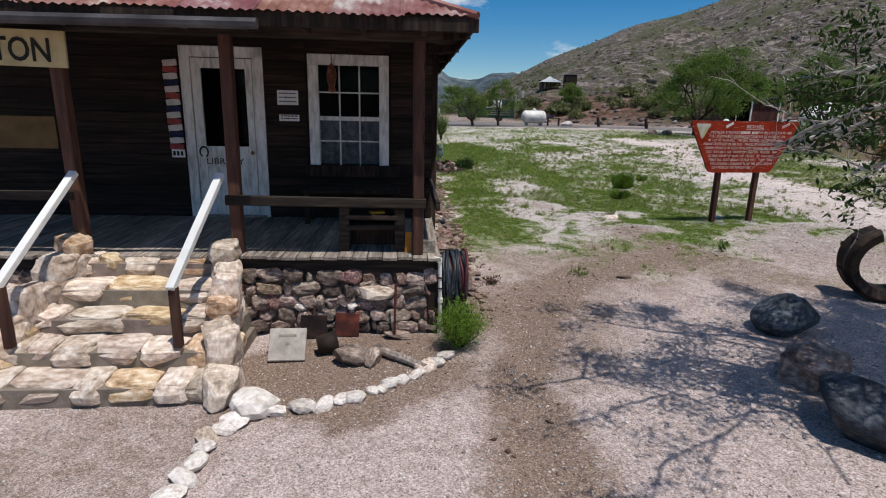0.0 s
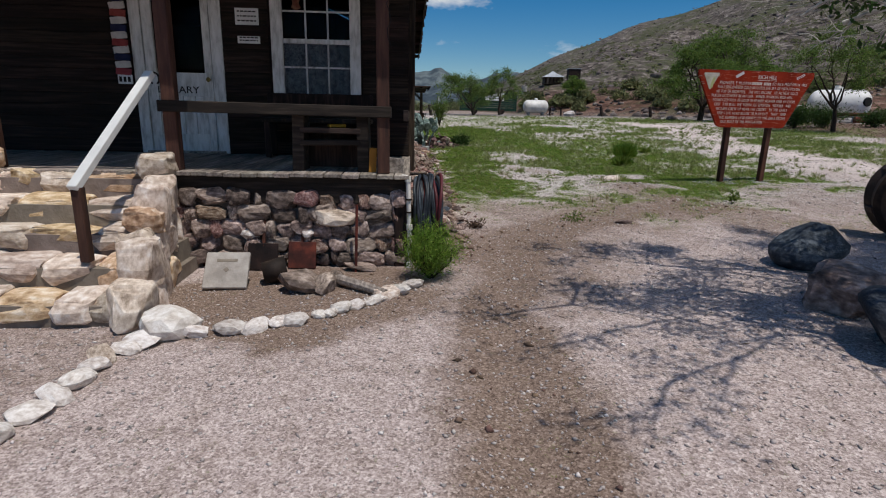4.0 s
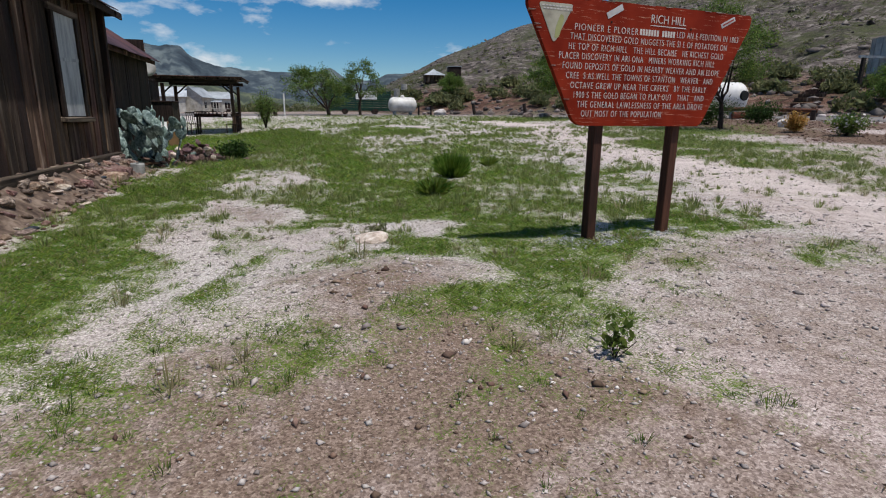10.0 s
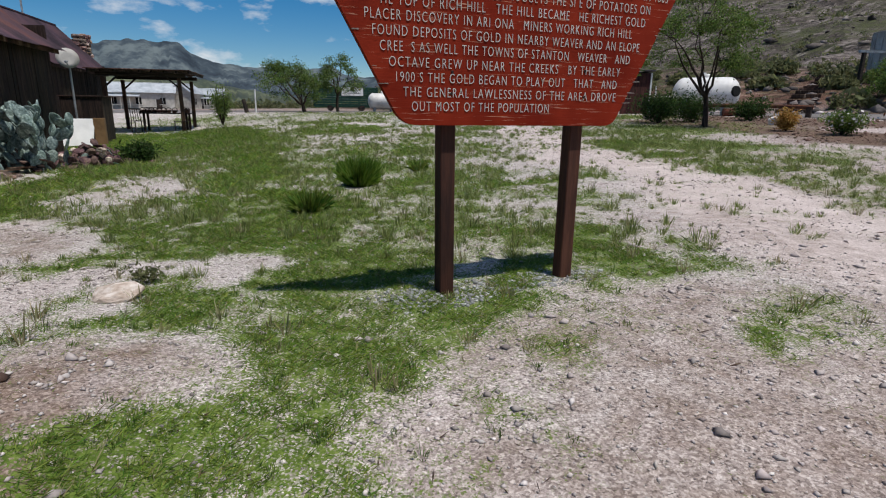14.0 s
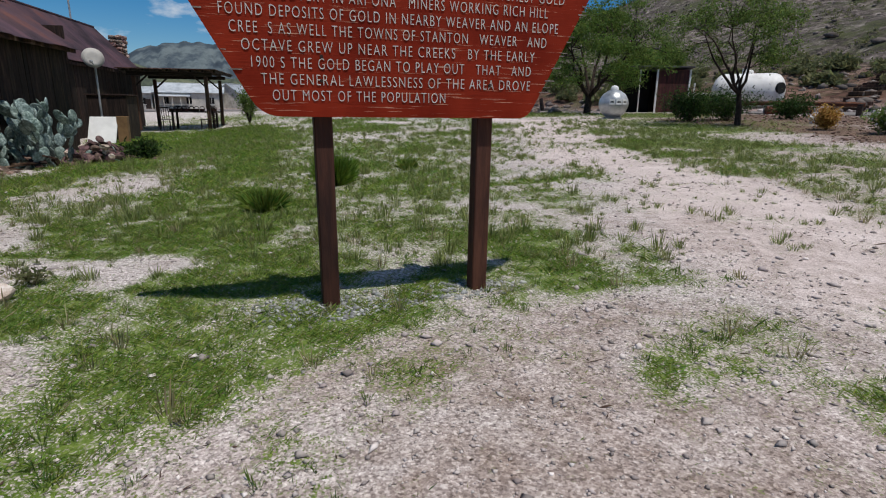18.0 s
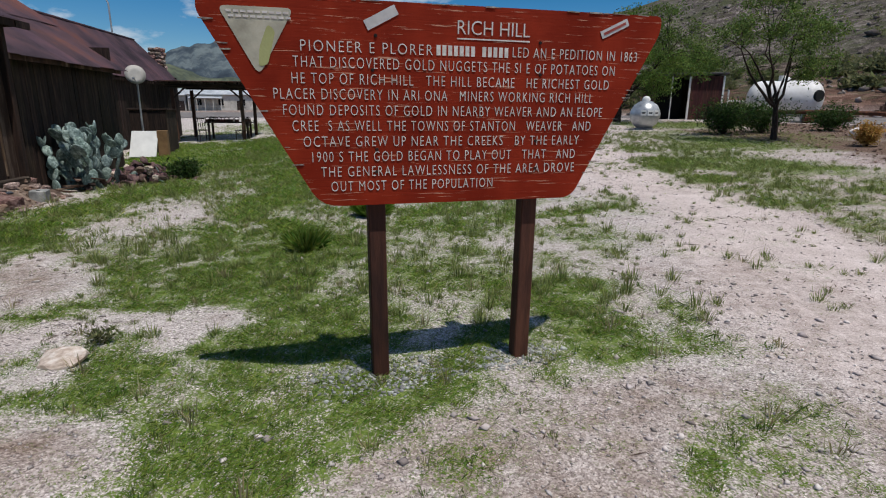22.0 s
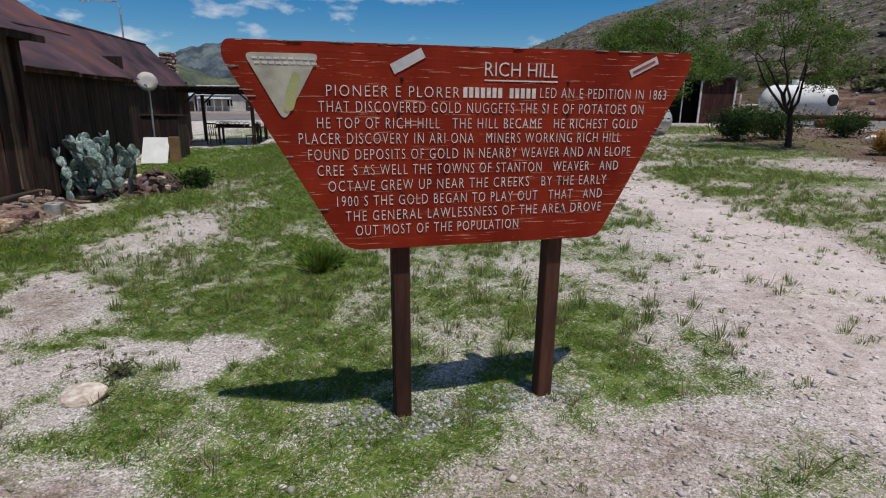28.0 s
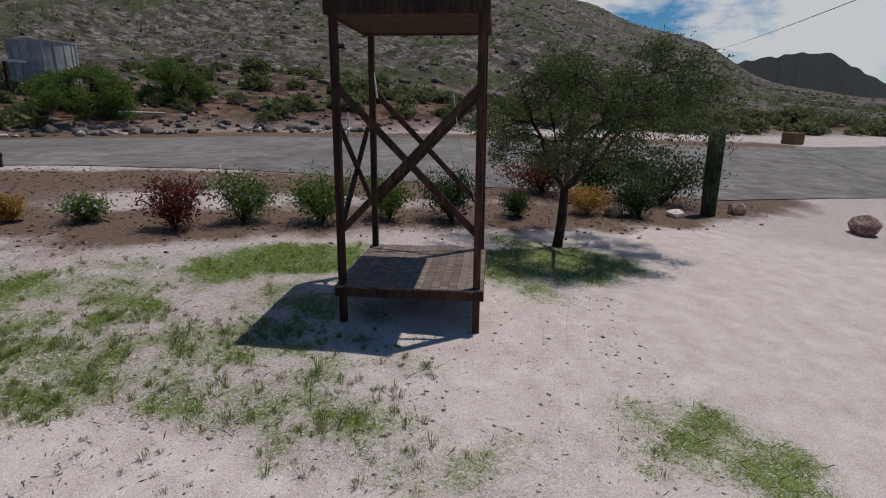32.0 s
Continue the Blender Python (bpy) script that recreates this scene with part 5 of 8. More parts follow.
def text(name, body, size, m, parent, material, width=None, depth=0.002, align="LEFT", label="", thin=0.0, words=False, spacing=1.0):
    """Lettering as a mesh; width stretches it to a length. words: a part for each word."""
    cu = bpy.data.curves.new(name, "FONT")
    cu.body, cu.size, cu.extrude, cu.align_x, cu.resolution_u, cu.offset, cu.space_character = body, size, depth, align, 3, thin, spacing
    tmp = bpy.data.objects.new(name, cu)
    scene.collection.objects.link(tmp)
    bpy.context.view_layer.update()
    me = bpy.data.meshes.new_from_object(tmp.evaluated_get(bpy.context.evaluated_depsgraph_get()))
    bpy.data.objects.remove(tmp)
    v = np.array([q.co[:] for q in me.vertices])
    fs = [tuple(q.vertices) for q in me.polygons]
    if width:
        v[:, 0] = (v[:, 0] - v[:, 0].min()) * width / (v[:, 0].max() - v[:, 0].min())
    spans = sorted((min(v[i, 0] for i in f), max(v[i, 0] for i in f)) for f in fs)
    cuts, right = [], spans[0][1]
    gap = size * 0.17 * spacing ** 2 * (width / (size * 0.62 * len(body)) if width else 1)
    for a_, b_ in spans:
        if words and a_ > right + gap:
            cuts.append((a_ + right) / 2)
        right = max(right, b_)
    groups = {}
    for f in fs:
        groups.setdefault(int(np.searchsorted(cuts, v[f[0], 0])), []).append(f)
    for k in sorted(groups):
        used = sorted({i for f in groups[k] for i in f})
        at_ = {i: j for j, i in enumerate(used)}
        b = B().add(v[used].tolist(), [tuple(at_[i] for i in f) for f in groups[k]])
        b.done(name, material, parent, label, m=m @ pose(0, 0, 0, 90, 0, 0))


text("lettering", "STANTON", 0.30, pose(-0.55, -0.02, -0.105, 0, 1, 0), ts, M["ink"], 1.14, thin=0.004, label="dark painted capitals")
text("lettering", "LIBRARY", 0.12, pose(-3.10, 2.118, 1.335), door2, M["ink"], 0.50, label="dark painted capitals")

# striped banner beside the door
ban = thing("striped_banner", house.matrix_world @ pose(-3.45, 2.06, 1.48), "red, white and blue striped banner beside the door", "banner")
for i in range(14):
    B().box((-0.01 + 0.006 * math.sin(i), 0, 0.09 + i * 0.083), (0.18, 0.02, 0.0828), (0, 7 * (-1) ** i, 0), 0.004).done("stripe", (M["cloth_red"], M["cloth_white"], M["cloth_blue"], M["cloth_white"])[i % 4], ban)
B().box((0.0, 0, 0.0), (0.17, 0.02, 0.11), ch=0.004).done("tag", M["white_clean"], ban)
for i in range(3):
    B().box((-0.05 + 0.05 * i, -0.012, 0.0), (0.03, 0.004, 0.06)).done("print", M["ink"], ban)


def bars(parent, x0, z0, w, rows, h, gap, material, y, rs=3):
    rr_ = random.Random(rs)
    for k in range(rows):
        x = x0
        while x < x0 + w - 0.01:
            b = min(rr_.uniform(0.02, 0.05), x0 + w - x)
            B().box((x + b / 2, y, z0 - k * gap), (b, 0.002, h)).done("print", material, parent)
            x += b + 0.012


for X, Z, w, h, rows in ((-1.965, 2.245, 0.28, 0.19, 3), (-1.955, 1.98, 0.27, 0.085, 2)):
    nt = thing("notice", house.matrix_world @ pose(X, 2.105, Z), "small white notice with dark print on the front wall", "notice", "notices by the door")
    B().box((0, 0, 0), (w, 0.008, h), ch=0.002).done("card", M["white_clean"], nt)
    bars(nt, -w * 0.4, h * 0.3, w * 0.8, rows, 0.016, h / (rows + 0.6), M["ink"], -0.006)
nt = thing("notice", house.matrix_world @ pose(-5.5, 2.105, 1.72), "faded tan board leaning on the front wall", "board")
B().box((0, 0, 0), (0.95, 0.02, 0.42), ch=0.003).done("panel", M["cardboard"], nt)

orn = thing("hanging_ornament", house.matrix_world @ pose(-1.36, 2.03, 2.45), "dried red and straw ornament hung before the window", "ornament")
B().lathe([(0.01, 0.25), (0.05, 0.2), (0.07, 0.1), (0.055, 0.0), (0.035, -0.05), (0.06, -0.1), (0.0, -0.13)], 12).done("body", M["chili"], orn, smooth=True)
B().tube([(0, 0, 0.25), (0, 0, 0.36)], 0.006, 5).done("cord", M["ink"], orn)

# bench and boards on the porch
bench = thing("wooden_bench", house.matrix_world @ pose(-0.725, 0.32, FLOOR), "weathered grey wooden bench with slatted front on the porch", "bench")
for X in (-0.30, 0.30):
    B().box((X, 0, 0.26), (0.11, 0.30, 0.52), (0, R.uniform(-1.5, 1.5), 0), 0.006).done("leg", M["wood_beam"], bench)
B().box((0, 0, 0.535), (0.80, 0.34, 0.035), ch=0.005).done("top", M["wood_side"], bench)
for k, Z in enumerate((0.27, 0.38)):
    B().box((0, -0.05, Z), (0.56, 0.22, 0.05), (0, R.uniform(-1, 1), 0), 0.005).done("slat", M["wood_beam"], bench)
B().box((0, 0.12, 0.2), (0.58, 0.03, 0.36), ch=0.004).done("back_board", M["wood_dark"], bench)
B().box((0.05, -0.06, 0.425), (0.16, 0.1, 0.03), (0, 0, 20), 0.008).done("yellow_rag", M["yellow"], bench)
yb = thing("yellow_board", house.matrix_world @ pose(-0.33, 0.16, FLOOR), "short yellow-painted board standing by the porch post", "board")
B().box((0, 0, 0.115), (0.07, 0.03, 0.23), (0, 3, 0), 0.004).done("plank", M["yellow"], yb)
gp = thing("leaning_plank", house.matrix_world @ pose(-0.12, 0.15, FLOOR), "short grey plank at the porch corner", "plank")
B().box((0, 0, 0.07), (0.16, 0.03, 0.14), (0, 4, 0), 0.004).done("plank", M["wood_porch"], gp)
pb = thing("porch_bench", house.matrix_world @ pose(-1.1, 1.82, FLOOR), "dark wooden bench under the front window", "bench")
B().box((0, 0, 0.44), (1.3, 0.4, 0.05), ch=0.008).done("seat", M["wood_dark"], pb)
B().box((0, 0.19, 0.68), (1.3, 0.04, 0.16), (-6, 0, 0), 0.008).done("backrest", M["wood_dark"], pb)
for X in (-0.58, 0.58):
    for Y in (-0.16, 0.16):
        B().box((X, Y, 0.21), (0.06, 0.06, 0.42), ch=0.005).done("leg", M["wood_dark"], pb)

# pvc pipe and hose coil at the porch corner
pipe = thing("water_pipe", house.matrix_world @ pose(0.02, -0.06, 0), "white plastic water pipe rising up the porch corner", "pipe")
B().tube([(0.02, 0, -0.3), (0.0, 0, 0.0), (-0.015, 0, 0.55), (-0.03, 0.0, 0.585), (-0.07, 0.02, 0.59)], 0.021, 10).done("pipe", M["pvc"], pipe, smooth=True)
for Z in (0.57, 0.12, -0.12, -0.25):
    B().tube([(0.0 if Z < 0.5 else -0.017, 0, Z - 0.025), (0.0 if Z < 0.5 else -0.017, 0, Z + 0.025)], 0.029, 10).done("coupling", M["pvc"], pipe)
for Z in (0.38, 0.26):
    B().tube([(-0.008, 0, Z - 0.008), (-0.008, 0, Z + 0.008)], 0.031, 10).done("clamp", M["iron_dark"], pipe)
hose = thing("hose_coil", house.matrix_world @ pose(0.07, 0.42, 0.20), "thick coil of grey and red hose hung on the porch side", "hose")
for k in range(22):
    r = 0.29 + R.uniform(-0.035, 0.035)
    ox, oz = 0.018 + 0.022 * (k % 11) + R.uniform(-0.008, 0.008), R.uniform(-0.03, 0.02)
    B().tube([(ox + 0.02 * math.sin(a * 2 + k), r * 0.95 * math.cos(a), oz + r * 1.12 * math.sin(a)) for a in [2 * math.pi * q / 36 for q in range(37)]], 0.017, 6, False).done("loop", M["hose_red"] if k in (3, 8, 10) else M["hose"], hose, smooth=True)
B().tube([(0.20, 0.28, 0.1), (0.26, 0.16, -0.25), (0.30, -0.05, -0.36), (0.34, -0.3, -0.40)], 0.017, 6).done("end", M["hose"], hose, smooth=True)
B().tube([(-0.06, 0, 0.36), (0.12, 0, 0.37)], 0.012, 6).done("hook", M["iron_dark"], hose)

# rubble along the foot of the east wall
rub = thing("rubble_footing", house.matrix_world @ pose(0.0, 2.4, 0), "tumbled brown and grey stones along the wall's foot", "stones")
for i in range(290):
    Y = -1.3 + 11.7 * (i + R.random()) / 290
    row = i % 6
    s = R.uniform(0.045, 0.095) * (1.3 if Y < 2.5 else 1.0) * (1.0 if row < 3 else 0.7)
    X = 0.06 + 0.12 * row + R.uniform(-0.05, 0.06)
    z = hz(X, Y + 2.4) + max(0.0, (0.50 - 0.016 * Y) * (1 - X / 0.55)) * R.uniform(0.8, 1.02)
    share("stone", R.choice(K_RUST + S_BROWN[:4] + K_FOUND + S_FOUND[:4] + S_PALE[:2] + S_DARK[:1]), trs(X, Y, z + s * 0.2, R.uniform(-15, 15), R.uniform(-5, 25), R.uniform(60, 120), (s * R.uniform(1.0, 1.9), s, s * R.uniform(0.45, 0.75))), rub)
for X, Y, s in ((0.30, 9.0, 0.28), (0.40, 8.6, 0.22), (0.14, 0.5, 0.17), (0.24, 1.1, 0.15)):
    share("stone", R.choice(K_RUST), trs(X, Y, hz(X, Y + 2.4) + s * 0.35, 0, 5, 90, (s * 1.3, s * 0.8, s * 0.5)), rub, "large flat stone")
bank = B()
for i in range(60):
    Y = -1.3 + 11.7 * i / 59
    bank.v += [(X, Y, hz(X, Y + 2.4) + max(-0.03, (0.50 - 0.016 * Y) * (1 - X / 0.55)) + 0.03 * math.sin(i * 2.3 + X * 9)) for X in (-0.06, 0.12, 0.3, 0.45, 0.6)]
    if i:
        bank.f += [(i * 5 - 5 + k, i * 5 - 4 + k, i * 5 + 1 + k, i * 5 + k) for k in range(4)]
bank.done("earth_bank", M["earth"], rub, "brown earth packed between the stones", smooth=True)
blk = thing("grey_block", house.matrix_world @ pose(0.45, 12.2, hz(0.45, 12.2)), "small grey concrete block in the grass", "block")
B().box((0, 0, 0.1), (0.24, 0.3, 0.2), (0, 3, 15), 0.012).done("block", M["pebble_grey"], blk)
B().box((0.02, -0.05, 0.204), (0.05, 0.06, 0.006), (0, 3, 15)).done("mark", M["ink"], blk)
for i in range(6):
    pl = thing("scrap_plank", house.matrix_world @ pose(0.05 + 0.09 * i, 13.5 + 0.12 * i, hz(0.2, 13.6) + 0.03 + 0.03 * i), "broken grey plank lying against the wall", "plank", "scrap planks")
    B().box((0, 0, 0.02), (0.12, R.uniform(0.5, 0.9), 0.03), (R.uniform(-12, 12), R.uniform(-8, 8), R.uniform(-70, 70)), 0.004).done("plank", M["wood_side"], pl)


# ---- the red historical sign ----
SIGN_M = pose(5.73, 11.31, gz(5.73, 11.42), 0, 0, 13)
SZ = -SIGN_M.translation.z
sign = thing("information_sign", SIGN_M, "red trapezoid wooden sign with routed off-white letters on two brown posts", "sign")


def rounded(pts, r, n=5):
    """An outline with its corners rounded."""
    out = []
    for i, p in enumerate(pts):
        a, b = Vector(pts[i - 1]) - Vector(p), Vector(pts[(i + 1) % len(pts)]) - Vector(p)
        k = min(r[i] if hasattr(r, "__len__") else r, a.length * 0.45, b.length * 0.45)
        p0, p2, p1 = Vector(p) + a.normalized() * k, Vector(p) + b.normalized() * k, Vector(p)
        for j in range(n + 1):
            t = j / n
            q = p0 * (1 - t) ** 2 + p1 * 2 * t * (1 - t) + p2 * t * t
            out.append((q.x, q.y))
    return out


shape = rounded([(-0.80, 2.062), (-0.815, 1.985), (-0.275, 1.018), (1.225, 1.018), (1.745, 1.98), (1.752, 2.078)], [0.05, 0.12, 0.10, 0.07, 0.15, 0.06])
shape = [(x, z + SZ) for x, z in shape]
B().poly(shape, 0.045).done("panel", M["sign_red"], sign, "cracked red-painted board")
for x in (0.037, 0.975):
    B().box((x, 0.10, (2.07 + SZ) / 2 - 0.1), (0.098, 0.098, 2.07 + SZ + 0.2), (0, 0.4 if x > 0.5 else -0.3, 0), 0.006).done("post", M["post_brown"], sign, "square brown-painted post")
for x, z in ((0.04, 1.9), (0.03, 1.2), (0.97, 1.9), (0.975, 1.2), (0.02, 1.73), (0.98, 1.73), (0.035, 1.32), (0.97, 1.36)):
    B().tube([(x, 0.0, z + SZ), (x, -0.006, z + SZ)], [0.010, 0.008], 8).done("bolt", M["iron_dark"], sign)
LINES = [("PIONEER E PLORER", -0.34, 0.345, 1.812), ("LED AN E PEDITION IN 1863", 0.805, 1.60, 1.818), ("THAT DISCOVERED GOLD NUGGETS THE SI E OF POTATOES ON", -0.381, 1.458, 1.735),
         ("HE TOP OF RICH HILL   THE HILL BECAME   HE RICHEST GOLD", -0.391, 1.426, 1.655), ("PLACER DISCOVERY IN ARI ONA   MINERS WORKING RICH HILL", -0.483, 1.324, 1.578),
         ("FOUND DEPOSITS OF GOLD IN NEARBY WEAVER AND AN ELOPE", -0.441, 1.395, 1.498), ("CREE  S AS WELL THE TOWNS OF STANTON   WEAVER   AND", -0.40, 1.324, 1.418),
         ("OCTAVE GREW UP NEAR THE CREEKS   BY THE EARLY", -0.349, 1.252, 1.337), ("1900 S THE GOLD BEGAN TO PLAY OUT   THAT   AND", -0.308, 1.232, 1.257),
         ("THE GENERAL LAWLESSNESS OF THE AREA DROVE", -0.267, 1.232, 1.177), ("OUT MOST OF THE POPULATION", -0.216, 0.708, 1.098)]
for body, u0, u1, v in LINES:
    text("lettering", body, 0.079, pose(u0, -0.0015, v + SZ), sign, M["letter"], u1 - u0, 0.0025, thin=-0.0011, label="off-white routed capitals", words=True, spacing=1.22)
text("lettering", "RICH HILL", 0.104, pose(0.483, -0.0015, 1.925 + SZ), sign, M["letter"], 0.419, 0.0025, thin=-0.001, label="off-white underlined title", words=True)
B().box((0.6925, -0.001, 1.903 + SZ), (0.425, 0.004, 0.007)).done("underline", M["letter"], sign)
x = 0.365
for k in range(13):
    if k != 7:
        B().box((x + 0.012, -0.001, 1.840 + SZ), (0.022, 0.004, 0.052)).done("print", M["letter"], sign)
    x += 0.0325
B().poly([(x, z + SZ) for x, z in rounded([(-0.715, 2.005), (-0.545, 1.685), (-0.362, 2.007)], [0.04, 0.05, 0.04])], 0.004, pose(0, -0.004, 0)).done("emblem", M["plaque"], sign, "grey-green triangular plaque")
B().poly([(x, z + SZ) for x, z in rounded([(-0.545, 1.73), (-0.50, 1.74), (-0.455, 1.90), (-0.49, 1.93), (-0.535, 1.82)], 0.02)], 0.002, pose(0, -0.0062, 0)).done("emblem_stain", M["olive"], sign)
for k in range(2):
    for j in range(9):
        B().box((-0.665 + j * 0.033 + 0.01 * k, -0.005, 1.982 - k * 0.022 + SZ), (0.024, 0.003, 0.010)).done("print", M["cloth_white"], sign)
for (xa, za), (xb, zb), w in (((-0.01, 1.945), (0.15, 2.03), 0.052), ((1.352, 1.955), (1.52, 2.035), 0.042)):
    an = math.degrees(math.atan2(zb - za, xb - xa))
    tp = B().box(((xa + xb) / 2, -0.003, (za + zb) / 2 + SZ), (math.dist((xa, za), (xb, zb)), 0.003, w), (0, -an, 0)).done("tape_strip", M["tape"], sign, "pale strip of tape stuck on at a slant")
    if xa > 1:
        B().box(((xa + xb) / 2, -0.0055, (za + zb) / 2 + SZ), (0.15, 0.002, 0.014), (0, -an, 0)).done("print", M["cloth_red"], tp)
# lifted and broken edges of the board
for i in range(46):
    t = R.random()
    if R.random() < 0.4:
        x, z, w = -0.75 + 2.45 * t, 2.060 + 0.016 * t, R.uniform(0.02, 0.10)
    elif R.random() < 0.5:
        x, z, w = 1.27 + 0.46 * t, 1.06 + 0.90 * t, R.uniform(0.02, 0.07)
    else:
        x, z, w = -0.28 - 0.50 * t, 1.06 + 0.90 * t, R.uniform(0.02, 0.07)
    B().box((x, R.uniform(-0.003, 0.004), z + SZ), (w, 0.006, R.uniform(0.003, 0.007)), (0, R.uniform(-3, 3), 0)).done("splinter", M["wood_porch"], sign)

# ---- beds and stones before the porch ----
border = thing("stone_border", pose(-1.0, 4.1, gz(-1.0, 4.1)), "curved row of whitish stones edging the bed", "stones")
inv = border.matrix_world.inverted()
BL = [(-1.75, 2.5), (-1.74, 3.1), (-1.72, 3.62), (-1.58, 3.92), (-1.2, 4.0), (-0.9, 4.1), (-0.55, 4.33), (-0.28, 4.56), (-0.08, 4.78), (0.06, 5.0)]
dd = [0]
for a, b in zip(BL, BL[1:]):
    dd.append(dd[-1] + math.dist(a, b))
s = 0
while s < dd[-1]:
    x, y = np.interp(s, dd, [p[0] for p in BL]), np.interp(s, dd, [p[1] for p in BL])
    r = R.uniform(0.065, 0.11) * (1.0 if x < -0.8 else 0.8)
    share("stone", R.choice(S_WHITE * 3 + K_PALE[:2]), inv @ trs(x + R.uniform(-0.03, 0.03), y + R.uniform(-0.03, 0.03), gz(x, y) + r * 0.3, R.uniform(-15, 15), R.uniform(-15, 15), R.uniform(0, 180), (r * 1.35, r, r * 0.62)), border)
    s += r * 1.75
big = thing("white_boulder", pose(-1.52, 3.98, gz(-1.5, 4.0)), "large whitewashed boulder in the stone edging", "boulder")
share("boulder", S_WHITE[3], trs(0, 0, 0.08, 0, 0, 30, (0.21, 0.18, 0.15)), big)

sl = thing("stone_slab", pose(-1.52, 4.93, gz(-1.5, 4.9)), "square pale grey slab with a dark emblem leaning on a stone", "slab")
SLM = pose(0, 0.02, 0.14, -40, 0, 6)
B().box((0, 0, 0), (0.36, 0.04, 0.33), ch=0.006).done("slab", M["slab"], sl, m=SLM)
B().box((0.0, -0.021, 0.085), (0.17, 0.004, 0.026)).done("print", M["mortar"], sl, m=SLM)
B().box((0.0, -0.021, 0.0), (0.035, 0.004, 0.035), (0, 45, 0)).done("print", M["mortar"], sl, m=SLM)
share("prop_stone", S_FOUND[1], trs(-0.12, 0.14, 0.05, 0, 0, 0, (0.16, 0.1, 0.09)), sl)
for i, (x, y, w) in enumerate(((-1.37, 5.42, 0.28), (-1.02, 5.48, 0.26))):
    sv = thing("rusty_shovel", pose(x, y, gz(x, y)), "rusted square shovel blade leaning on the footing", "shovel", "shovels by the footing")
    B().box((0, 0.0, 0.13), (w, 0.015, 0.25), (-14, 0, 0), 0.006).done("blade", M["iron_dark"] if i == 0 else M["rust"], sv)
    B().tube([(0, 0.03, 0.22), (0, 0.10, 0.46)], 0.016, 7).done("shaft", M["rust"], sv)
for x, y, h in ((-1.98, 5.56, 0.62), (-0.50, 5.40, 0.62)):
    rd = thing("iron_rod", pose(x, y, gz(x, y)), "thin rusted iron rod standing against the footing", "rod", "rods by the footing")
    B().tube([(0, -0.02, -0.02), (0.01, 0.04, h)], 0.014, 6).done("rod", M["rust"], rd)
for x, y, s3, rz in ((-0.86, 4.86, (0.21, 0.15, 0.13), 20), (-0.66, 4.84, (0.13, 0.10, 0.11), 60), (-0.62, 5.02, (0.09, 0.07, 0.09), 0), (-1.66, 5.12, (0.12, 0.08, 0.08), 0), (-0.45, 5.45, (0.2, 0.09, 0.05), 10), (-0.98, 5.12, (0.07, 0.06, 0.05), 10)):
    bd = thing("grey_rock", pose(x, y, gz(x, y)), "grey-brown rock lying in the bed", "rock", "rocks in the bed")
    share("rock", R.choice(S_FOUND), trs(0, 0, s3[2] * 0.55, 5, 8, rz, s3), bd)
bk = thing("iron_bucket", pose(-1.14, 5.02, gz(-1.14, 5.02)), "small dark rusted bucket lying on its side", "bucket")
B().lathe([(0.0, 0), (0.085, 0), (0.11, 0.2), (0.105, 0.2), (0.08, 0.012), (0.0, 0.012)], 18, pose(-0.1, 0, 0.10, 0, 82, 20)).done("pail", M["iron_dark"], bk, smooth=True)
lg = thing("weathered_log", pose(-0.32, 4.80, gz(-0.32, 4.8)), "short weathered grey log lying in the bed", "log")
B().tube([(-0.30, 0.22, 0.06), (0.0, 0.02, 0.05), (0.18, -0.12, 0.045)], [0.045, 0.042, 0.035], 9).done("log", M["wood_porch"], lg)

# dark boulders and the iron ring under the tree
for x, y, s3, rz, lab in ((3.86, 5.72, (0.36, 0.30, 0.26), 10, "dark blue-grey boulder under the tree"), (3.45, 4.60, (0.30, 0.24, 0.17), 40, "low grey boulder under the tree"), (3.27, 3.74, (0.46, 0.36, 0.24), 70, "large dark boulder under the tree")):
    bo = thing("boulder", pose(x, y, gz(x, y)), lab, "boulder", "boulders under the tree")
    share("boulder", K_FOUND[3] if "low" in lab else R.choice(S_DARK), trs(0, 0, s3[2] * 0.7, 5, -4, rz, s3), bo)
for me in S_DARK:
    me.polygons.foreach_set("use_smooth", [True] * len(me.polygons))
RGX, RGY, RGT = 5.75, 6.77, -20
ring = thing("iron_ring", pose(RGX, RGY, gz(RGX, RGY), 0, 0, RGT), "big rusted cast-iron crusher ring standing on edge", "machine part")
prof = [(0.33, -0.16), (0.44, -0.21), (0.50, -0.16), (0.47, 0.0), (0.50, 0.16), (0.44, 0.21), (0.33, 0.16), (0.31, 0.0)]
vs, NA = [], 34
for j in range(NA + 1):
    a = radians(112 + 305 * j / NA)
    vs += [(r * math.cos(a), y * (1 + 0.12 * math.sin(3 * a)), 0.48 + r * math.sin(a)) for r, y in prof]
fs = [(j * 8 + i, j * 8 + (i + 1) % 8, j * 8 + 8 + (i + 1) % 8, j * 8 + 8 + i) for j in range(NA) for i in range(8)]
fs += [tuple(range(8)), tuple(NA * 8 + i for i in range(7, -1, -1))]
B().add(vs, fs).done("ring", M["iron_dark"], ring)
for k in range(6):
    a = 2 * math.pi * k / 6 + 0.3
    B().box((0.48 * math.cos(a), 0, 0.47 + 0.48 * math.sin(a)), (0.05, 0.26, 0.08), (0, -math.degrees(a), 0), 0.012).done("lug", M["iron_dark"], ring)
B().beam((0.2, 0.05, 0.90), (0.75, 0.15, 1.02), 0.1, 0.08).done("arm", M["iron_dark"], ring)
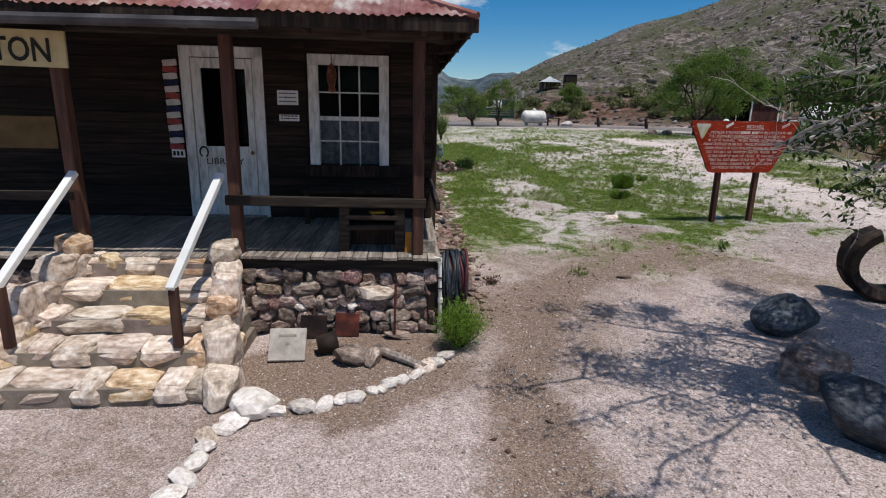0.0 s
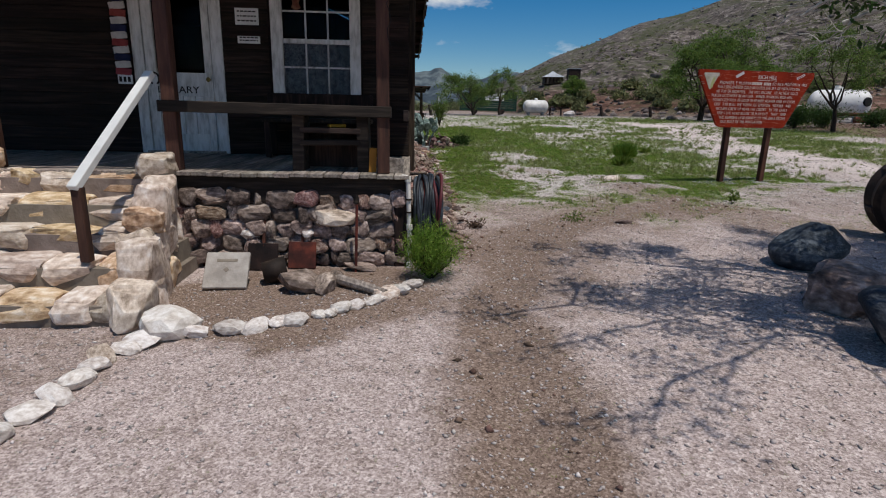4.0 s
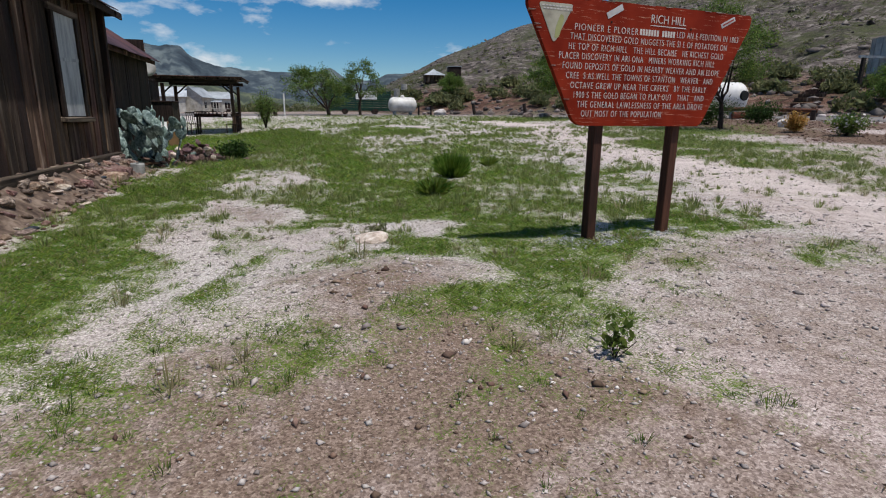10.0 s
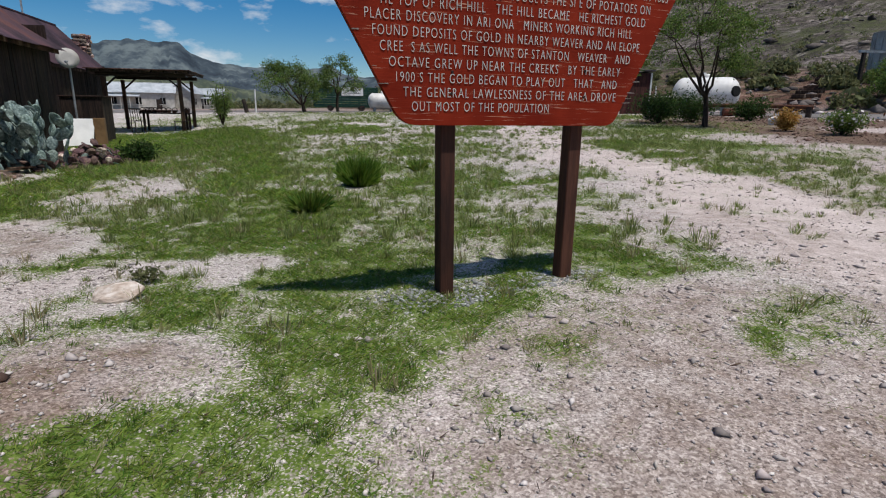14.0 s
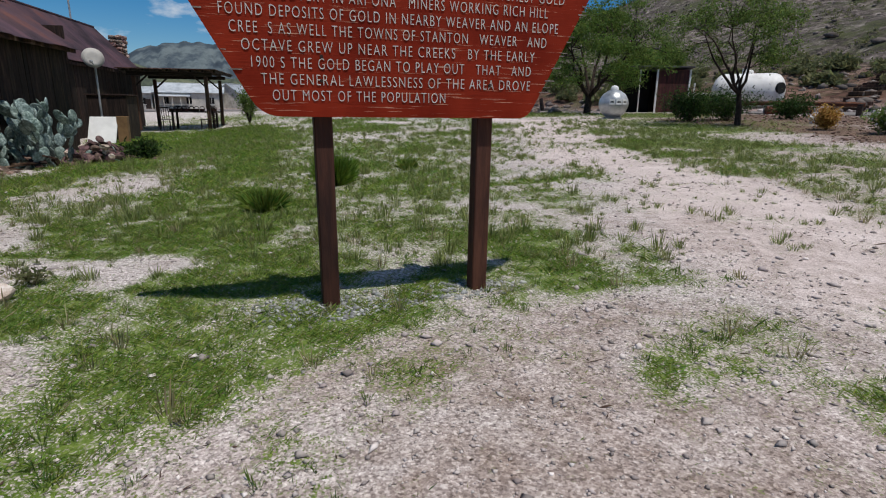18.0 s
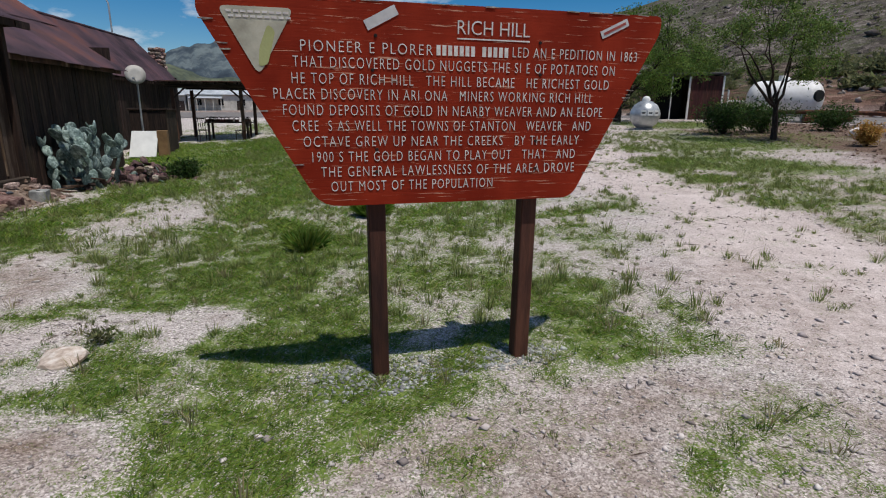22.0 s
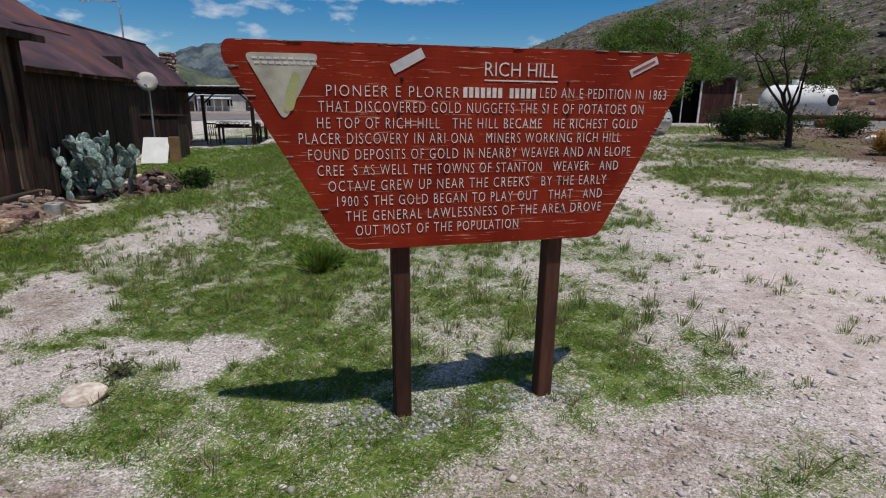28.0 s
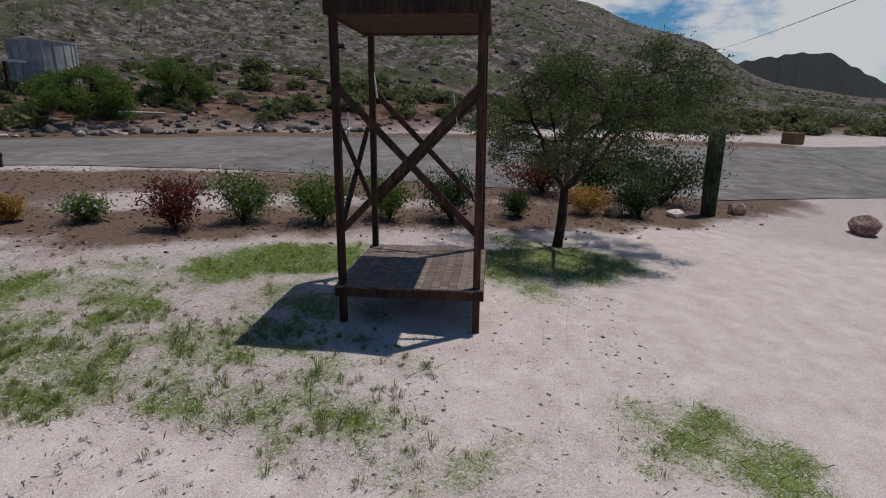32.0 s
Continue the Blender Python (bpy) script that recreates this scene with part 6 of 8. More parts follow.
B().tube([(0.62, 0.1, 0.0), (0.68, 0.12, 0.5), (0.66, 0.12, 1.0)], [0.22, 0.2, 0.16], 12).done("casing", M["iron_dark"], ring)

# ---- prickly pear by the rear wall ----
pear = thing("prickly_pear", house.matrix_world @ pose(0.05, 14.5, hz(0.05, 14.5)), "big clump of blue-green prickly pear against the wall", "cactus")
pv, pf = ICO2
pm = bpy.data.meshes.new("pad")
q = pv * np.array([0.5, 0.075, 0.62]) * (1 - 0.18 * np.clip(-pv[:, 2:3], 0, 1) * np.array([1, 0, 0]))
pm.from_pydata(q.tolist(), [], pf.tolist())
pm.polygons.foreach_set("use_smooth", [True] * len(pm.polygons))
pm.materials.append(M["pad"])
pm2 = pm.copy()
pm2.materials[0] = M["pad_dead"]


def grow_pads(parent, base, n0, levels, size, mesh, seed):
    rr_ = random.Random(seed)
    front_ = [(Vector(base) + Vector((rr_.uniform(-0.4, 0.55), rr_.uniform(-0.6, 0.6), 0)), Vector((rr_.uniform(-0.7, 0.8), rr_.uniform(-0.8, 0.7), 1)).normalized()) for _ in range(n0)]
    for lev in range(levels):
        nxt = []
        for p, d in front_:
            s_ = size * rr_.uniform(0.75, 1.15)
            c = p + d * s_ * 0.55
            m_ = Matrix.Translation(c) @ d.to_track_quat("Z", "Y").to_matrix().to_4x4() @ pose(0, 0, 0, 0, 0, rr_.uniform(0, 180)) @ Matrix.Diagonal((s_ * 0.9, s_, s_, 1))
            share("pad", mesh, m_, parent)
            for _ in range(rr_.choice((1, 1, 2)) if lev < levels - 1 else 0):
                nxt.append((p + d * s_ * 1.08, (d + Vector((rr_.uniform(-0.7, 0.7), rr_.uniform(-0.7, 0.7), rr_.uniform(0.15, 0.6)))).normalized()))
        front_ = nxt


grow_pads(pear, (0, 0, -0.04), 17, 5, 0.26, pm, 5)
dead = thing("dead_cactus_heap", house.matrix_world @ pose(1.02, 15.05, hz(1.02, 15.05)), "heap of shrivelled brown cactus pads and prunings", "cactus")
for i in range(120):
    x, y = R.gauss(0, 0.42), R.gauss(0, 0.45)
    z = max(0.03, 0.5 - 0.6 * math.hypot(x, y)) * R.random()
    s_ = R.uniform(0.14, 0.24)
    share("pad", pm2 if R.random() < 0.8 else pm, trs(x, y, z + 0.06, R.uniform(0, 180), R.uniform(-70, 70), R.uniform(0, 180), (s_, s_, s_)), dead)
for i in range(9):
    x, y = R.uniform(-0.5, 0.5), R.uniform(-0.6, 0.4)
    share("stone", R.choice(S_PALE + S_BROWN[:2]), trs(x, y, 0.12 + 0.25 * R.random(), 0, 0, 40 * i, (0.10, 0.08, 0.07)), dead)

# dish, white panel, cupboards and clutter by the rear wall
dish = thing("satellite_dish", house.matrix_world @ pose(-1.45, 21.5, hz(-1.45, 21.5)), "white satellite dish on a bent pole by the wall", "dish")
B().lathe([(0.0, 0.0), (0.15, 0.006), (0.30, 0.026), (0.305, 0.034), (0.15, 0.014), (0.0, 0.008)], 28, pose(0.02, -0.12, 2.58, 74, 0, 30)).done("reflector", M["tank_grey"], dish, smooth=True)
B().tube([(0, 0, 0), (0.0, 0, 2.36), (0.02, -0.05, 2.58)], 0.03, 8).done("pole", M["galv"], dish)
B().tube([(0.02, -0.1, 2.38), (0.08, -0.42, 2.44)], 0.013, 6).done("arm", M["galv"], dish)
B().box((0.08, -0.43, 2.46), (0.07, 0.08, 0.07), ch=0.01).done("feed", M["galv"], dish)
# a plain white panel, its use unknown
wp = thing("whiteboard", house.matrix_world @ pose(-1.32, 21.1, hz(-1.32, 21.1)), "plain white panel standing in the grass", "panel")
B().box((0, 0, 0.43), (0.82, 0.05, 0.92), (-28, 0, 0), 0.010).done("panel", M["white_clean"], wp)
cb = thing("cardboard_box", house.matrix_world @ pose(-0.80, 21.35, hz(-0.8, 21.35)), "brown cardboard box behind the white panel", "box")
B().box((0, 0, 0.41), (0.3, 0.3, 0.82), (0, 0, 10), 0.008).done("box", M["cardboard"], cb)
cp = thing("wooden_cupboard", house.matrix_world @ pose(-1.5, 22.6, hz(-1.5, 22.6)), "dark wooden cupboard by the rear wall", "cupboard")
B().box((0, 0, 0.72), (1.2, 0.9, 1.44), ch=0.01).done("body", M["wood_dark"], cp)
for X in (-0.3, 0.3):
    B().box((X, -0.455, 0.72), (0.57, 0.02, 1.3), ch=0.004).done("door", M["wood_dark"], cp)
B().box((0, 0, 1.46), (1.3, 1.0, 0.04), ch=0.006).done("top", M["wood_dark"], cp)
for X, Y, h in ((-2.3, 24.4, 1.2), (-2.5, 24.9, 1.0)):
    pk = thing("propped_board", house.matrix_world @ pose(X, Y, hz(X, Y)), "board propped by the shed corner", "board", "propped boards")
    B().box((0, 0, h / 2), (0.5, 0.04, h), (10, 0, 8), 0.005).done("board", M["wood_porch"] if h > 1.1 else M["wood_side"], pk)
ol = thing("yard_lamp", pose(-12.45, 44.3, gz(-12.45, 44.3)), "grey yard lamp on a tall pole behind the roofs", "lamp")
lz = 7.9 - gz(-12.45, 44.3)
B().tube([(0, 0, 0), (0, 0, lz - 0.3), (-0.15, 0, lz), (-2.0, 0.0, lz + 0.1)], 0.05, 7).done("pole", M["galv"], ol)
B().lathe([(0.06, 0.14), (0.16, 0.06), (0.18, -0.06), (0.0, -0.12)], 12, pose(-2.1, 0, lz + 0.06)).done("head", M["galv"], ol, smooth=True)

# ---- open shelter with its table ----
pavg = gz(-2.3, 32.1)
pav = thing("open_shelter", Matrix.Translation((-2.7, 33.1, pavg)) @ pose(0, 0, 0, 0, 0, 4), "open timber shelter with a flat dark roof", "shelter")
for x in (-1.35, 1.35):
    for y in (-1.2, 1.2):
        B().box((x, y, 1.05), (0.13, 0.13, 2.1), (R.uniform(-1, 1), R.uniform(-1, 1), 0), 0.01).done("post", M["tower_wood"], pav)
        B().beam((x, y, 1.7), (x - 0.5 * (1 if x > 0 else -1), y, 2.15), 0.06, 0.06).done("brace", M["wood_beam"], pav)
for y in (-1.2, 1.2):
    B().box((0, y, 2.2), (3.2, 0.12, 0.14), ch=0.01).done("beam", M["wood_beam"], pav)
for i in range(9):
    B().box((-1.75 + i * 0.44, 0, 2.31), (0.06, 3.2, 0.09), ch=0.006).done("rafter", M["wood_beam"], pav)
for i in range(14):
    B().box((0, -1.6 + i * 0.245, 2.375), (3.7, 0.235, 0.028), (0, R.uniform(-0.4, 0.4), 0), 0.004).done("roof_board", M["wood_side"], pav)
tb = thing("plank_table", Matrix.Translation((-2.1, 32.8, pavg)) @ pose(0, 0, 0, 0, 0, 4), "long dark plank table under the shelter", "table")
B().box((0, 0, 0.74), (1.9, 0.8, 0.05), ch=0.008).done("tabletop", M["wood_dark"], tb)
for x in (-0.8, 0.8):
    for y in (-0.3, 0.3):
        B().box((x, y, 0.36), (0.08, 0.08, 0.72), ch=0.006).done("leg", M["wood_dark"], tb)
for i in range(16):
    jn = thing("old_implement", Matrix.Translation((-2.1 + R.uniform(-0.85, 0.85), 32.8 + R.uniform(-0.3, 0.3), pavg + 0.77)), "rusty old implement lying on the shelter table", "tool", "things on the shelter table")
    B().tube([(0.1 * math.cos(a), 0.04, 0.1 + 0.1 * math.sin(a)) for a in [q * 0.7 for q in range(10)]], 0.015, 6).done("hoop", M["iron_dark"], jn)
    B().box((0, 0, 0.05), (0.2, 0.1, 0.1), (0, 0, R.uniform(0, 90)), 0.01).done("body", M["rust"], jn)
chair = thing("metal_chair", Matrix.Translation((-1.3, 31.9, pavg)) @ pose(0, 0, 0, 0, 0, -30), "dark metal garden chair by the shelter table", "chair")
B().box((0, 0, 0.44), (0.44, 0.42, 0.03), ch=0.008).done("seat", M["iron_dark"], chair)
for k in range(5):
    B().box((-0.17 + k * 0.085, 0.2, 0.67), (0.02, 0.02, 0.44), (-8, 0, 0)).done("spindle", M["iron_dark"], chair)
B().box((0, 0.235, 0.90), (0.42, 0.025, 0.05), (-8, 0, 0), 0.006).done("backrest", M["iron_dark"], chair)
for x in (-0.19, 0.19):
    for y in (-0.18, 0.18):
        B().box((x, y, 0.22), (0.03, 0.03, 0.44)).done("leg", M["iron_dark"], chair)
copy_thing(chair, Matrix.Translation((-2.9, 31.8, pavg)) @ pose(0, 0, 0, 0, 0, 40))
pvs = thing("shelter_slab", pose(-2.0, 32.3, pavg), "pale concrete apron at the shelter", "slab", kind="structure")
B().box((1.3, 0.1, 0.0), (1.9, 2.2, 0.08), (0, 0, 4), 0.01).done("slab", M["pebble_grey"], pvs)


# ---- lookout frame of brown timber ----
tg = gz(14.0, 12.5)
tower = thing("timber_tower", pose(14.05, 12.52, 0, 0, 0, -1), "brown timber lookout frame with a plank deck and cross braces", "tower")
DZ, TOP, DX = 0.78, 4.55, 2.3
for x in (0.0, DX):
    for y in (-1.0, 1.0):
        zb = gz(14.05 + x, 12.52 + y)
        B().box((x, y, (zb + TOP) / 2 - 0.05), (0.105, 0.105, TOP - zb + 0.1), (R.uniform(-0.4, 0.4), 0, 0), 0.008).done("leg", M["tower_wood"], tower)
for x in (-0.06, DX + 0.06):
    B().box((x, 0, DZ - 0.10), (0.045, 2.22, 0.14), ch=0.006).done("rim", M["tower_wood"], tower)
for y in (-1.08, 1.08):
    B().box((DX / 2, y, DZ - 0.10), (DX + 0.16, 0.045, 0.14), ch=0.006).done("rim", M["tower_wood"], tower)
y = -1.1
while y < 1.08:
    B().box((DX / 2, y + 0.065, DZ - 0.012 + R.uniform(-0.003, 0.003)), (DX + 0.22 + R.uniform(-0.03, 0.03), 0.1265, 0.03), (0, 0, 0), 0.004).done("deck_board", M["deck"], tower)
    y += 0.13
B().box((DX / 2, 0, TOP + 0.05), (DX + 0.06, 2.1, 0.08), ch=0.008).done("roof_deck", M["tower_wood"], tower)
for x in (-0.06, DX - 0.1):
    B().box((x, 0, TOP + 0.09), (0.045, 2.2, 0.22), ch=0.006).done("roof_rim", M["tower_wood"], tower)
for y in (-1.07, 1.07):
    B().box((DX / 2 - 0.05, y, TOP + 0.09), (DX - 0.02, 0.045, 0.22), ch=0.006).done("roof_rim", M["tower_wood"], tower)
for x, s in ((-0.03, 1), (DX + 0.0, 1)):
    B().beam((x, 0.97, 3.62), (x, -0.97, 1.62), 0.03, 0.10).done("brace", M["tower_wood"], tower)
    B().beam((x + 0.04, -0.97, 3.62), (x + 0.04, 0.97, 1.62), 0.03, 0.10).done("brace", M["tower_wood"], tower)
B().beam((0, 1.0, 3.2), (DX, 1.0, 1.5), 0.08, 0.03).done("brace", M["tower_wood"], tower)
B().beam((0, 1.03, 1.5), (DX, 1.03, 3.2), 0.08, 0.03).done("brace", M["tower_wood"], tower)
B().tube([(DX, -0.45, 3.6), (DX - 0.1, -0.6, 2.6), (DX, -0.95, 1.45)], 0.007, 5).done("rope", M["pvc"], tower, "pale hanging rope")
B().tube([(DX - 0.02, 0.96, 3.95), (DX - 0.06, 0.9, 3.5)], 0.02, 5).done("rag", M["cloth_white"], tower)

# ---- tanks, shed, posts and the green trailer ----
bz = gz(14.77, 29.3)
ball = thing("round_tank", pose(14.77, 29.3, bz), "silver spherical gas tank with a white dome cap", "tank")
B().lathe([(0.0, 0.0), (0.25, 0.05), (0.45, 0.22), (0.55, 0.46), (0.56, 0.58), (0.53, 0.72), (0.42, 0.92), (0.22, 1.05), (0.0, 1.09)], 28).done("shell", M["silver"], ball, smooth=True)
B().lathe([(0.15, 1.04), (0.15, 1.14), (0.10, 1.22), (0.0, 1.25)], 16).done("cap", M["white_clean"], ball, smooth=True)
for k in range(3):
    a = radians(-118 + 26 * k)
    B().box((0.555 * math.cos(a), 0.555 * math.sin(a), 0.62), (0.012, 0.2, 0.2), (0, 0, math.degrees(a)), 0.003).done("print", M["white_clean"], ball, "white label with dark border")
    B().box((0.562 * math.cos(a), 0.562 * math.sin(a), 0.62), (0.006, 0.13, 0.05), (0, 0, math.degrees(a))).done("print", M["ink"], ball)
B().tube([(0, 0, -0.05), (0, 0, 0.06)], 0.34, 18).done("base", M["pebble_grey"], ball)


def gas_tank(x, y, rz, ln, r, label, legs=0.3):
    t = thing("gas_tank", pose(x, y, gz(x, y), 0, 0, rz), label, "tank")
    h = legs + r
    prof = [(0.0, -ln / 2)] + [(r * math.sin(a), -ln / 2 + r * 0.7 * (1 - math.cos(a))) for a in (0.35, 0.7, 1.05, 1.3, 1.57)]
    prof += [(q, -z) for q, z in prof[::-1]]
    B().lathe(prof, 28, pose(0, 0, h, 0, 90, 0)).done("shell", M["tank"], t, smooth=True)
    for s in (-0.28, 0.28):
        B().box((s * ln, 0, legs / 2 + 0.08), (0.18, r * 1.2, legs + 0.2), ch=0.02).done("saddle", M["pebble_grey"], t)
    B().lathe([(0.16, 0), (0.16, 0.12), (0.1, 0.18), (0.0, 0.19)], 14, pose(0, 0, h + r * 0.98)).done("dome", M["tank"], t, smooth=True)
    return t, h


gas_tank(8.1, 51.3, 4, 2.3, 0.58, "white horizontal gas tank by the road", 0.22)
t_, h_ = gas_tank(23.5, 34.2, -38, 3.2, 0.82, "large white horizontal tank beside the road", 0.25)
B().tube([(1.35, -0.58, h_ + 0.1), (1.44, -0.65, h_ + 0.1)], [0.27, 0.25], 18).done("manhole", M["wire"], t_, "dark round manhole")
B().tube([(-0.2, 0, h_ + 0.8), (-0.2, 0, h_ + 1.05)], 0.14, 12).done("valve_dome", M["tank"], t_)
wt = thing("work_stand", pose(9.9, 51.2, gz(9.9, 51.2)), "small dark wooden stand beside the gas tank", "stand")
B().box((0, 0, 0.72), (1.1, 0.5, 0.06), ch=0.01).done("top", M["wood_dark"], wt)
for x in (-0.5, 0.5):
    B().box((x, 0, 0.36), (0.1, 0.4, 0.72), ch=0.01).done("leg", M["wood_dark"], wt)

sh = thing("shed", pose(20.5, 37.6, gz(20.5, 37.2), 0, 0, -6), "small shed with red-brown walls and white corner boards", "shed")
B().box((0.9, 0.0, 1.13), (1.7, 0.06, 2.26)).done("wall", M["shed_red"], sh)
# a near-black sheet stands in for the shade inside the bay
B().box((-0.85, 0.9, 1.13), (1.7, 0.06, 2.26)).done("wall", M["dark"], sh, "near-black sheet painted for the shade in the open bay")
B().box((-1.7, 1.0, 1.13), (0.06, 2.0, 2.26)).done("wall", M["shed_red"], sh)
B().box((1.75, 1.0, 1.13), (0.06, 2.0, 2.26)).done("wall", M["shed_red"], sh)
B().box((0, 2.0, 1.13), (3.5, 0.06, 2.26)).done("wall", M["shed_red"], sh)
B().box((0, 1.0, 2.30), (3.8, 2.5, 0.08), (-4, 0, 0), 0.01).done("roof", M["gutter"], sh)
for x in (0.02, 1.77, -0.9):
    B().box((x, -0.03, 1.13), (0.09 if x > 0 else 0.04, 0.09, 2.26), ch=0.006).done("corner_board", M["white_paint"], sh)
for k in range(12):
    B().box((0.13 + k * 0.137, -0.035, 1.13), (0.125, 0.012, 2.24)).done("board", M["shed_red"], sh)
gt = thing("pipe_fence", pose(21.9, 36.2, gz(21.9, 36.2), 0, 0, -20), "white pipe frame beside the shed", "fence")
for x in (0, 1.3):
    B().tube([(x, 0, 0), (x, 0, 1.5)], 0.04, 7).done("post", M["white_paint"], gt)
for z in (0.6, 0.95):
    B().tube([(0, 0, z), (1.3, 0, z)], 0.035, 7).done("bar", M["white_paint"], gt)

pr = thing("pipe_rail", pose(24.2, 30.2, gz(24.2, 30.2)), "long rusty pipe rail on short stumps", "rail")
B().tube([(-4.2, 3.2, 0.45), (-1.0, 0.9, 0.5), (0.9, -1.2, 0.42)], 0.09, 9).done("pipe", M["rust"], pr)
for x, y in ((-3.4, 2.6), (-1.0, 0.9), (0.8, -1.1)):
    B().box((x, y, 0.2), (0.2, 0.2, 0.5), (0, 0, 30), 0.02).done("stump", M["wood_beam"], pr)
lg2 = thing("fallen_log", pose(24.3, 32.2, gz(24.3, 32.2)), "thick fallen log beside the road", "log")
B().tube([(-0.9, 0.3, 0.17), (0, 0.05, 0.18), (0.9, -0.25, 0.17)], [0.19, 0.2, 0.18], 12).done("log", M["rust"], lg2)
for x, y in ((16.49, 45.4), (13.5, 48.8), (-1.2, 46.8), (20.5, 41.5)):
    bo = thing("leaning_bollard", pose(x, y, gz(x, y)), "short dark wooden bollard leaning by the road", "bollard", "bollards by the road")
    B().tube([(0, 0, -0.1), (-0.18, 0, 0.85)], [0.14, 0.12], 9).done("post", M["wood_beam"], bo)
st = thing("marker_stake", pose(-0.6, 46.6, gz(-0.6, 46.6)), "thin pale marker stake by the road", "stake")
B().tube([(0, 0, 0), (0, 0, 1.5)], 0.05, 6).done("stake", M["white_paint"], st)

tr = thing("stake_trailer", pose(5.4, 74.5, gz(5.4, 74.5), 0, 0, 1), "dark green slatted trailer with a white sign on its side", "trailer")
B().box((0, 1.0, 0.55), (7.4, 2.0, 0.2), ch=0.02).done("bed", M["green_paint"], tr)
for s in (0.0, 2.0):
    for k in range(8):
        B().box((0, s, 0.75 + k * 0.27), (7.4, 0.05, 0.19), ch=0.01).done("slat", M["green_paint"], tr)
    for k in range(8):
        B().box((-3.6 + k * 1.03, s, 1.65), (0.1, 0.09, 2.3), ch=0.01).done("stake", M["green_paint"], tr)
for s in (-3.7, 3.7):
    B().box((s, 1.0, 1.7), (0.06, 2.0, 2.2)).done("end_panel", M["green_paint"], tr)
B().box((0.75, -0.07, 2.25), (2.5, 0.04, 0.95), ch=0.01).done("sign_board", M["white_clean"], tr, "white sign with faint print")
for k in range(2):
    B().box((0.9, -0.095, 2.35 - 0.3 * k), (1.6, 0.006, 0.1)).done("print", M["pebble_grey"], tr)
for x in (-1.8, 1.8):
    for y in (0.1, 1.9):
        B().tube([(x, y - 0.12, 0.4), (x, y + 0.12, 0.4)], 0.38, 16).done("wheel", M["iron_dark"], tr)


# ---- far buildings ----
def cottage(x, y, rz, w, d, h, rise, label, porch_side=True, wins=3):
    g = gz(x, y)
    c = thing("house", pose(x, y, g, 0, 0, rz), label, "house", "far white houses")
    B().box((0, 0, h / 2), (w, d, h)).done("wall", M["house_white"], c)
    for s in (-1, 1):
        L_ = math.hypot(d / 2 + 0.5, rise)
        B().box((0, s * (d / 4 + 0.12), h + rise / 2 - 0.02), (w + 0.8, L_, 0.08), (-s * math.degrees(math.atan2(rise, d / 2 + 0.5)), 0, 0)).done("roof", M["roof_pale"], c, "pale metal roof")
    for s in (-1, 1):
        B().add([(s * w / 2, -d / 2, h), (s * w / 2, d / 2, h), (s * w / 2, 0, h + rise)], [(0, 1, 2) if s > 0 else (2, 1, 0)]).done("gable", M["house_white"], c)
    for i in range(wins):
        X = -w / 2 + w * (i + 0.5) / wins
        wd = B().box((X, -d / 2 - 0.02, h * 0.52), (1.0, 0.06, 1.3)).done("window", M["dark"], c)
        B().box((X, -d / 2 - 0.05, h * 0.52 - 0.7), (1.2, 0.1, 0.08)).done("sill", M["white_paint"], wd)
        B().box((X, -d / 2 - 0.06, h * 0.52), (0.06, 0.04, 1.3)).done("glazing_bar", M["white_paint"], wd)
    B().box((w * 0.28, -d / 2 - 0.02, 1.05), (1.0, 0.08, 2.1)).done("door", M["wood_beam"], c)
    if porch_side:
        B().box((-w * 0.22, -d / 2 - 1.1, h * 0.82), (w * 0.5, 2.4, 0.08), (10, 0, 0)).done("porch_roof", M["roof_pale"], c)
        for k in range(5):
            B().box((-w * 0.22 - w * 0.24 + k * w * 0.12, -d / 2 - 2.1, h * 0.37), (0.14, 0.14, h * 0.74)).done("porch_post", M["house_white"], c)
        B().box((-w * 0.22, -d / 2 - 2.1, 0.9), (w * 0.48, 0.05, 0.08)).done("porch_rail", M["house_white"], c)
    return c


cottage(-36, 132.5, 12, 13.0, 7.5, 3.3, 2.1, "long white clapboard house with a pale metal roof and porch")
cottage(-44.2, 129.5, 12, 3.4, 4.5, 3.2, 1.4, "small white house with a pale roof", False, 1)
cottage(-28.0, 136, 80, 6.5, 5.0, 3.2, 2.2, "white clapboard house seen gable first", False, 2)
cottage(-24.0, 141, 12, 4.8, 5, 3.0, 1.6, "low white house with a shaded porch", True, 2)
ht = thing("hut", pose(20.0, 110, gz(20.0, 110)), "small open hut with a pale hipped roof on the bank", "hut")
B().lathe([(3.0, 1.3), (1.0, 2.0), (0.9, 2.05), (0.0, 2.5)], 4, pose(0, 0, 0, 0, 0, 45)).done("roof", M["roof_pale"], ht)
B().box((0, 0, 0.65), (3.4, 3.0, 1.3)).done("wall", M["wood_side"], ht)
ft = thing("water_tower", pose(22.8, 104.5, gz(22.8, 104.5)), "dark boxy wooden water tower on legs", "tower")
B().box((0, 0, 1.9), (2.1, 2.1, 1.5), ch=0.03).done("tank", M["wood_dark"], ft)
B().box((0, 0, 2.7), (2.3, 2.3, 0.1)).done("lid", M["roof_pale"], ft)
for x in (-1.05, 1.05):
    for y in (-1.05, 1.05):
        B().box((x * 0.85, y * 0.85, 0.6), (0.2, 0.2, 1.4)).done("leg", M["wood_dark"], ft)
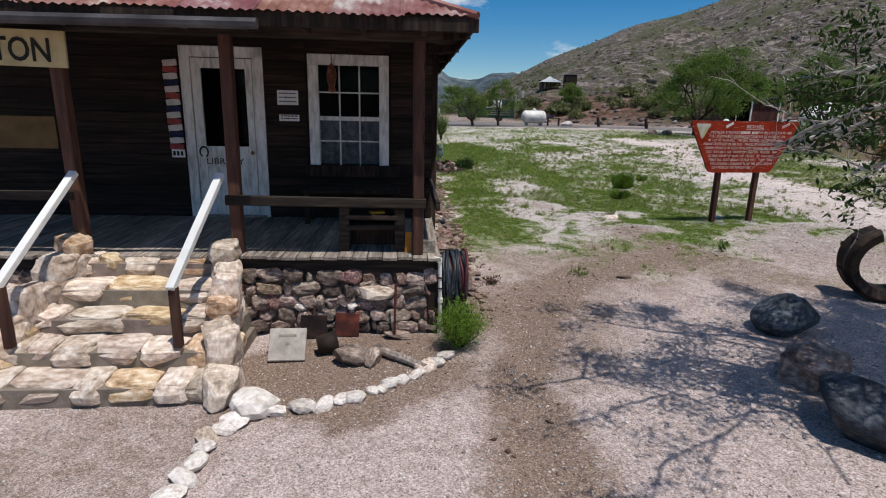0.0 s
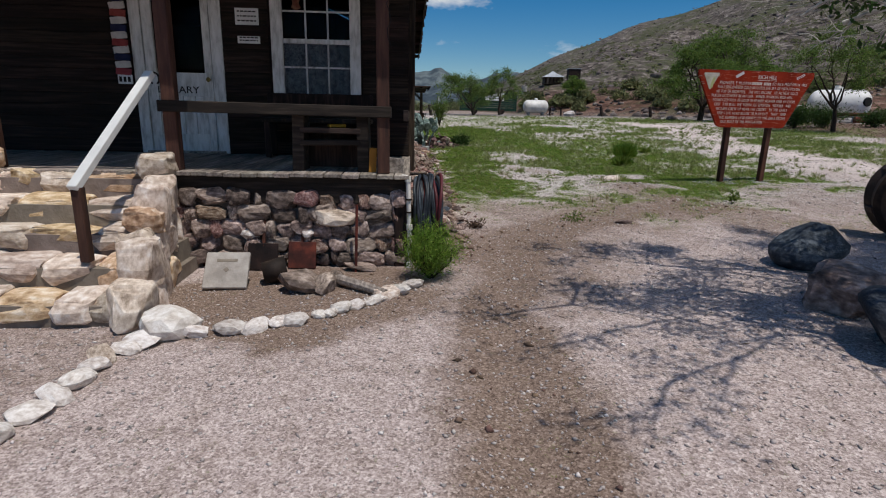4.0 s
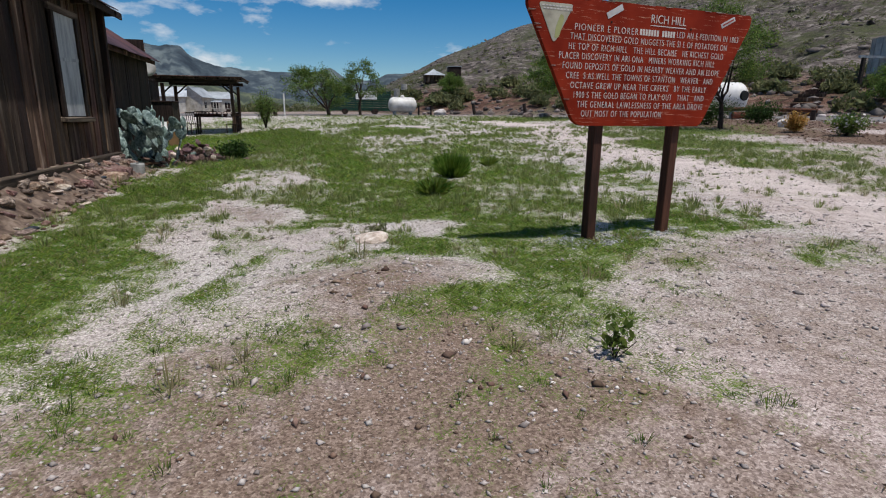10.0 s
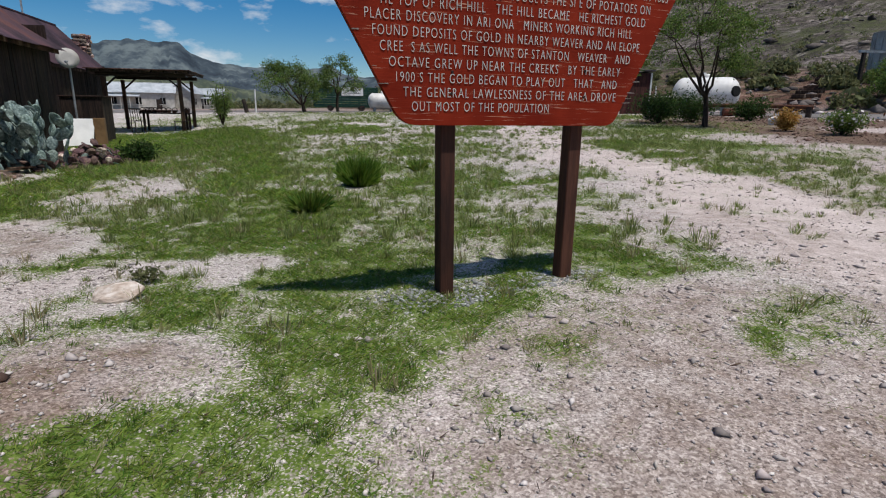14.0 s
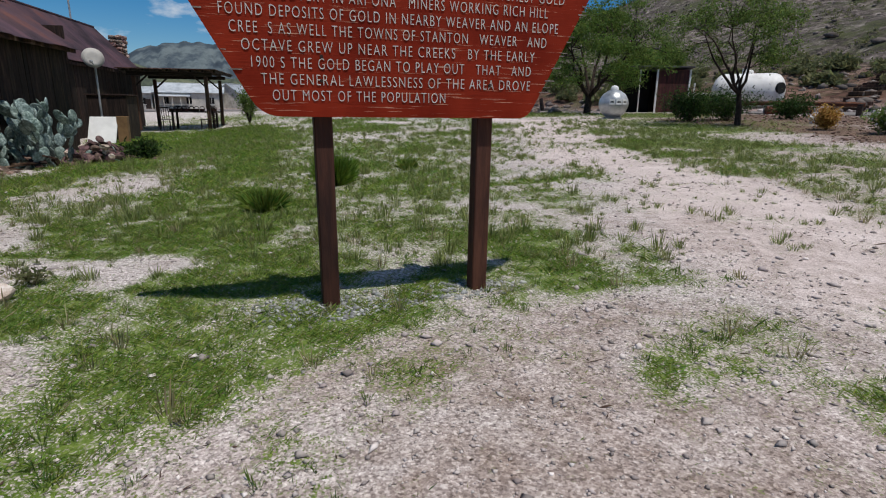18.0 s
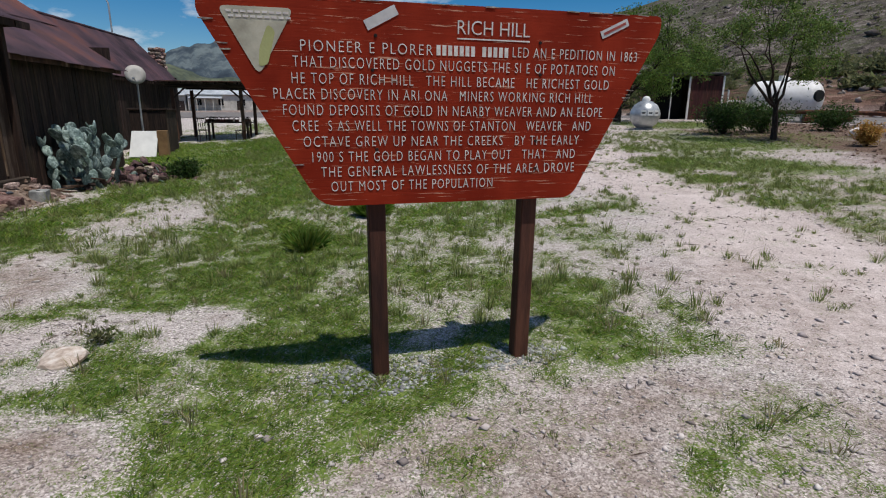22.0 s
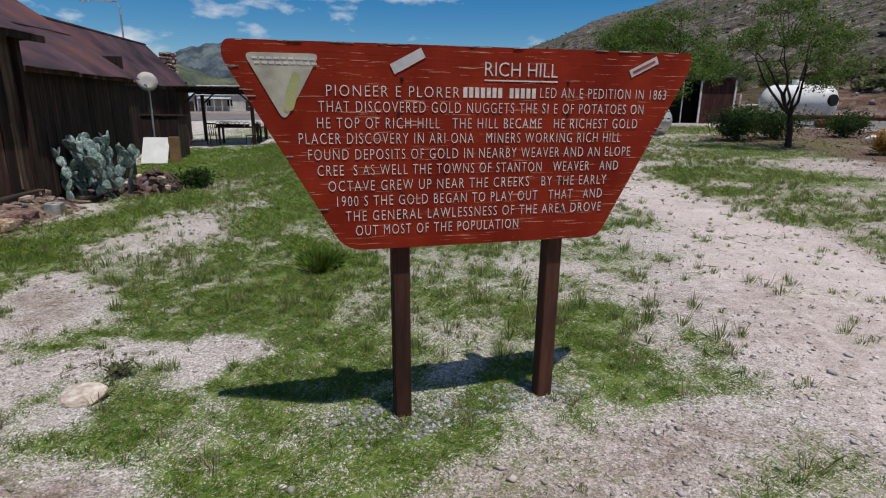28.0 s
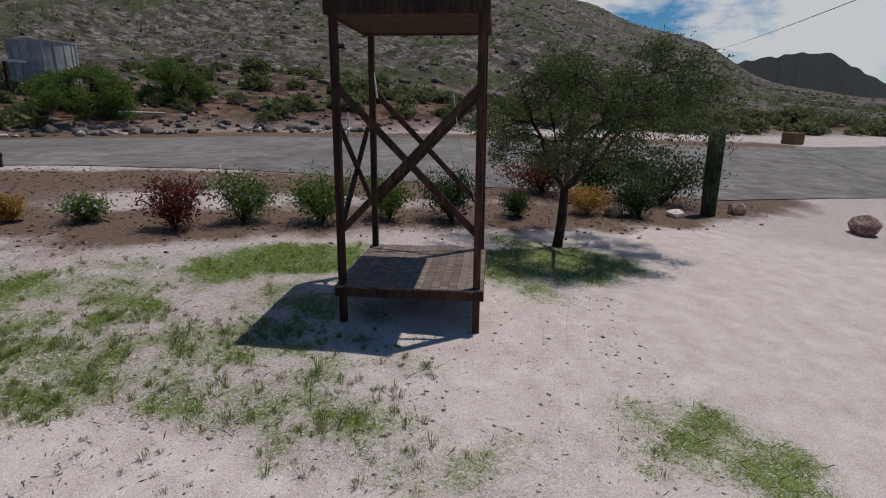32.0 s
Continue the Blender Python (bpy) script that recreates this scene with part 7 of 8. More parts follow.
for x in (12.6, 13.9):
    dr = thing("metal_drum", pose(x, 104, gz(x, 104)), "upright pale metal drum on the bank", "drum", "drums on the bank")
    B().lathe([(0.0, 0), (0.5, 0), (0.5, 0.45), (0.53, 0.47), (0.5, 0.49), (0.5, 0.95), (0.53, 0.97), (0.5, 0.99), (0.5, 1.4), (0.0, 1.45)], 18).done("shell", M["tank_grey"], dr)
SX, SY = 6.5 + 61 * math.sin(radians(50.2)), 11 + 61 * math.cos(radians(50.2))
so = thing("water_tank", pose(SX, SY, gz(SX, SY) - 0.3), "tall grey corrugated water tank on the slope", "tank")
B().lathe([(0.0, 0.0), (2.4, 0.0), (2.4, 3.9), (2.46, 3.92), (2.46, 4.0), (0.0, 4.2)], 36).done("shell", M["tank_grey"], so)
for k in range(18):
    a = 2 * math.pi * k / 18
    B().tube([(2.42 * math.cos(a), 2.42 * math.sin(a), 0), (2.42 * math.cos(a), 2.42 * math.sin(a), 3.9)], 0.05, 6).done("seam", M["tank_grey"], so)
for k in range(2):
    B().tube([(1.9 - 0.35 * k, -1.7 - 0.3 * k, 0), (1.9 - 0.35 * k, -1.7 - 0.3 * k, 4.2)], 0.06, 6).done("ladder_rail", M["white_paint"], so)
B().box((-3.6, -0.5, 2.2), (3.0, 0.2, 0.2)).done("flume", M["galv"], so)
B().box((-4.6, -0.5, 1.0), (0.25, 0.25, 2.2)).done("flume_post", M["wood_beam"], so)
for i in range(13):
    d = 44 + i * 1.55
    a = radians(43.5 + 0.2 * i)
    x, y = 6.3 + d * math.sin(a), 11 + d * math.cos(a)
    if i == 0:
        hs = thing("hill_steps", pose(x, y, gz(x, y)), "rough timber steps climbing the slope to the water tank", "steps")
        o_ = Vector((x, y, gz(x, y)))
    B().box((x - o_.x, y - o_.y, gz(x, y) - o_.z + 0.12), (2.0, 0.35, 0.3), (0, 0, -43), 0.02).done("step", M["wood_side"], hs)
bt = thing("tan_crate", pose(57, -15.5, gz(57, -15.5)), "square brown crate beyond the road", "crate")
B().box((0, 0, 0.5), (1.3, 1.2, 1.0), (0, 0, 20), 0.04).done("crate", M["cardboard"], bt)
hy = thing("hydrant_pipe", pose(45.3, 21.2, gz(45.3, 21.2)), "thin white standpipe beyond the road", "pipe")
B().tube([(0, 0, 0), (0, 0, 1.6)], 0.09, 7).done("pipe", M["white_clean"], hy)
B().tube([(-0.35, 0, 0.4), (0.5, 0, 0.5)], 0.1, 7).done("branch", M["white_clean"], hy)
pp_ = thing("stacked_pipes", pose(46, 37, gz(46, 37)), "pale pipes lying on the slope", "pipe")
for k in range(3):
    B().tube([(-1.4, 0.2 + 0.3 * k, 0.5), (1.4, -1.0 + 0.3 * k, 0.4)], 0.10, 7).done("pipe", M["tank_grey"], pp_)
cab = thing("power_cable", pose(0, 0, 0), "black cable sagging across the sky", "cable")
A_, B_ = Vector((6.5 + 260 * math.sin(radians(109.5)), 11.5 + 260 * math.cos(radians(109.5)), 26.0)), Vector((6.5 + 34 * math.sin(radians(128)), 11.5 + 34 * math.cos(radians(128)), 9.9))
B().tube([A_.lerp(B_, t / 20) - Vector((0, 0, 1.4 * math.sin(math.pi * t / 20))) for t in range(21)], 0.03, 5).done("cable", M["wire"], cab)
for P_ in (B_,):
    po = thing("power_pole", pose(P_.x, P_.y, gz(P_.x, P_.y)), "tall dark wooden power pole", "pole", "power poles")
    B().tube([(0, 0, 0), (0, 0, P_.z - gz(P_.x, P_.y) + 0.4)], [0.16, 0.11], 9).done("pole", M["wood_beam"], po)
    B().box((0, 0, P_.z - gz(P_.x, P_.y)), (1.8, 0.12, 0.12), (0, 0, 20)).done("crossarm", M["wood_beam"], po)


# ---- trees ----
def leaf_cloud(pts, dirs, n_each, spread, size, rs, droop=0.2, aspect=0.38):
    """Small bent leaves scattered round points, as arrays."""
    P_ = np.repeat(np.asarray(pts), n_each, 0)
    n = len(P_)
    P_ = P_ + rs.normal(0, spread, (n, 3)) * np.array([1, 1, 0.75])
    d = rs.normal(size=(n, 3))
    d[:, 2] -= droop
    d /= np.linalg.norm(d, axis=1, keepdims=True)
    s = np.cross(d, rs.normal(size=(n, 3)))
    s /= np.linalg.norm(s, axis=1, keepdims=True)
    ln = size * rs.uniform(0.6, 1.4, (n, 1))
    v = np.stack([P_, P_ + d * ln * 0.5 + s * ln * aspect * 0.5, P_ + d * ln, P_ + d * ln * 0.5 - s * ln * aspect * 0.5], 1).reshape(-1, 3)
    k = np.arange(n)[:, None] * 4
    return v, k + np.array([[0, 1, 2, 3]])


def tree(x, y, height, width, seed, trunk_r, label, leaf="leaf", clumps=70, per=150, size=0.1, fork=0.18, low=0.3, shift=(0, 0), stems=3, puff=0.42):
    """A tree: stems that fork low, limbs that curve out to uneven clumps of leaves; the crown starts at the share low and is carried over by shift."""
    t = thing("tree", pose(x, y, gz(x, y) - 0.05), label, "tree")
    rr_ = random.Random(seed)
    rs = np.random.RandomState(seed)
    b = B()
    zf = height * fork
    base = Vector((shift[0] * 0.1, shift[1] * 0.1, zf))
    b.tube([(0, 0, 0), tuple(base * 0.5 + Vector((rr_.gauss(0, 0.04), rr_.gauss(0, 0.04), 0))), tuple(base)], [trunk_r * 1.15, trunk_r, trunk_r * 0.85], 9, False)
    lobes = [(rr_.uniform(0.72, 1.12), rr_.uniform(0.78, 1.04)) for _ in range(9)]
    arms = []
    for k in range(stems + 3):
        a = 2 * math.pi * (k + rr_.uniform(-0.3, 0.3)) / (stems + 3)
        q = rr_.uniform(0.35, 0.62)
        end = Vector((math.cos(a) * width * 0.5 * q + shift[0] * 0.7, math.sin(a) * width * 0.5 * q + shift[1] * 0.7, height * rr_.uniform(0.55, 0.82)))
        pts = []
        for m in range(7):
            u = m / 6
            p = base.lerp(end, u)
            p.z = base.z + (end.z - base.z) * (0.35 * u + 0.65 * u ** 1.5 if k % 2 else u)
            pts.append(p + Vector((rr_.gauss(0, 0.05), rr_.gauss(0, 0.05), rr_.gauss(0, 0.03))) * (height / 4) * (0 < m))
        b.tube(pts, [trunk_r * (0.62 - 0.075 * m) for m in range(7)], 6, False)
        arms.append(pts)
    spots = []
    for k in range(clumps):
        a = rr_.uniform(0, 2 * math.pi)
        zz = low + (1 - low) * rr_.random() ** 0.8
        wide, tall = lobes[int(a / (2 * math.pi) * 9) % 9]
        mid = low + 0.35 * (1 - low)
        reach = math.sqrt(max(0.05, 1 - ((zz - mid) / (1.02 - mid)) ** 2)) if zz > mid else 0.78 + 0.22 * (zz - low) / (mid - low)
        r = 0.5 * width * wide * reach * rr_.uniform(0.35, 1.0) ** 0.5
        w = zz ** 0.8
        c = Vector((math.cos(a) * r + shift[0] * w, math.sin(a) * r + shift[1] * w, height * zz * tall))
        arm = min(arms, key=lambda pp: min((c - p).length for p in pp))
        p0 = min(arm[2:], key=lambda p: (c - p).length + 0.6 * max(0, p.z - c.z))
        m1 = p0.lerp(c, 0.5) + Vector((rr_.gauss(0, 0.08), rr_.gauss(0, 0.08), 0.1 * (c - p0).length))
        b.tube([tuple(p0), tuple(m1), tuple(c)], [trunk_r * 0.16, trunk_r * 0.11, trunk_r * 0.05], 4, False)
        for m in range(3):
            e = c + Vector((rr_.gauss(0, 1), rr_.gauss(0, 1), rr_.gauss(0, 0.5))) * puff * 0.55
            b.tube([tuple(m1.lerp(c, 0.6)), tuple(e)], [trunk_r * 0.06, trunk_r * 0.03], 3, False)
            spots += [tuple(e), tuple(c.lerp(e, 0.5))]
    b.done("trunk", M["bark"], t, "dark rough trunk and limbs", smooth=True)
    v, f = leaf_cloud(spots, None, max(1, per // 3), puff * 0.34, size, rs, 0.25, 0.36)
    v[:, 2] = np.maximum(v[:, 2], 0.05)
    bulk("crown", v, f, M[leaf], t)
    return t


tree(15.9, 35.3, 5.4, 6.6, 21, 0.17, "green mesquite tree with a spreading crown and dark trunk", "leaf_bright", 110, 150, 0.12, 0.16, 0.28, (0.4, 0), 4, 0.5)
tree(16.8, 24.5, 4.1, 3.7, 22, 0.085, "small spreading mesquite with twisted trunks", "leaf", 60, 110, 0.08, 0.24, 0.52, (-0.55, 0.35), 3, 0.36)
tree(19.1, 9.68, 4.95, 5.7, 23, 0.11, "small desert tree with a rounded feathery crown", "leaf_grey", 130, 150, 0.075, 0.29, 0.47, (0.0, -0.9), 3, 0.42)
tree(2.4, 48.8, 3.3, 4.8, 24, 0.13, "low wide mesquite leaning beside the road", "leaf", 60, 80, 0.14, 0.16, 0.25, (-1.2, 0), 3, 0.48)
tree(4.7, 49.6, 4.1, 3.1, 25, 0.11, "airy upright mesquite beside the road", "leaf", 50, 60, 0.13, 0.3, 0.35, (0.1, 0), 2, 0.4)
tree(-36, 100, 6, 5.5, 26, 0.25, "dark tree beside the far houses", "leaf_dark", 60, 120, 0.28, 0.25, 0.2, (0, 0), 3, 0.7)
tree(24.5, 46.5, 4.6, 5.2, 28, 0.2, "bushy green tree behind the shed", "leaf_bright", 70, 130, 0.18, 0.15, 0.15, (0, 0), 3, 0.55)
tree(17.0, 76.5, 3.3, 3.8, 29, 0.15, "rounded green tree on the bank", "leaf_bright", 60, 120, 0.18, 0.1, 0.08, (0, 0), 3, 0.5)
tree(29.0, 56.0, 4.4, 5.6, 33, 0.2, "green palo verde on the bank", "leaf_bright", 70, 120, 0.19, 0.12, 0.1, (0, 0), 3, 0.6)
tree(44.4, 40.3, 3.6, 8.0, 34, 0.2, "green palo verde below the water tank", "leaf_bright", 110, 120, 0.17, 0.08, 0.05, (0, 0), 4, 0.6)
tree(52.0, 37.5, 3.0, 5.0, 35, 0.2, "green palo verde on the slope", "leaf", 70, 110, 0.17, 0.1, 0.08, (0, 0), 3, 0.55)

# the mesquite over the boulders: trunk beside the drive, bleached low branches, leaves above
mq = thing("tree", pose(6.2, 3.2, gz(6.2, 3.2) - 0.05), "old mesquite with bleached bare lower branches and thin leaves above", "tree")
rr2 = random.Random(12)
limbs, bleached, tufts, low_tufts = B(), B(), [], []
limbs.tube([(0, 0, 0), (-0.1, 0.05, 0.6), (-0.3, 0.15, 1.2), (-0.45, 0.3, 1.8)], [0.24, 0.19, 0.17, 0.14], 10, False)
limbs.tube([(-0.1, 0.05, 0.6), (0.4, -0.1, 1.3), (0.9, 0.3, 2.2), (1.2, 0.5, 3.2)], [0.15, 0.12, 0.09, 0.05], 8, False)


def twig(p, d, ln, r, lev, pale):
    pts, rs_ = [p], [r]
    for i in range(6):
        d = (d + Vector((rr2.gauss(0, 0.22), rr2.gauss(0, 0.22), rr2.gauss(0, 0.15)))).normalized()
        p = p + d * ln / 6
        pts.append(p)
        rs_.append(r * (1 - 0.13 * (i + 1)))
    (bleached if pale else limbs).tube(pts, rs_, 4, False)
    if not pale:
        (tufts if p.z > 3.2 else low_tufts).extend(pts[3:])
    if lev < 2:
        for k in range(3):
            nd = (d + Vector((rr2.gauss(0, 0.7), rr2.gauss(0, 0.7), rr2.gauss(0.05, 0.4)))).normalized()
            twig(pts[rr2.randint(2, 6)], nd, ln * rr2.uniform(0.5, 0.8), r * 0.55, lev + 1, pale)


for i in range(20):
    a, q = rr2.uniform(0, 6.28), rr2.random() ** 0.5
    goal = Vector((-0.1 + 1.7 * q * math.cos(a), 0.75 + 1.55 * q * math.sin(a), 4.35 + rr2.uniform(-0.4, 0.75)))
    start = Vector((-0.42, 0.28, 1.7))
    pts = []
    for t in range(7):
        u_ = t / 6
        w_ = start.lerp(goal, u_)
        w_.z = start.z + (goal.z - start.z) * (1 - (1 - u_) ** 2)
        pts.append(w_ + Vector((rr2.gauss(0, 0.09), rr2.gauss(0, 0.09), rr2.gauss(0, 0.05))) * (0 < t))
    limbs.tube(pts, [0.03 * (1 - 0.1 * t) for t in range(7)], 5, False)
    for k in range(4):
        twig(pts[rr2.randint(3, 6)], Vector((rr2.gauss(0, 1), rr2.gauss(0, 1), rr2.gauss(0.05, 0.35))).normalized(), rr2.uniform(0.5, 0.9), 0.016, 0, False)
for gx_, gy_ in ((2.3, 4.95), (2.9, 5.25), (3.35, 4.95), (2.75, 3.95), (3.3, 3.75), (2.9, 3.35), (3.8, 3.85)):
    goal = Vector((gx_ - 6.2, gy_ - 3.2, 3.55 + rr2.uniform(-0.1, 0.3)))
    start = Vector((-0.42, 0.28, 1.75))
    pts = [start.lerp(goal, t / 6) + Vector((rr2.gauss(0, 0.07), rr2.gauss(0, 0.07), 1.2 * math.sin(math.pi * t / 6))) * (0 < t) for t in range(7)]
    limbs.tube(pts, [0.026 * (1 - 0.1 * t) for t in range(7)], 5, False)
    for k in range(4):
        twig(pts[rr2.randint(5, 6)], Vector((rr2.gauss(-0.1, 0.8), rr2.gauss(0.1, 0.8), rr2.gauss(0.25, 0.25))).normalized(), rr2.uniform(0.3, 0.5), 0.008, 1, False)
for gx_, gy_ in ((2.5, 2.5), (2.9, 3.1), (3.3, 2.3), (2.2, 3.3), (3.6, 3.2)):
    goal = Vector((gx_ - 6.2, gy_ - 3.2, 3.7 + rr2.uniform(-0.1, 0.3)))
    start = Vector((-0.42, 0.28, 1.75))
    pts = [start.lerp(goal, t / 6) + Vector((rr2.gauss(0, 0.12), rr2.gauss(0, 0.12), 1.2 * math.sin(math.pi * t / 6))) * (0 < t) for t in range(7)]
    limbs.tube(pts, [0.026 * (1 - 0.11 * t) for t in range(7)], 6, False)
    for k in range(4):
        twig(pts[rr2.randint(3, 6)], Vector((rr2.gauss(-0.4, 0.7), rr2.gauss(0.0, 0.8), rr2.gauss(0.4, 0.3))).normalized(), rr2.uniform(0.5, 0.9), 0.018, 1, False)
# long bleached limbs reaching over the boulders, with a thicket of dry twigs
for line in ([(5.78, 3.48, 1.8), (4.6, 3.8, 2.45), (3.6, 4.06, 2.6), (3.2, 4.33, 2.44), (2.93, 4.49, 2.29), (2.73, 4.59, 2.12)], [(5.78, 3.48, 1.8), (4.4, 3.5, 2.15), (3.6, 3.6, 2.22), (3.24, 3.83, 2.15), (2.98, 3.98, 2.0)],
             [(5.78, 3.48, 1.8), (4.8, 4.3, 2.7), (3.8, 4.8, 2.85), (3.3, 4.9, 2.75), (2.96, 4.95, 2.7)], [(5.78, 3.48, 1.8), (4.7, 4.3, 2.3), (3.9, 4.9, 2.4), (3.5, 5.3, 2.2)], [(5.78, 3.48, 1.8), (4.5, 3.2, 2.6), (3.5, 3.3, 2.75), (3.0, 3.6, 2.65)]):
    pts = [Vector(p) - Vector((6.2, 3.2, 0.0)) for p in line]
    bleached.tube(pts, [0.04 * (1 - 0.15 * i) for i in range(len(pts))], 6, False)
    for k in range(13):
        i = rr2.randint(1, len(pts) - 2)
        q = pts[i].lerp(pts[i + 1], rr2.random())
        twig(q, Vector((rr2.gauss(-0.4, 0.7), rr2.gauss(0.3, 0.7), rr2.gauss(0.1, 0.5))).normalized(), rr2.uniform(0.3, 0.6), 0.009, 0, k % 3 > 0)
for i in range(16):
    goal = Vector((rr2.uniform(3.5, 5.0) - 6.2, rr2.uniform(3.2, 4.6) - 3.2, rr2.uniform(2.2, 2.6)))
    start = Vector((-0.42, 0.28, 1.75))
    pts = [start.lerp(goal, t / 6) + Vector((rr2.gauss(0, 0.07), rr2.gauss(0, 0.07), 0.6 * math.sin(math.pi * t / 6))) * (0 < t) for t in range(7)]
    limbs.tube(pts, [0.02 * (1 - 0.1 * t) for t in range(7)], 5, False)
    twig(pts[6], Vector((rr2.gauss(-0.2, 0.8), rr2.gauss(0.1, 0.8), rr2.gauss(-0.1, 0.2))).normalized(), rr2.uniform(0.3, 0.5), 0.008, 1, False)
limbs.done("trunk", M["bark"], mq, "dark rough trunk and limbs", smooth=True)
bleached.done("bare_branch", M["bark_pale"], mq, "bleached leafless branches", smooth=True)
v, f = leaf_cloud([tuple(p) for p in tufts] * 5 + [tuple(p) for p in low_tufts], None, 3, 0.09, 0.06, np.random.RandomState(31))
bulk("crown", v, f, M["leaf_dark"], mq)


# ---- shrubs ----
def shrub(x, y, r, h, label, leaf, n=260, size=0.07, seed=0, name="shrub", group="", stems=9, aspect=0.35, flowers=None):
    s = thing(name, pose(x, y, gz(x, y) - 0.02), label, "shrub", group)
    rs = np.random.RandomState(seed + 100)
    b, tips = B(), []
    for i in range(stems):
        a, q = rs.uniform(0, 6.28), rs.uniform(0.2, 1)
        e = Vector((math.cos(a) * r * q, math.sin(a) * r * q, h * rs.uniform(0.65, 1.05) * (1 - 0.25 * q)))
        m1 = e * 0.5 + Vector((rs.normal(0, 0.04), rs.normal(0, 0.04), h * 0.08))
        b.tube([(0, 0, 0), tuple(m1), tuple(e)], [0.014 * h, 0.01 * h, 0.005 * h], 4, False)
        for t in np.linspace(0.35, 1.0, 6):
            tips.append(tuple(Vector((0, 0, 0)).lerp(e, t) + Vector((0, 0, h * 0.06 * math.sin(t * 3)))))
    b.done("stem", M["bark"], s)
    v, f = leaf_cloud(tips, None, max(1, n // len(tips)), r * 0.22, size, rs, -0.3, aspect)
    v[:, 2] = np.maximum(v[:, 2], 0.0)
    bulk("foliage", v, f, M[leaf], s)
    if flowers:
        v, f = leaf_cloud([t for t in tips if t[2] > h * 0.5], None, 3, r * 0.25, size * 0.8, rs, 0, 0.8)
        tagged(bulk("blossom", v, f, M[flowers], s), kind="stuff")
    return s


# feathery bush at the porch corner
shrub(0.20, 5.22, 0.26, 0.52, "bright green feathery bush at the porch corner", "leaf_feather", 10500, 0.055, 1, "feathery_bush", stems=44, aspect=0.08)

def tuft(x, y, r, h, n, material, label, seed):
    """A fan of upright blades."""
    t = thing("grass_tuft", pose(x, y, gz(x, y) - 0.01), label, "grass", "tall grass tufts")
    rs = np.random.RandomState(seed)
    a, q = rs.uniform(0, 6.28, n), np.sqrt(rs.rand(n))
    base = np.stack([np.cos(a) * q * r * 0.4, np.sin(a) * q * r * 0.4, np.zeros(n)], 1)
    tip = np.stack([np.cos(a) * q * r * rs.uniform(0.7, 1.3, n), np.sin(a) * q * r * rs.uniform(0.7, 1.3, n), h * rs.uniform(0.3, 1.1, n) * (1 - 0.35 * q) * (0.8 + 0.35 * vnoise(a * 2.2, q * 3))], 1)
    b2 = rs.uniform(0, 6.28, n)
    side = np.stack([np.cos(b2), np.sin(b2), np.zeros(n)], 1) * 0.0026
    mid = base * 0.45 + tip * 0.55 + np.array([0, 0, 0.03])
    v = np.stack([base - side, base + side, mid + side, tip], 1).reshape(-1, 3)
    tagged(bulk("foliage", v, np.arange(len(v)).reshape(-1, 4), material, t), kind="stuff")


tuft(5.32, 16.15, 0.32, 0.58, 3600, M["leaf_feather"], "bright green broom-like tuft of tall grass", 2)
tuft(4.72, 14.4, 0.26, 0.34, 1400, M["grass"], "low green tuft of tall grass", 3)
tuft(6.4, 17.6, 0.2, 0.3, 400, M["grass"], "green tuft of tall grass beside the path", 8)
shrub(4.80, 9.02, 0.13, 0.22, "small green weed with broad leaves", "leaf_bright", 120, 0.05, 4, "weed", stems=7, aspect=0.5)
shrub(3.75, 12.0, 0.13, 0.17, "low dry green weed in the grass", "scrub", 240, 0.04, 5, "weed", stems=9)
shrub(0.68, 7.35, 0.13, 0.10, "small dry dark tumbleweed", "litter", 340, 0.04, 6, "weed", stems=12)
shrub(2.0, 7.72, 0.2, 0.08, "low green creeping weed", "leaf_bright", 260, 0.04, 7, "weed", stems=12)
OL = [(18.26, 18.61, 0.62, 1.0, "leaf_red", "reddish-leaved oleander bush by the yard", None), (19.28, 17.43, 0.66, 1.1, "leaf", "green oleander bush with pale flowers", "cloth_white"), (19.82, 15.58, 0.70, 1.15, "leaf_bright", "bright green oleander bush by the yard", None),
      (20.71, 13.97, 0.6, 1.0, "leaf", "green oleander bush by the yard", None), (21.05, 12.3, 0.75, 1.15, "leaf_dark", "thin dark oleander bush by the yard", None), (21.91, 10.47, 0.4, 0.6, "leaf_dark", "low dark bush by the road", None),
      (22.91, 8.28, 0.5, 0.75, "leaf_dry", "dry orange bush among the oleanders", None), (22.88, 6.77, 0.6, 1.0, "leaf_dark", "dark green bush near the saguaro", None), (18.4, 20.9, 0.38, 0.6, "leaf", "low oleander with white flowers", "cloth_white"),
      (18.0, 22.4, 0.3, 0.5, "leaf_dry", "low yellowish bush on dark gravel", None), (25.6, 7.6, 1.4, 1.7, "leaf_dark", "dense dark bush beside the road", None), (25.2, 5.4, 1.2, 1.5, "leaf_dark", "dense dark bush beside the saguaro", None), (26.0, 9.4, 1.1, 1.2, "leaf_red", "reddish-brown bush beside the road", None),
      (16.4, 26.6, 0.75, 0.9, "leaf_dark", "dark bush under the mesquite", None), (17.9, 26.8, 0.8, 0.85, "leaf_dark", "dark bush under the mesquite", None), (20.4, 27.0, 0.6, 0.7, "leaf_dark", "low green bush by the mesquite", None), (-0.3, 34.6, 0.5, 1.5, "leaf", "tall green shrub beside the shelter", None),
      (19.6, 31.5, 0.7, 0.8, "leaf_bright", "green bush before the shed", None), (0.75, 20.9, 0.35, 0.32, "leaf_dark", "low dark green plant by the cactus heap", None)]
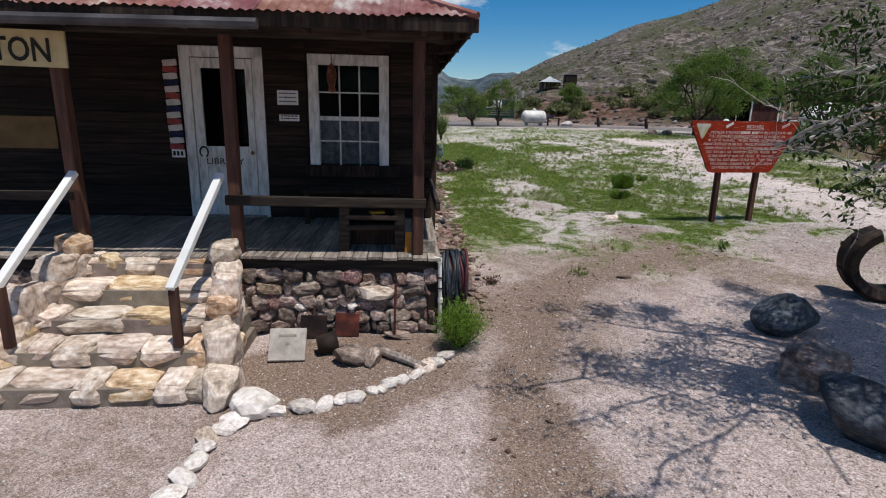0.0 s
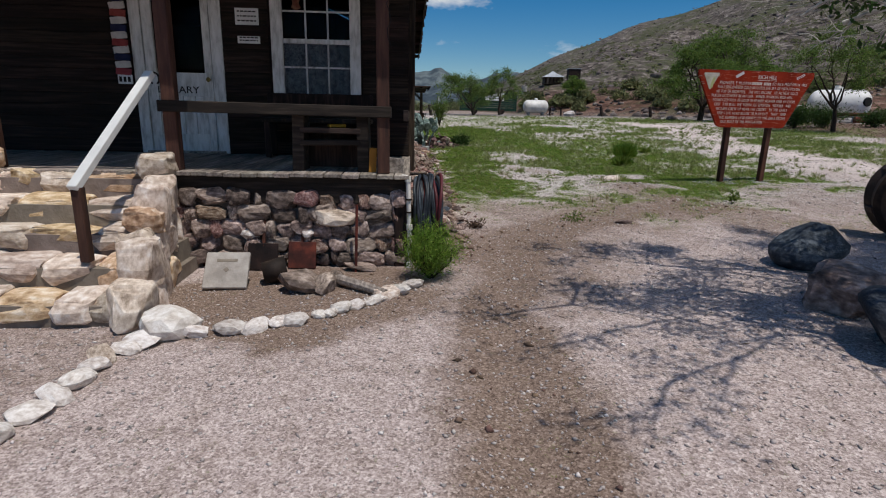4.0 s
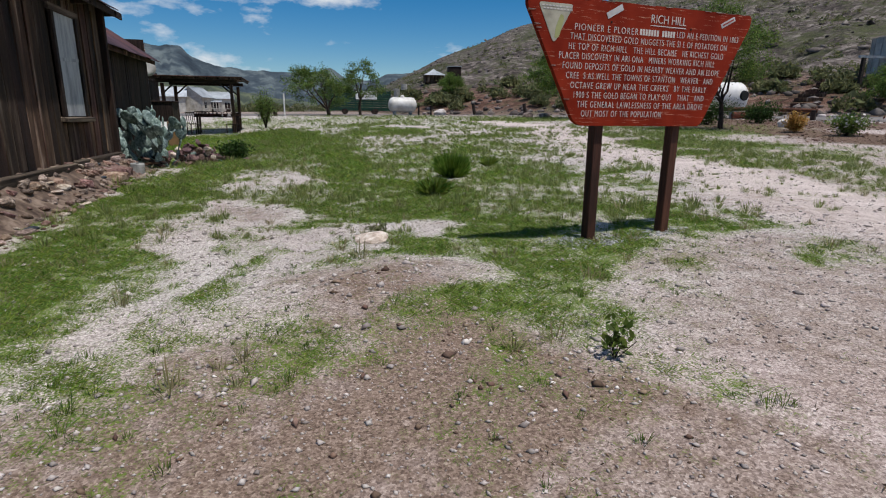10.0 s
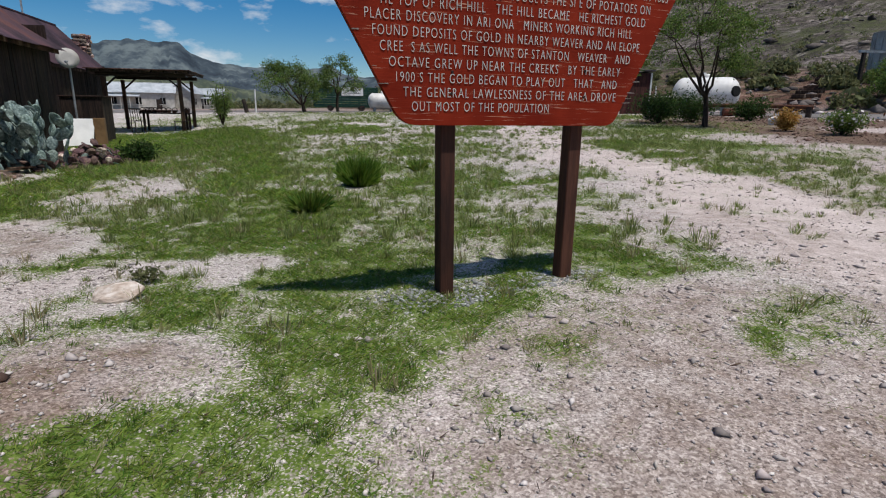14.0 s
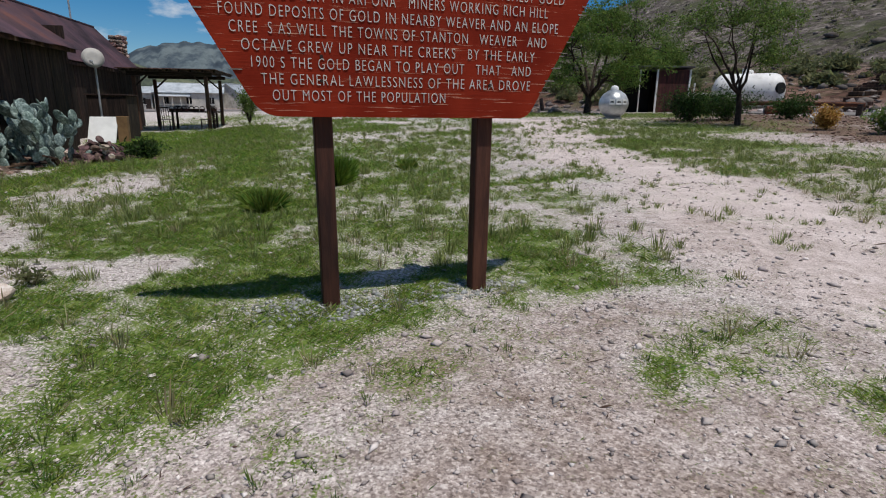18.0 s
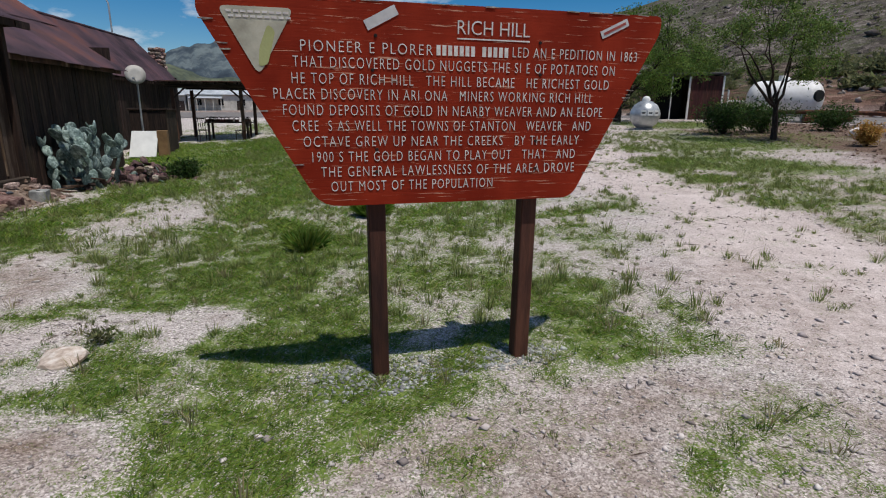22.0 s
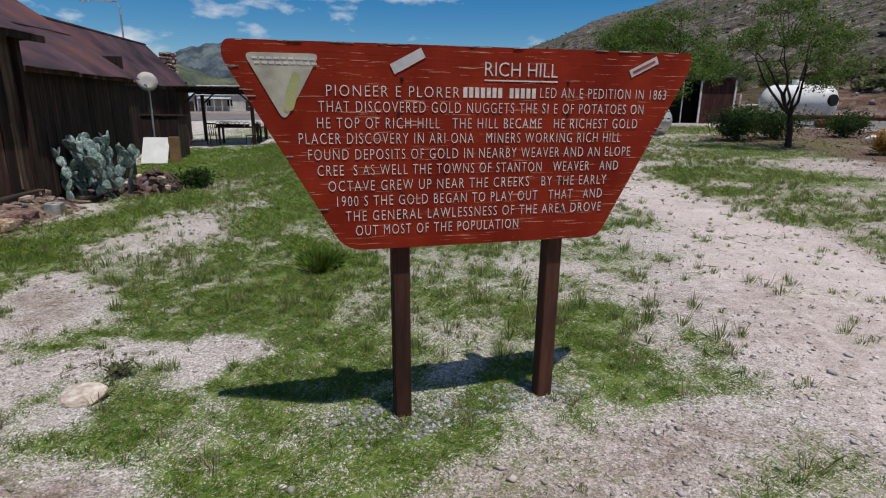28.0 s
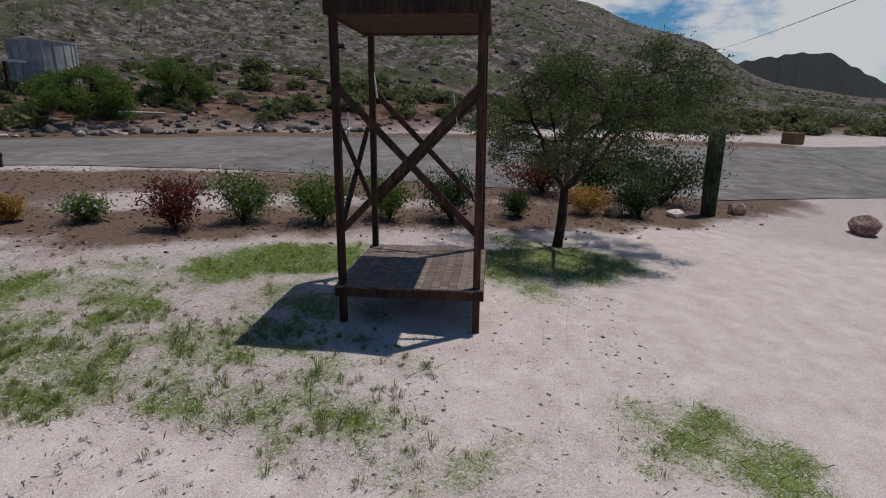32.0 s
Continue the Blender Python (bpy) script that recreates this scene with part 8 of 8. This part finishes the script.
for i, (x, y, r, h, lf, lab, fl) in enumerate(OL):
    r, h = r * 1.25, h * 1.2
    shrub(x, y, r, h, lab, lf, int(1400 + 1900 * r), 0.085 + 0.03 * r, 20 + i, "bush", "bushes along the yard", 16, 0.3, fl)

# saguaro and rocks at the yard's end
sg = thing("saguaro", pose(23.6, 4.48, gz(23.6, 4.48)), "single ribbed green saguaro column", "cactus")
vs, fs = [], []
NR, NZ = 28, 15
for k in range(NZ):
    t = k / (NZ - 1)
    h = (t / 0.6) * 0.9 if t < 0.6 else 0.9 + 0.1 * math.sin((t - 0.6) / 0.4 * math.pi / 2)
    rad = 0.21 * (0.9 + 0.1 * math.sin(t * 3)) if t < 0.6 else 0.205 * max(0.05, math.cos((t - 0.6) / 0.4 * math.pi / 2)) ** 0.7
    for j in range(NR):
        q = rad * (1 + 0.13 * (1 if j % 2 else -1))
        vs.append((q * math.cos(2 * math.pi * j / NR) + 0.1 * t, q * math.sin(2 * math.pi * j / NR), 2.7 * h))
fs = [(k * NR + j, k * NR + (j + 1) % NR, (k + 1) * NR + (j + 1) % NR, (k + 1) * NR + j) for k in range(NZ - 1) for j in range(NR)]
fs.append(tuple((NZ - 1) * NR + j for j in range(NR)))
B().add(vs, fs).done("column", M["saguaro"], sg)
for x, y, s3, lab, st_ in ((24.1, 3.4, (0.42, 0.3, 0.26), "dark rock beside the saguaro", S_BROWN), (23.3, 5.6, (0.34, 0.26, 0.17), "pale rock beside the saguaro", S_WHITE), (21.95, 0.9, (0.5, 0.4, 0.36), "brown boulder at the road's edge", S_BROWN), (21.7, 0.1, (0.4, 0.3, 0.25), "pale rock at the road's edge", S_FOUND), (21.2, -0.6, (0.4, 0.3, 0.25), "dark rock at the road's edge", S_BROWN),
                          (23.0, 7.5, (0.4, 0.3, 0.25), "reddish rock among the bushes", S_BROWN), (19.45, 24.5, (0.33, 0.24, 0.24), "white rock before the mesquite", S_WHITE), (17.6, 29.0, (0.4, 0.3, 0.25), "brown rock by the shed", S_FOUND), (3.68, 11.68, (0.23, 0.13, 0.06), "flat pale stone in the grass", S_PALE), (2.65, 7.57, (0.12, 0.07, 0.04), "flat grey stone on the drive", S_FOUND),
                          (11.0, 50.5, (0.6, 0.4, 0.35), "pale boulder by the road", S_WHITE), (13.5, 36.2, (0.4, 0.3, 0.25), "pale rock under the mesquite", S_FOUND), (14.6, 36.5, (0.5, 0.3, 0.25), "pale rock under the mesquite", S_FOUND)):
    rk = thing("rock", pose(x, y, gz(x, y)), lab, "rock", "rocks about the yard")
    share("rock", R.choice(st_), trs(0, 0, s3[2] * 0.5, R.uniform(-8, 8), R.uniform(-8, 8), R.uniform(0, 180), s3), rk)


# ---- what nobody could count: grass, weeds, gravel, scrub and boulders ----
def stuff(ob, label, category):
    return tagged(ob, label, category, kind="stuff")


def blades(n_try, box, hmin, hmax, width, power, seed, name, material, label, keep_fn=None):
    rs = np.random.RandomState(seed)
    x, y = rs.uniform(box[0], box[1], n_try), rs.uniform(box[2], box[3], n_try)
    gsh = zones(x, y)[0]
    clump = fbm(x * 9.0, y * 9.0, 3)
    ok = rs.rand(n_try) < (np.clip(gsh, 0, 1) ** power) * np.clip((clump - 0.62 + 0.34 * gsh) * 6, 0.02, 1)
    if keep_fn is not None:
        ok &= keep_fn(x, y)
    x, y, gsh = x[ok], y[ok], gsh[ok]
    n = len(x)
    z = ground_z(x, y) - 0.004
    h = rs.uniform(hmin, hmax, n) * (0.55 + 0.6 * gsh)
    a, ln = rs.uniform(0, 6.28, n), rs.uniform(0.5, 1.7, n)
    ux, uy = np.cos(a), np.sin(a)
    w = width * rs.uniform(0.7, 1.3, n)
    base = np.stack([x, y, z], 1)
    side = np.stack([-uy, ux, np.zeros(n)], 1) * w[:, None]
    lean_ = np.stack([ux * ln * h, uy * ln * h, h], 1)
    v = np.stack([base - side, base + side, base + lean_ * 0.55 + side * 0.7, base + lean_ * np.array([1.25, 1.25, 0.95])], 1).reshape(-1, 3)
    k = np.arange(n)[:, None] * 4
    return stuff(bulk(name, v, k + np.array([[0, 1, 2, 3]]), material), label, "grass")


def clear_house(x, y):
    u = (x + 0.04) * 0.9976 + (y - 5.6) * 0.0698
    return (u > np.where(y < 23.4, 0.25, -2.8)) | (y > 35.5)


blades(900000, (-0.5, 8.5, 7.5, 16.0), 0.010, 0.038, 0.0014, 1.3, 1, "grass", M["grass"], "short green grass in patches on the gravel", clear_house)
blades(330000, (-5.0, 12, 15.0, 32.0), 0.03, 0.085, 0.004, 1.2, 2, "grass", M["grass"], "green grass and weeds over the yard", clear_house)
blades(150000, (8, 22, 6.0, 30.0), 0.03, 0.09, 0.004, 1.3, 3, "grass", M["grass_olive"], "green grass about the yard's edge")
blades(60000, (-8, 24, 29.0, 46.0), 0.05, 0.16, 0.010, 1.2, 4, "grass", M["grass_olive"], "green grass near the road", clear_house)
blades(150000, (0, 12, 6, 26), 0.015, 0.045, 0.0016, 0.6, 5, "dry_grass", M["grass_dry"], "thin dry grass among the green", clear_house)


def weeds(n_try, box, seed, hmin, hmax, per, material, name, label, thr=0.12):
    rs = np.random.RandomState(seed)
    x, y = rs.uniform(box[0], box[1], n_try), rs.uniform(box[2], box[3], n_try)
    gsh, di, mu = zones(x, y)
    ok = (rs.rand(n_try) < np.clip((gsh - thr) * 2.2, 0.0, 1)) & clear_house(x, y)
    x, y = x[ok], y[ok]
    n = len(x)
    z = ground_z(x, y)
    h = hmin + (hmax - hmin) * rs.rand(n) ** 2.2
    X, Y, Zb, H = (np.repeat(q, per) for q in (x, y, z, h))
    m = n * per
    t = rs.uniform(0.15, 1, m)
    a = rs.uniform(0, 6.28, m)
    rad = (0.02 + H * 0.28) * rs.uniform(0.1, 1, m)
    p = np.stack([X + rad * np.cos(a), Y + rad * np.sin(a), Zb], 1)
    lean_ = rs.uniform(0.08, 1.0, m)
    d = np.stack([np.cos(a) * lean_, np.sin(a) * lean_, np.ones(m)], 1)
    d /= np.linalg.norm(d, axis=1, keepdims=True)
    s = np.stack([-np.sin(a), np.cos(a), np.zeros(m)], 1) * (0.002 + 0.022 * H * rs.uniform(0.5, 1.2, m))[:, None]
    ln = (H * rs.uniform(0.35, 1.1, m) * (0.4 + 0.6 * t))[:, None]
    v = np.stack([p - s * 0.4, p + s * 0.4, p + d * ln * 0.6 + s, p + d * ln], 1).reshape(-1, 3)
    return stuff(bulk(name, v, np.arange(len(v)).reshape(-1, 4), material), label, "weeds")


weeds(2700, (-0.5, 14, 13, 34), 11, 0.05, 0.26, 44, M["tuft"], "weeds", "upright grey-green desert weeds dotted over the yard")
weeds(2000, (9, 21, 12, 33), 12, 0.04, 0.18, 36, M["tuft"], "weeds", "grey-green weeds near the path")
weeds(3600, (0.5, 14, 12.0, 28), 15, 0.04, 0.20, 44, M["tuft"], "weeds", "small grey-green tufts dotted over the gravel", -0.035)
weeds(700, (0, 12, 9, 26), 13, 0.08, 0.2, 26, M["grass_dry"], "weeds", "dry straw-coloured weeds", 0.1)
weeds(1500, (1, 8.5, 7.5, 14), 14, 0.025, 0.085, 22, M["leaf_bright"], "weeds", "low fresh green weeds", 0.12)


def litter(n_try, box, seed, label, k=1.0):
    """Flecks of dead leaf and twig lying on the ground."""
    rs = np.random.RandomState(seed)
    x, y = rs.uniform(box[0], box[1], n_try), rs.uniform(box[2], box[3], n_try)
    ok = (rs.rand(n_try) < np.clip((fbm(x / 1.1, y / 1.1, 4) - 0.40) * 4, 0.04, 1)) & clear_house(x, y)
    x, y = x[ok], y[ok]
    n = len(x)
    z = ground_z(x, y) + 0.006
    a, ln = rs.uniform(0, 6.28, n), k * rs.uniform(0.01, 0.05, n) * (1 + 1.5 * (rs.rand(n) < 0.12))
    w = k * rs.uniform(0.002, 0.008, n)
    d = np.stack([np.cos(a) * ln, np.sin(a) * ln, rs.uniform(0.0, 0.012, n)], 1)
    s = np.stack([-np.sin(a) * w, np.cos(a) * w, rs.uniform(-0.002, 0.004, n)], 1)
    c = np.stack([x, y, z], 1)
    v = np.stack([c - d, c + s, c + d, c - s], 1).reshape(-1, 3)
    return stuff(bulk("leaf_litter", v, np.arange(len(v)).reshape(-1, 4), M["litter"]), label, "litter")


litter(26000, (0, 17, 12, 33), 51, "dark flecks of dead leaf and twig on the gravel")
litter(9000, (-3, 9, 1.5, 13), 52, "dark flecks of dead leaf and twig on the drive", 0.42)


def scatter_stones(n_try, box, smin, smax, seed, material, name, label, where, base=ICO1, sink=0.25):
    rs = np.random.RandomState(seed)
    x, y = rs.uniform(box[0], box[1], n_try), rs.uniform(box[2], box[3], n_try)
    ok = rs.rand(n_try) < where(x, y)
    x, y = x[ok], y[ok]
    n = len(x)
    s = smin * (smax / smin) ** (rs.rand(n) ** 2.2)
    z = ground_z(x, y) + s * sink
    bv, bf = base
    vv = bv[None] * (1 + np.clip(rs.normal(0, 0.32, (n, len(bv), 1)), -0.6, 0.6))
    ax = np.stack([s * rs.uniform(0.8, 1.4, n), s * rs.uniform(0.7, 1.1, n), s * rs.uniform(0.45, 0.8, n)], 1)
    vv = vv * ax[:, None]
    a = rs.uniform(0, 6.28, n)
    c, q = np.cos(a)[:, None], np.sin(a)[:, None]
    vv = np.stack([vv[..., 0] * c - vv[..., 1] * q + x[:, None], vv[..., 0] * q + vv[..., 1] * c + y[:, None], vv[..., 2] + z[:, None]], -1)
    f = (np.arange(n)[:, None, None] * len(bv) + bf[None]).reshape(-1, 3)
    return stuff(bulk(name, vv.reshape(-1, 3), f, material), label, "stones")


def in_yard(x, y):
    zz = zones(x, y)
    return np.where(clear_house(x, y) | (y < 5.2), 0.32 + 0.3 * np.maximum(zz[1], zz[2]), 0.0) * (1 - 0.9 * zz[0])


scatter_stones(120000, (-3.5, 9, 1.0, 13), 0.005, 0.016, 21, M["pebble"], "gravel", "loose pale and brown gravel on the drive", in_yard, OCTA)
scatter_stones(9000, (-0.5, 5.5, 1.0, 11), 0.007, 0.032, 26, M["stone_loose"], "clods", "brown clods and stones along the dirt track", lambda x, y: np.clip(zones(x, y)[1] - 0.42, 0, 1) * 0.8, OCTA)
scatter_stones(40000, (0, 17, 9, 26), 0.007, 0.03, 22, M["pebble"], "gravel", "loose gravel over the yard", in_yard, OCTA)
scatter_stones(9000, (16, 26, 2, 32), 0.015, 0.06, 23, M["stone_loose"], "mulch_rock", "dark reddish gravel under the bushes", lambda x, y: zones(x, y)[2] * 0.8)
scatter_stones(5200, (5.2, 7.6, 10.9, 12.3), 0.007, 0.020, 24, M["pebble_grey"], "crushed_stone", "grey crushed stone round the sign's posts",
               lambda x, y: np.clip(blob(x, y, 5.68, 11.36, 0.34, 0.22, 0) + blob(x, y, 6.62, 11.62, 0.30, 0.18, 0) + 0.7 * blob(x, y, 6.1, 11.45, 0.5, 0.16, 13), 0, 1))
scatter_stones(2600, (0.2, 1.3, 6, 17), 0.012, 0.05, 25, M["stone_loose"], "rubble", "small rubble fallen from the wall's foot", lambda x, y: np.clip(1.2 - (x - 0.1 + 0.07 * (y - 7)) * 1.6, 0, 1))


def on_slope(x, y, lo=-4, hi=400):
    dx, dy = x - 6, y - 11
    r, az = np.hypot(dx, dy), np.degrees(np.arctan2(dx, dy))
    r0 = np.interp(az, AZ, R0)
    return (r > r0 + lo) & (r < r0 + hi) & (az > -4) & (az < 128)


scatter_stones(9000, (5, 75, -45, 75), 0.1, 0.55, 31, M["boulders"], "bank_rock", "rocks along the bank beyond the road", lambda x, y: np.where(on_slope(x, y, -3, 3), 0.9, np.where(on_slope(x, y, 3, 25), 0.35, 0)), ICO1)
scatter_stones(700, (30, 60, -20, 50), 0.2, 0.6, 33, M["pebble"], "roadside_rock", "pale rocks in a low wall along the road", lambda x, y: np.where(on_slope(x, y, -3.2, -1.6), 0.95, 0))
scatter_stones(14000, (0, 430, -180, 430), 0.25, 1.0, 32, M["boulders"], "hill_boulders", "grey-brown boulders over the hillside", lambda x, y: np.where(on_slope(x, y, 15, 380), 0.25 + 0.75 * (fbm(x / 30, y / 30, 4) > 0.5), 0), ICO1)


def scrub(n_try, box, smin, smax, seed, where, per, material, name, label):
    rs = np.random.RandomState(seed)
    x, y = rs.uniform(box[0], box[1], n_try), rs.uniform(box[2], box[3], n_try)
    ok = rs.rand(n_try) < where(x, y)
    x, y = x[ok], y[ok]
    n = len(x)
    s = rs.uniform(smin, smax, n)
    z = ground_z(x, y)
    m = n * per
    X, Y, Z0, S_ = (np.repeat(q, per) for q in (x, y, z, s))
    p = rs.normal(size=(m, 3))
    p /= np.linalg.norm(p, axis=1, keepdims=True)
    p *= rs.uniform(0.5, 1.0, (m, 1))
    c = np.stack([X + p[:, 0] * S_, Y + p[:, 1] * S_, Z0 + np.abs(p[:, 2]) * S_ * 0.85 + S_ * 0.12], 1)
    d, e = rs.normal(size=(m, 3)), rs.normal(size=(m, 3))
    ln = (S_ * rs.uniform(0.06, 0.15, m))[:, None]
    v = np.stack([c - d * ln, c + e * ln, c + d * ln * 0.9 - e * ln * 0.5], 1).reshape(-1, 3)
    return stuff(bulk(name, v, np.arange(len(v)).reshape(-1, 3), material), label, "shrubs")


scrub(900, (0, 80, -50, 80), 0.5, 1.5, 41, lambda x, y: np.where(on_slope(x, y, 1, 30), 0.75, 0), 260, M["scrub"], "scrub", "grey-green desert scrub on the bank")
scrub(260, (0, 80, -50, 90), 0.9, 1.9, 42, lambda x, y: np.where(on_slope(x, y, 3, 32), 0.6, 0), 480, M["scrub"], "scrub", "green palo verde and mesquite scrub on the bank")
scrub(9000, (0, 300, -150, 320), 0.5, 1.5, 43, lambda x, y: np.where(on_slope(x, y, 25, 230), 0.35 + 0.6 * (fbm(x / 22, y / 22, 3) > 0.5), 0), 45, M["scrub"], "scrub", "scattered scrub over the hillside")
scrub(500, (-120, 20, 90, 240), 1.2, 3.0, 44, lambda x, y: np.where((y > 150) | (x < -52), 0.8, 0.0), 80, M["scrub"], "scrub", "grey-green scrub beyond the houses")
scrub(900, (30, 95, -50, 14), 0.7, 1.9, 45, lambda x, y: np.where(on_slope(x, y, -3, 14) & (np.arctan2(x - 6, y - 11) > 1.62), 0.9, 0), 260, M["scrub"], "scrub", "dense olive scrub beyond the road's bend")
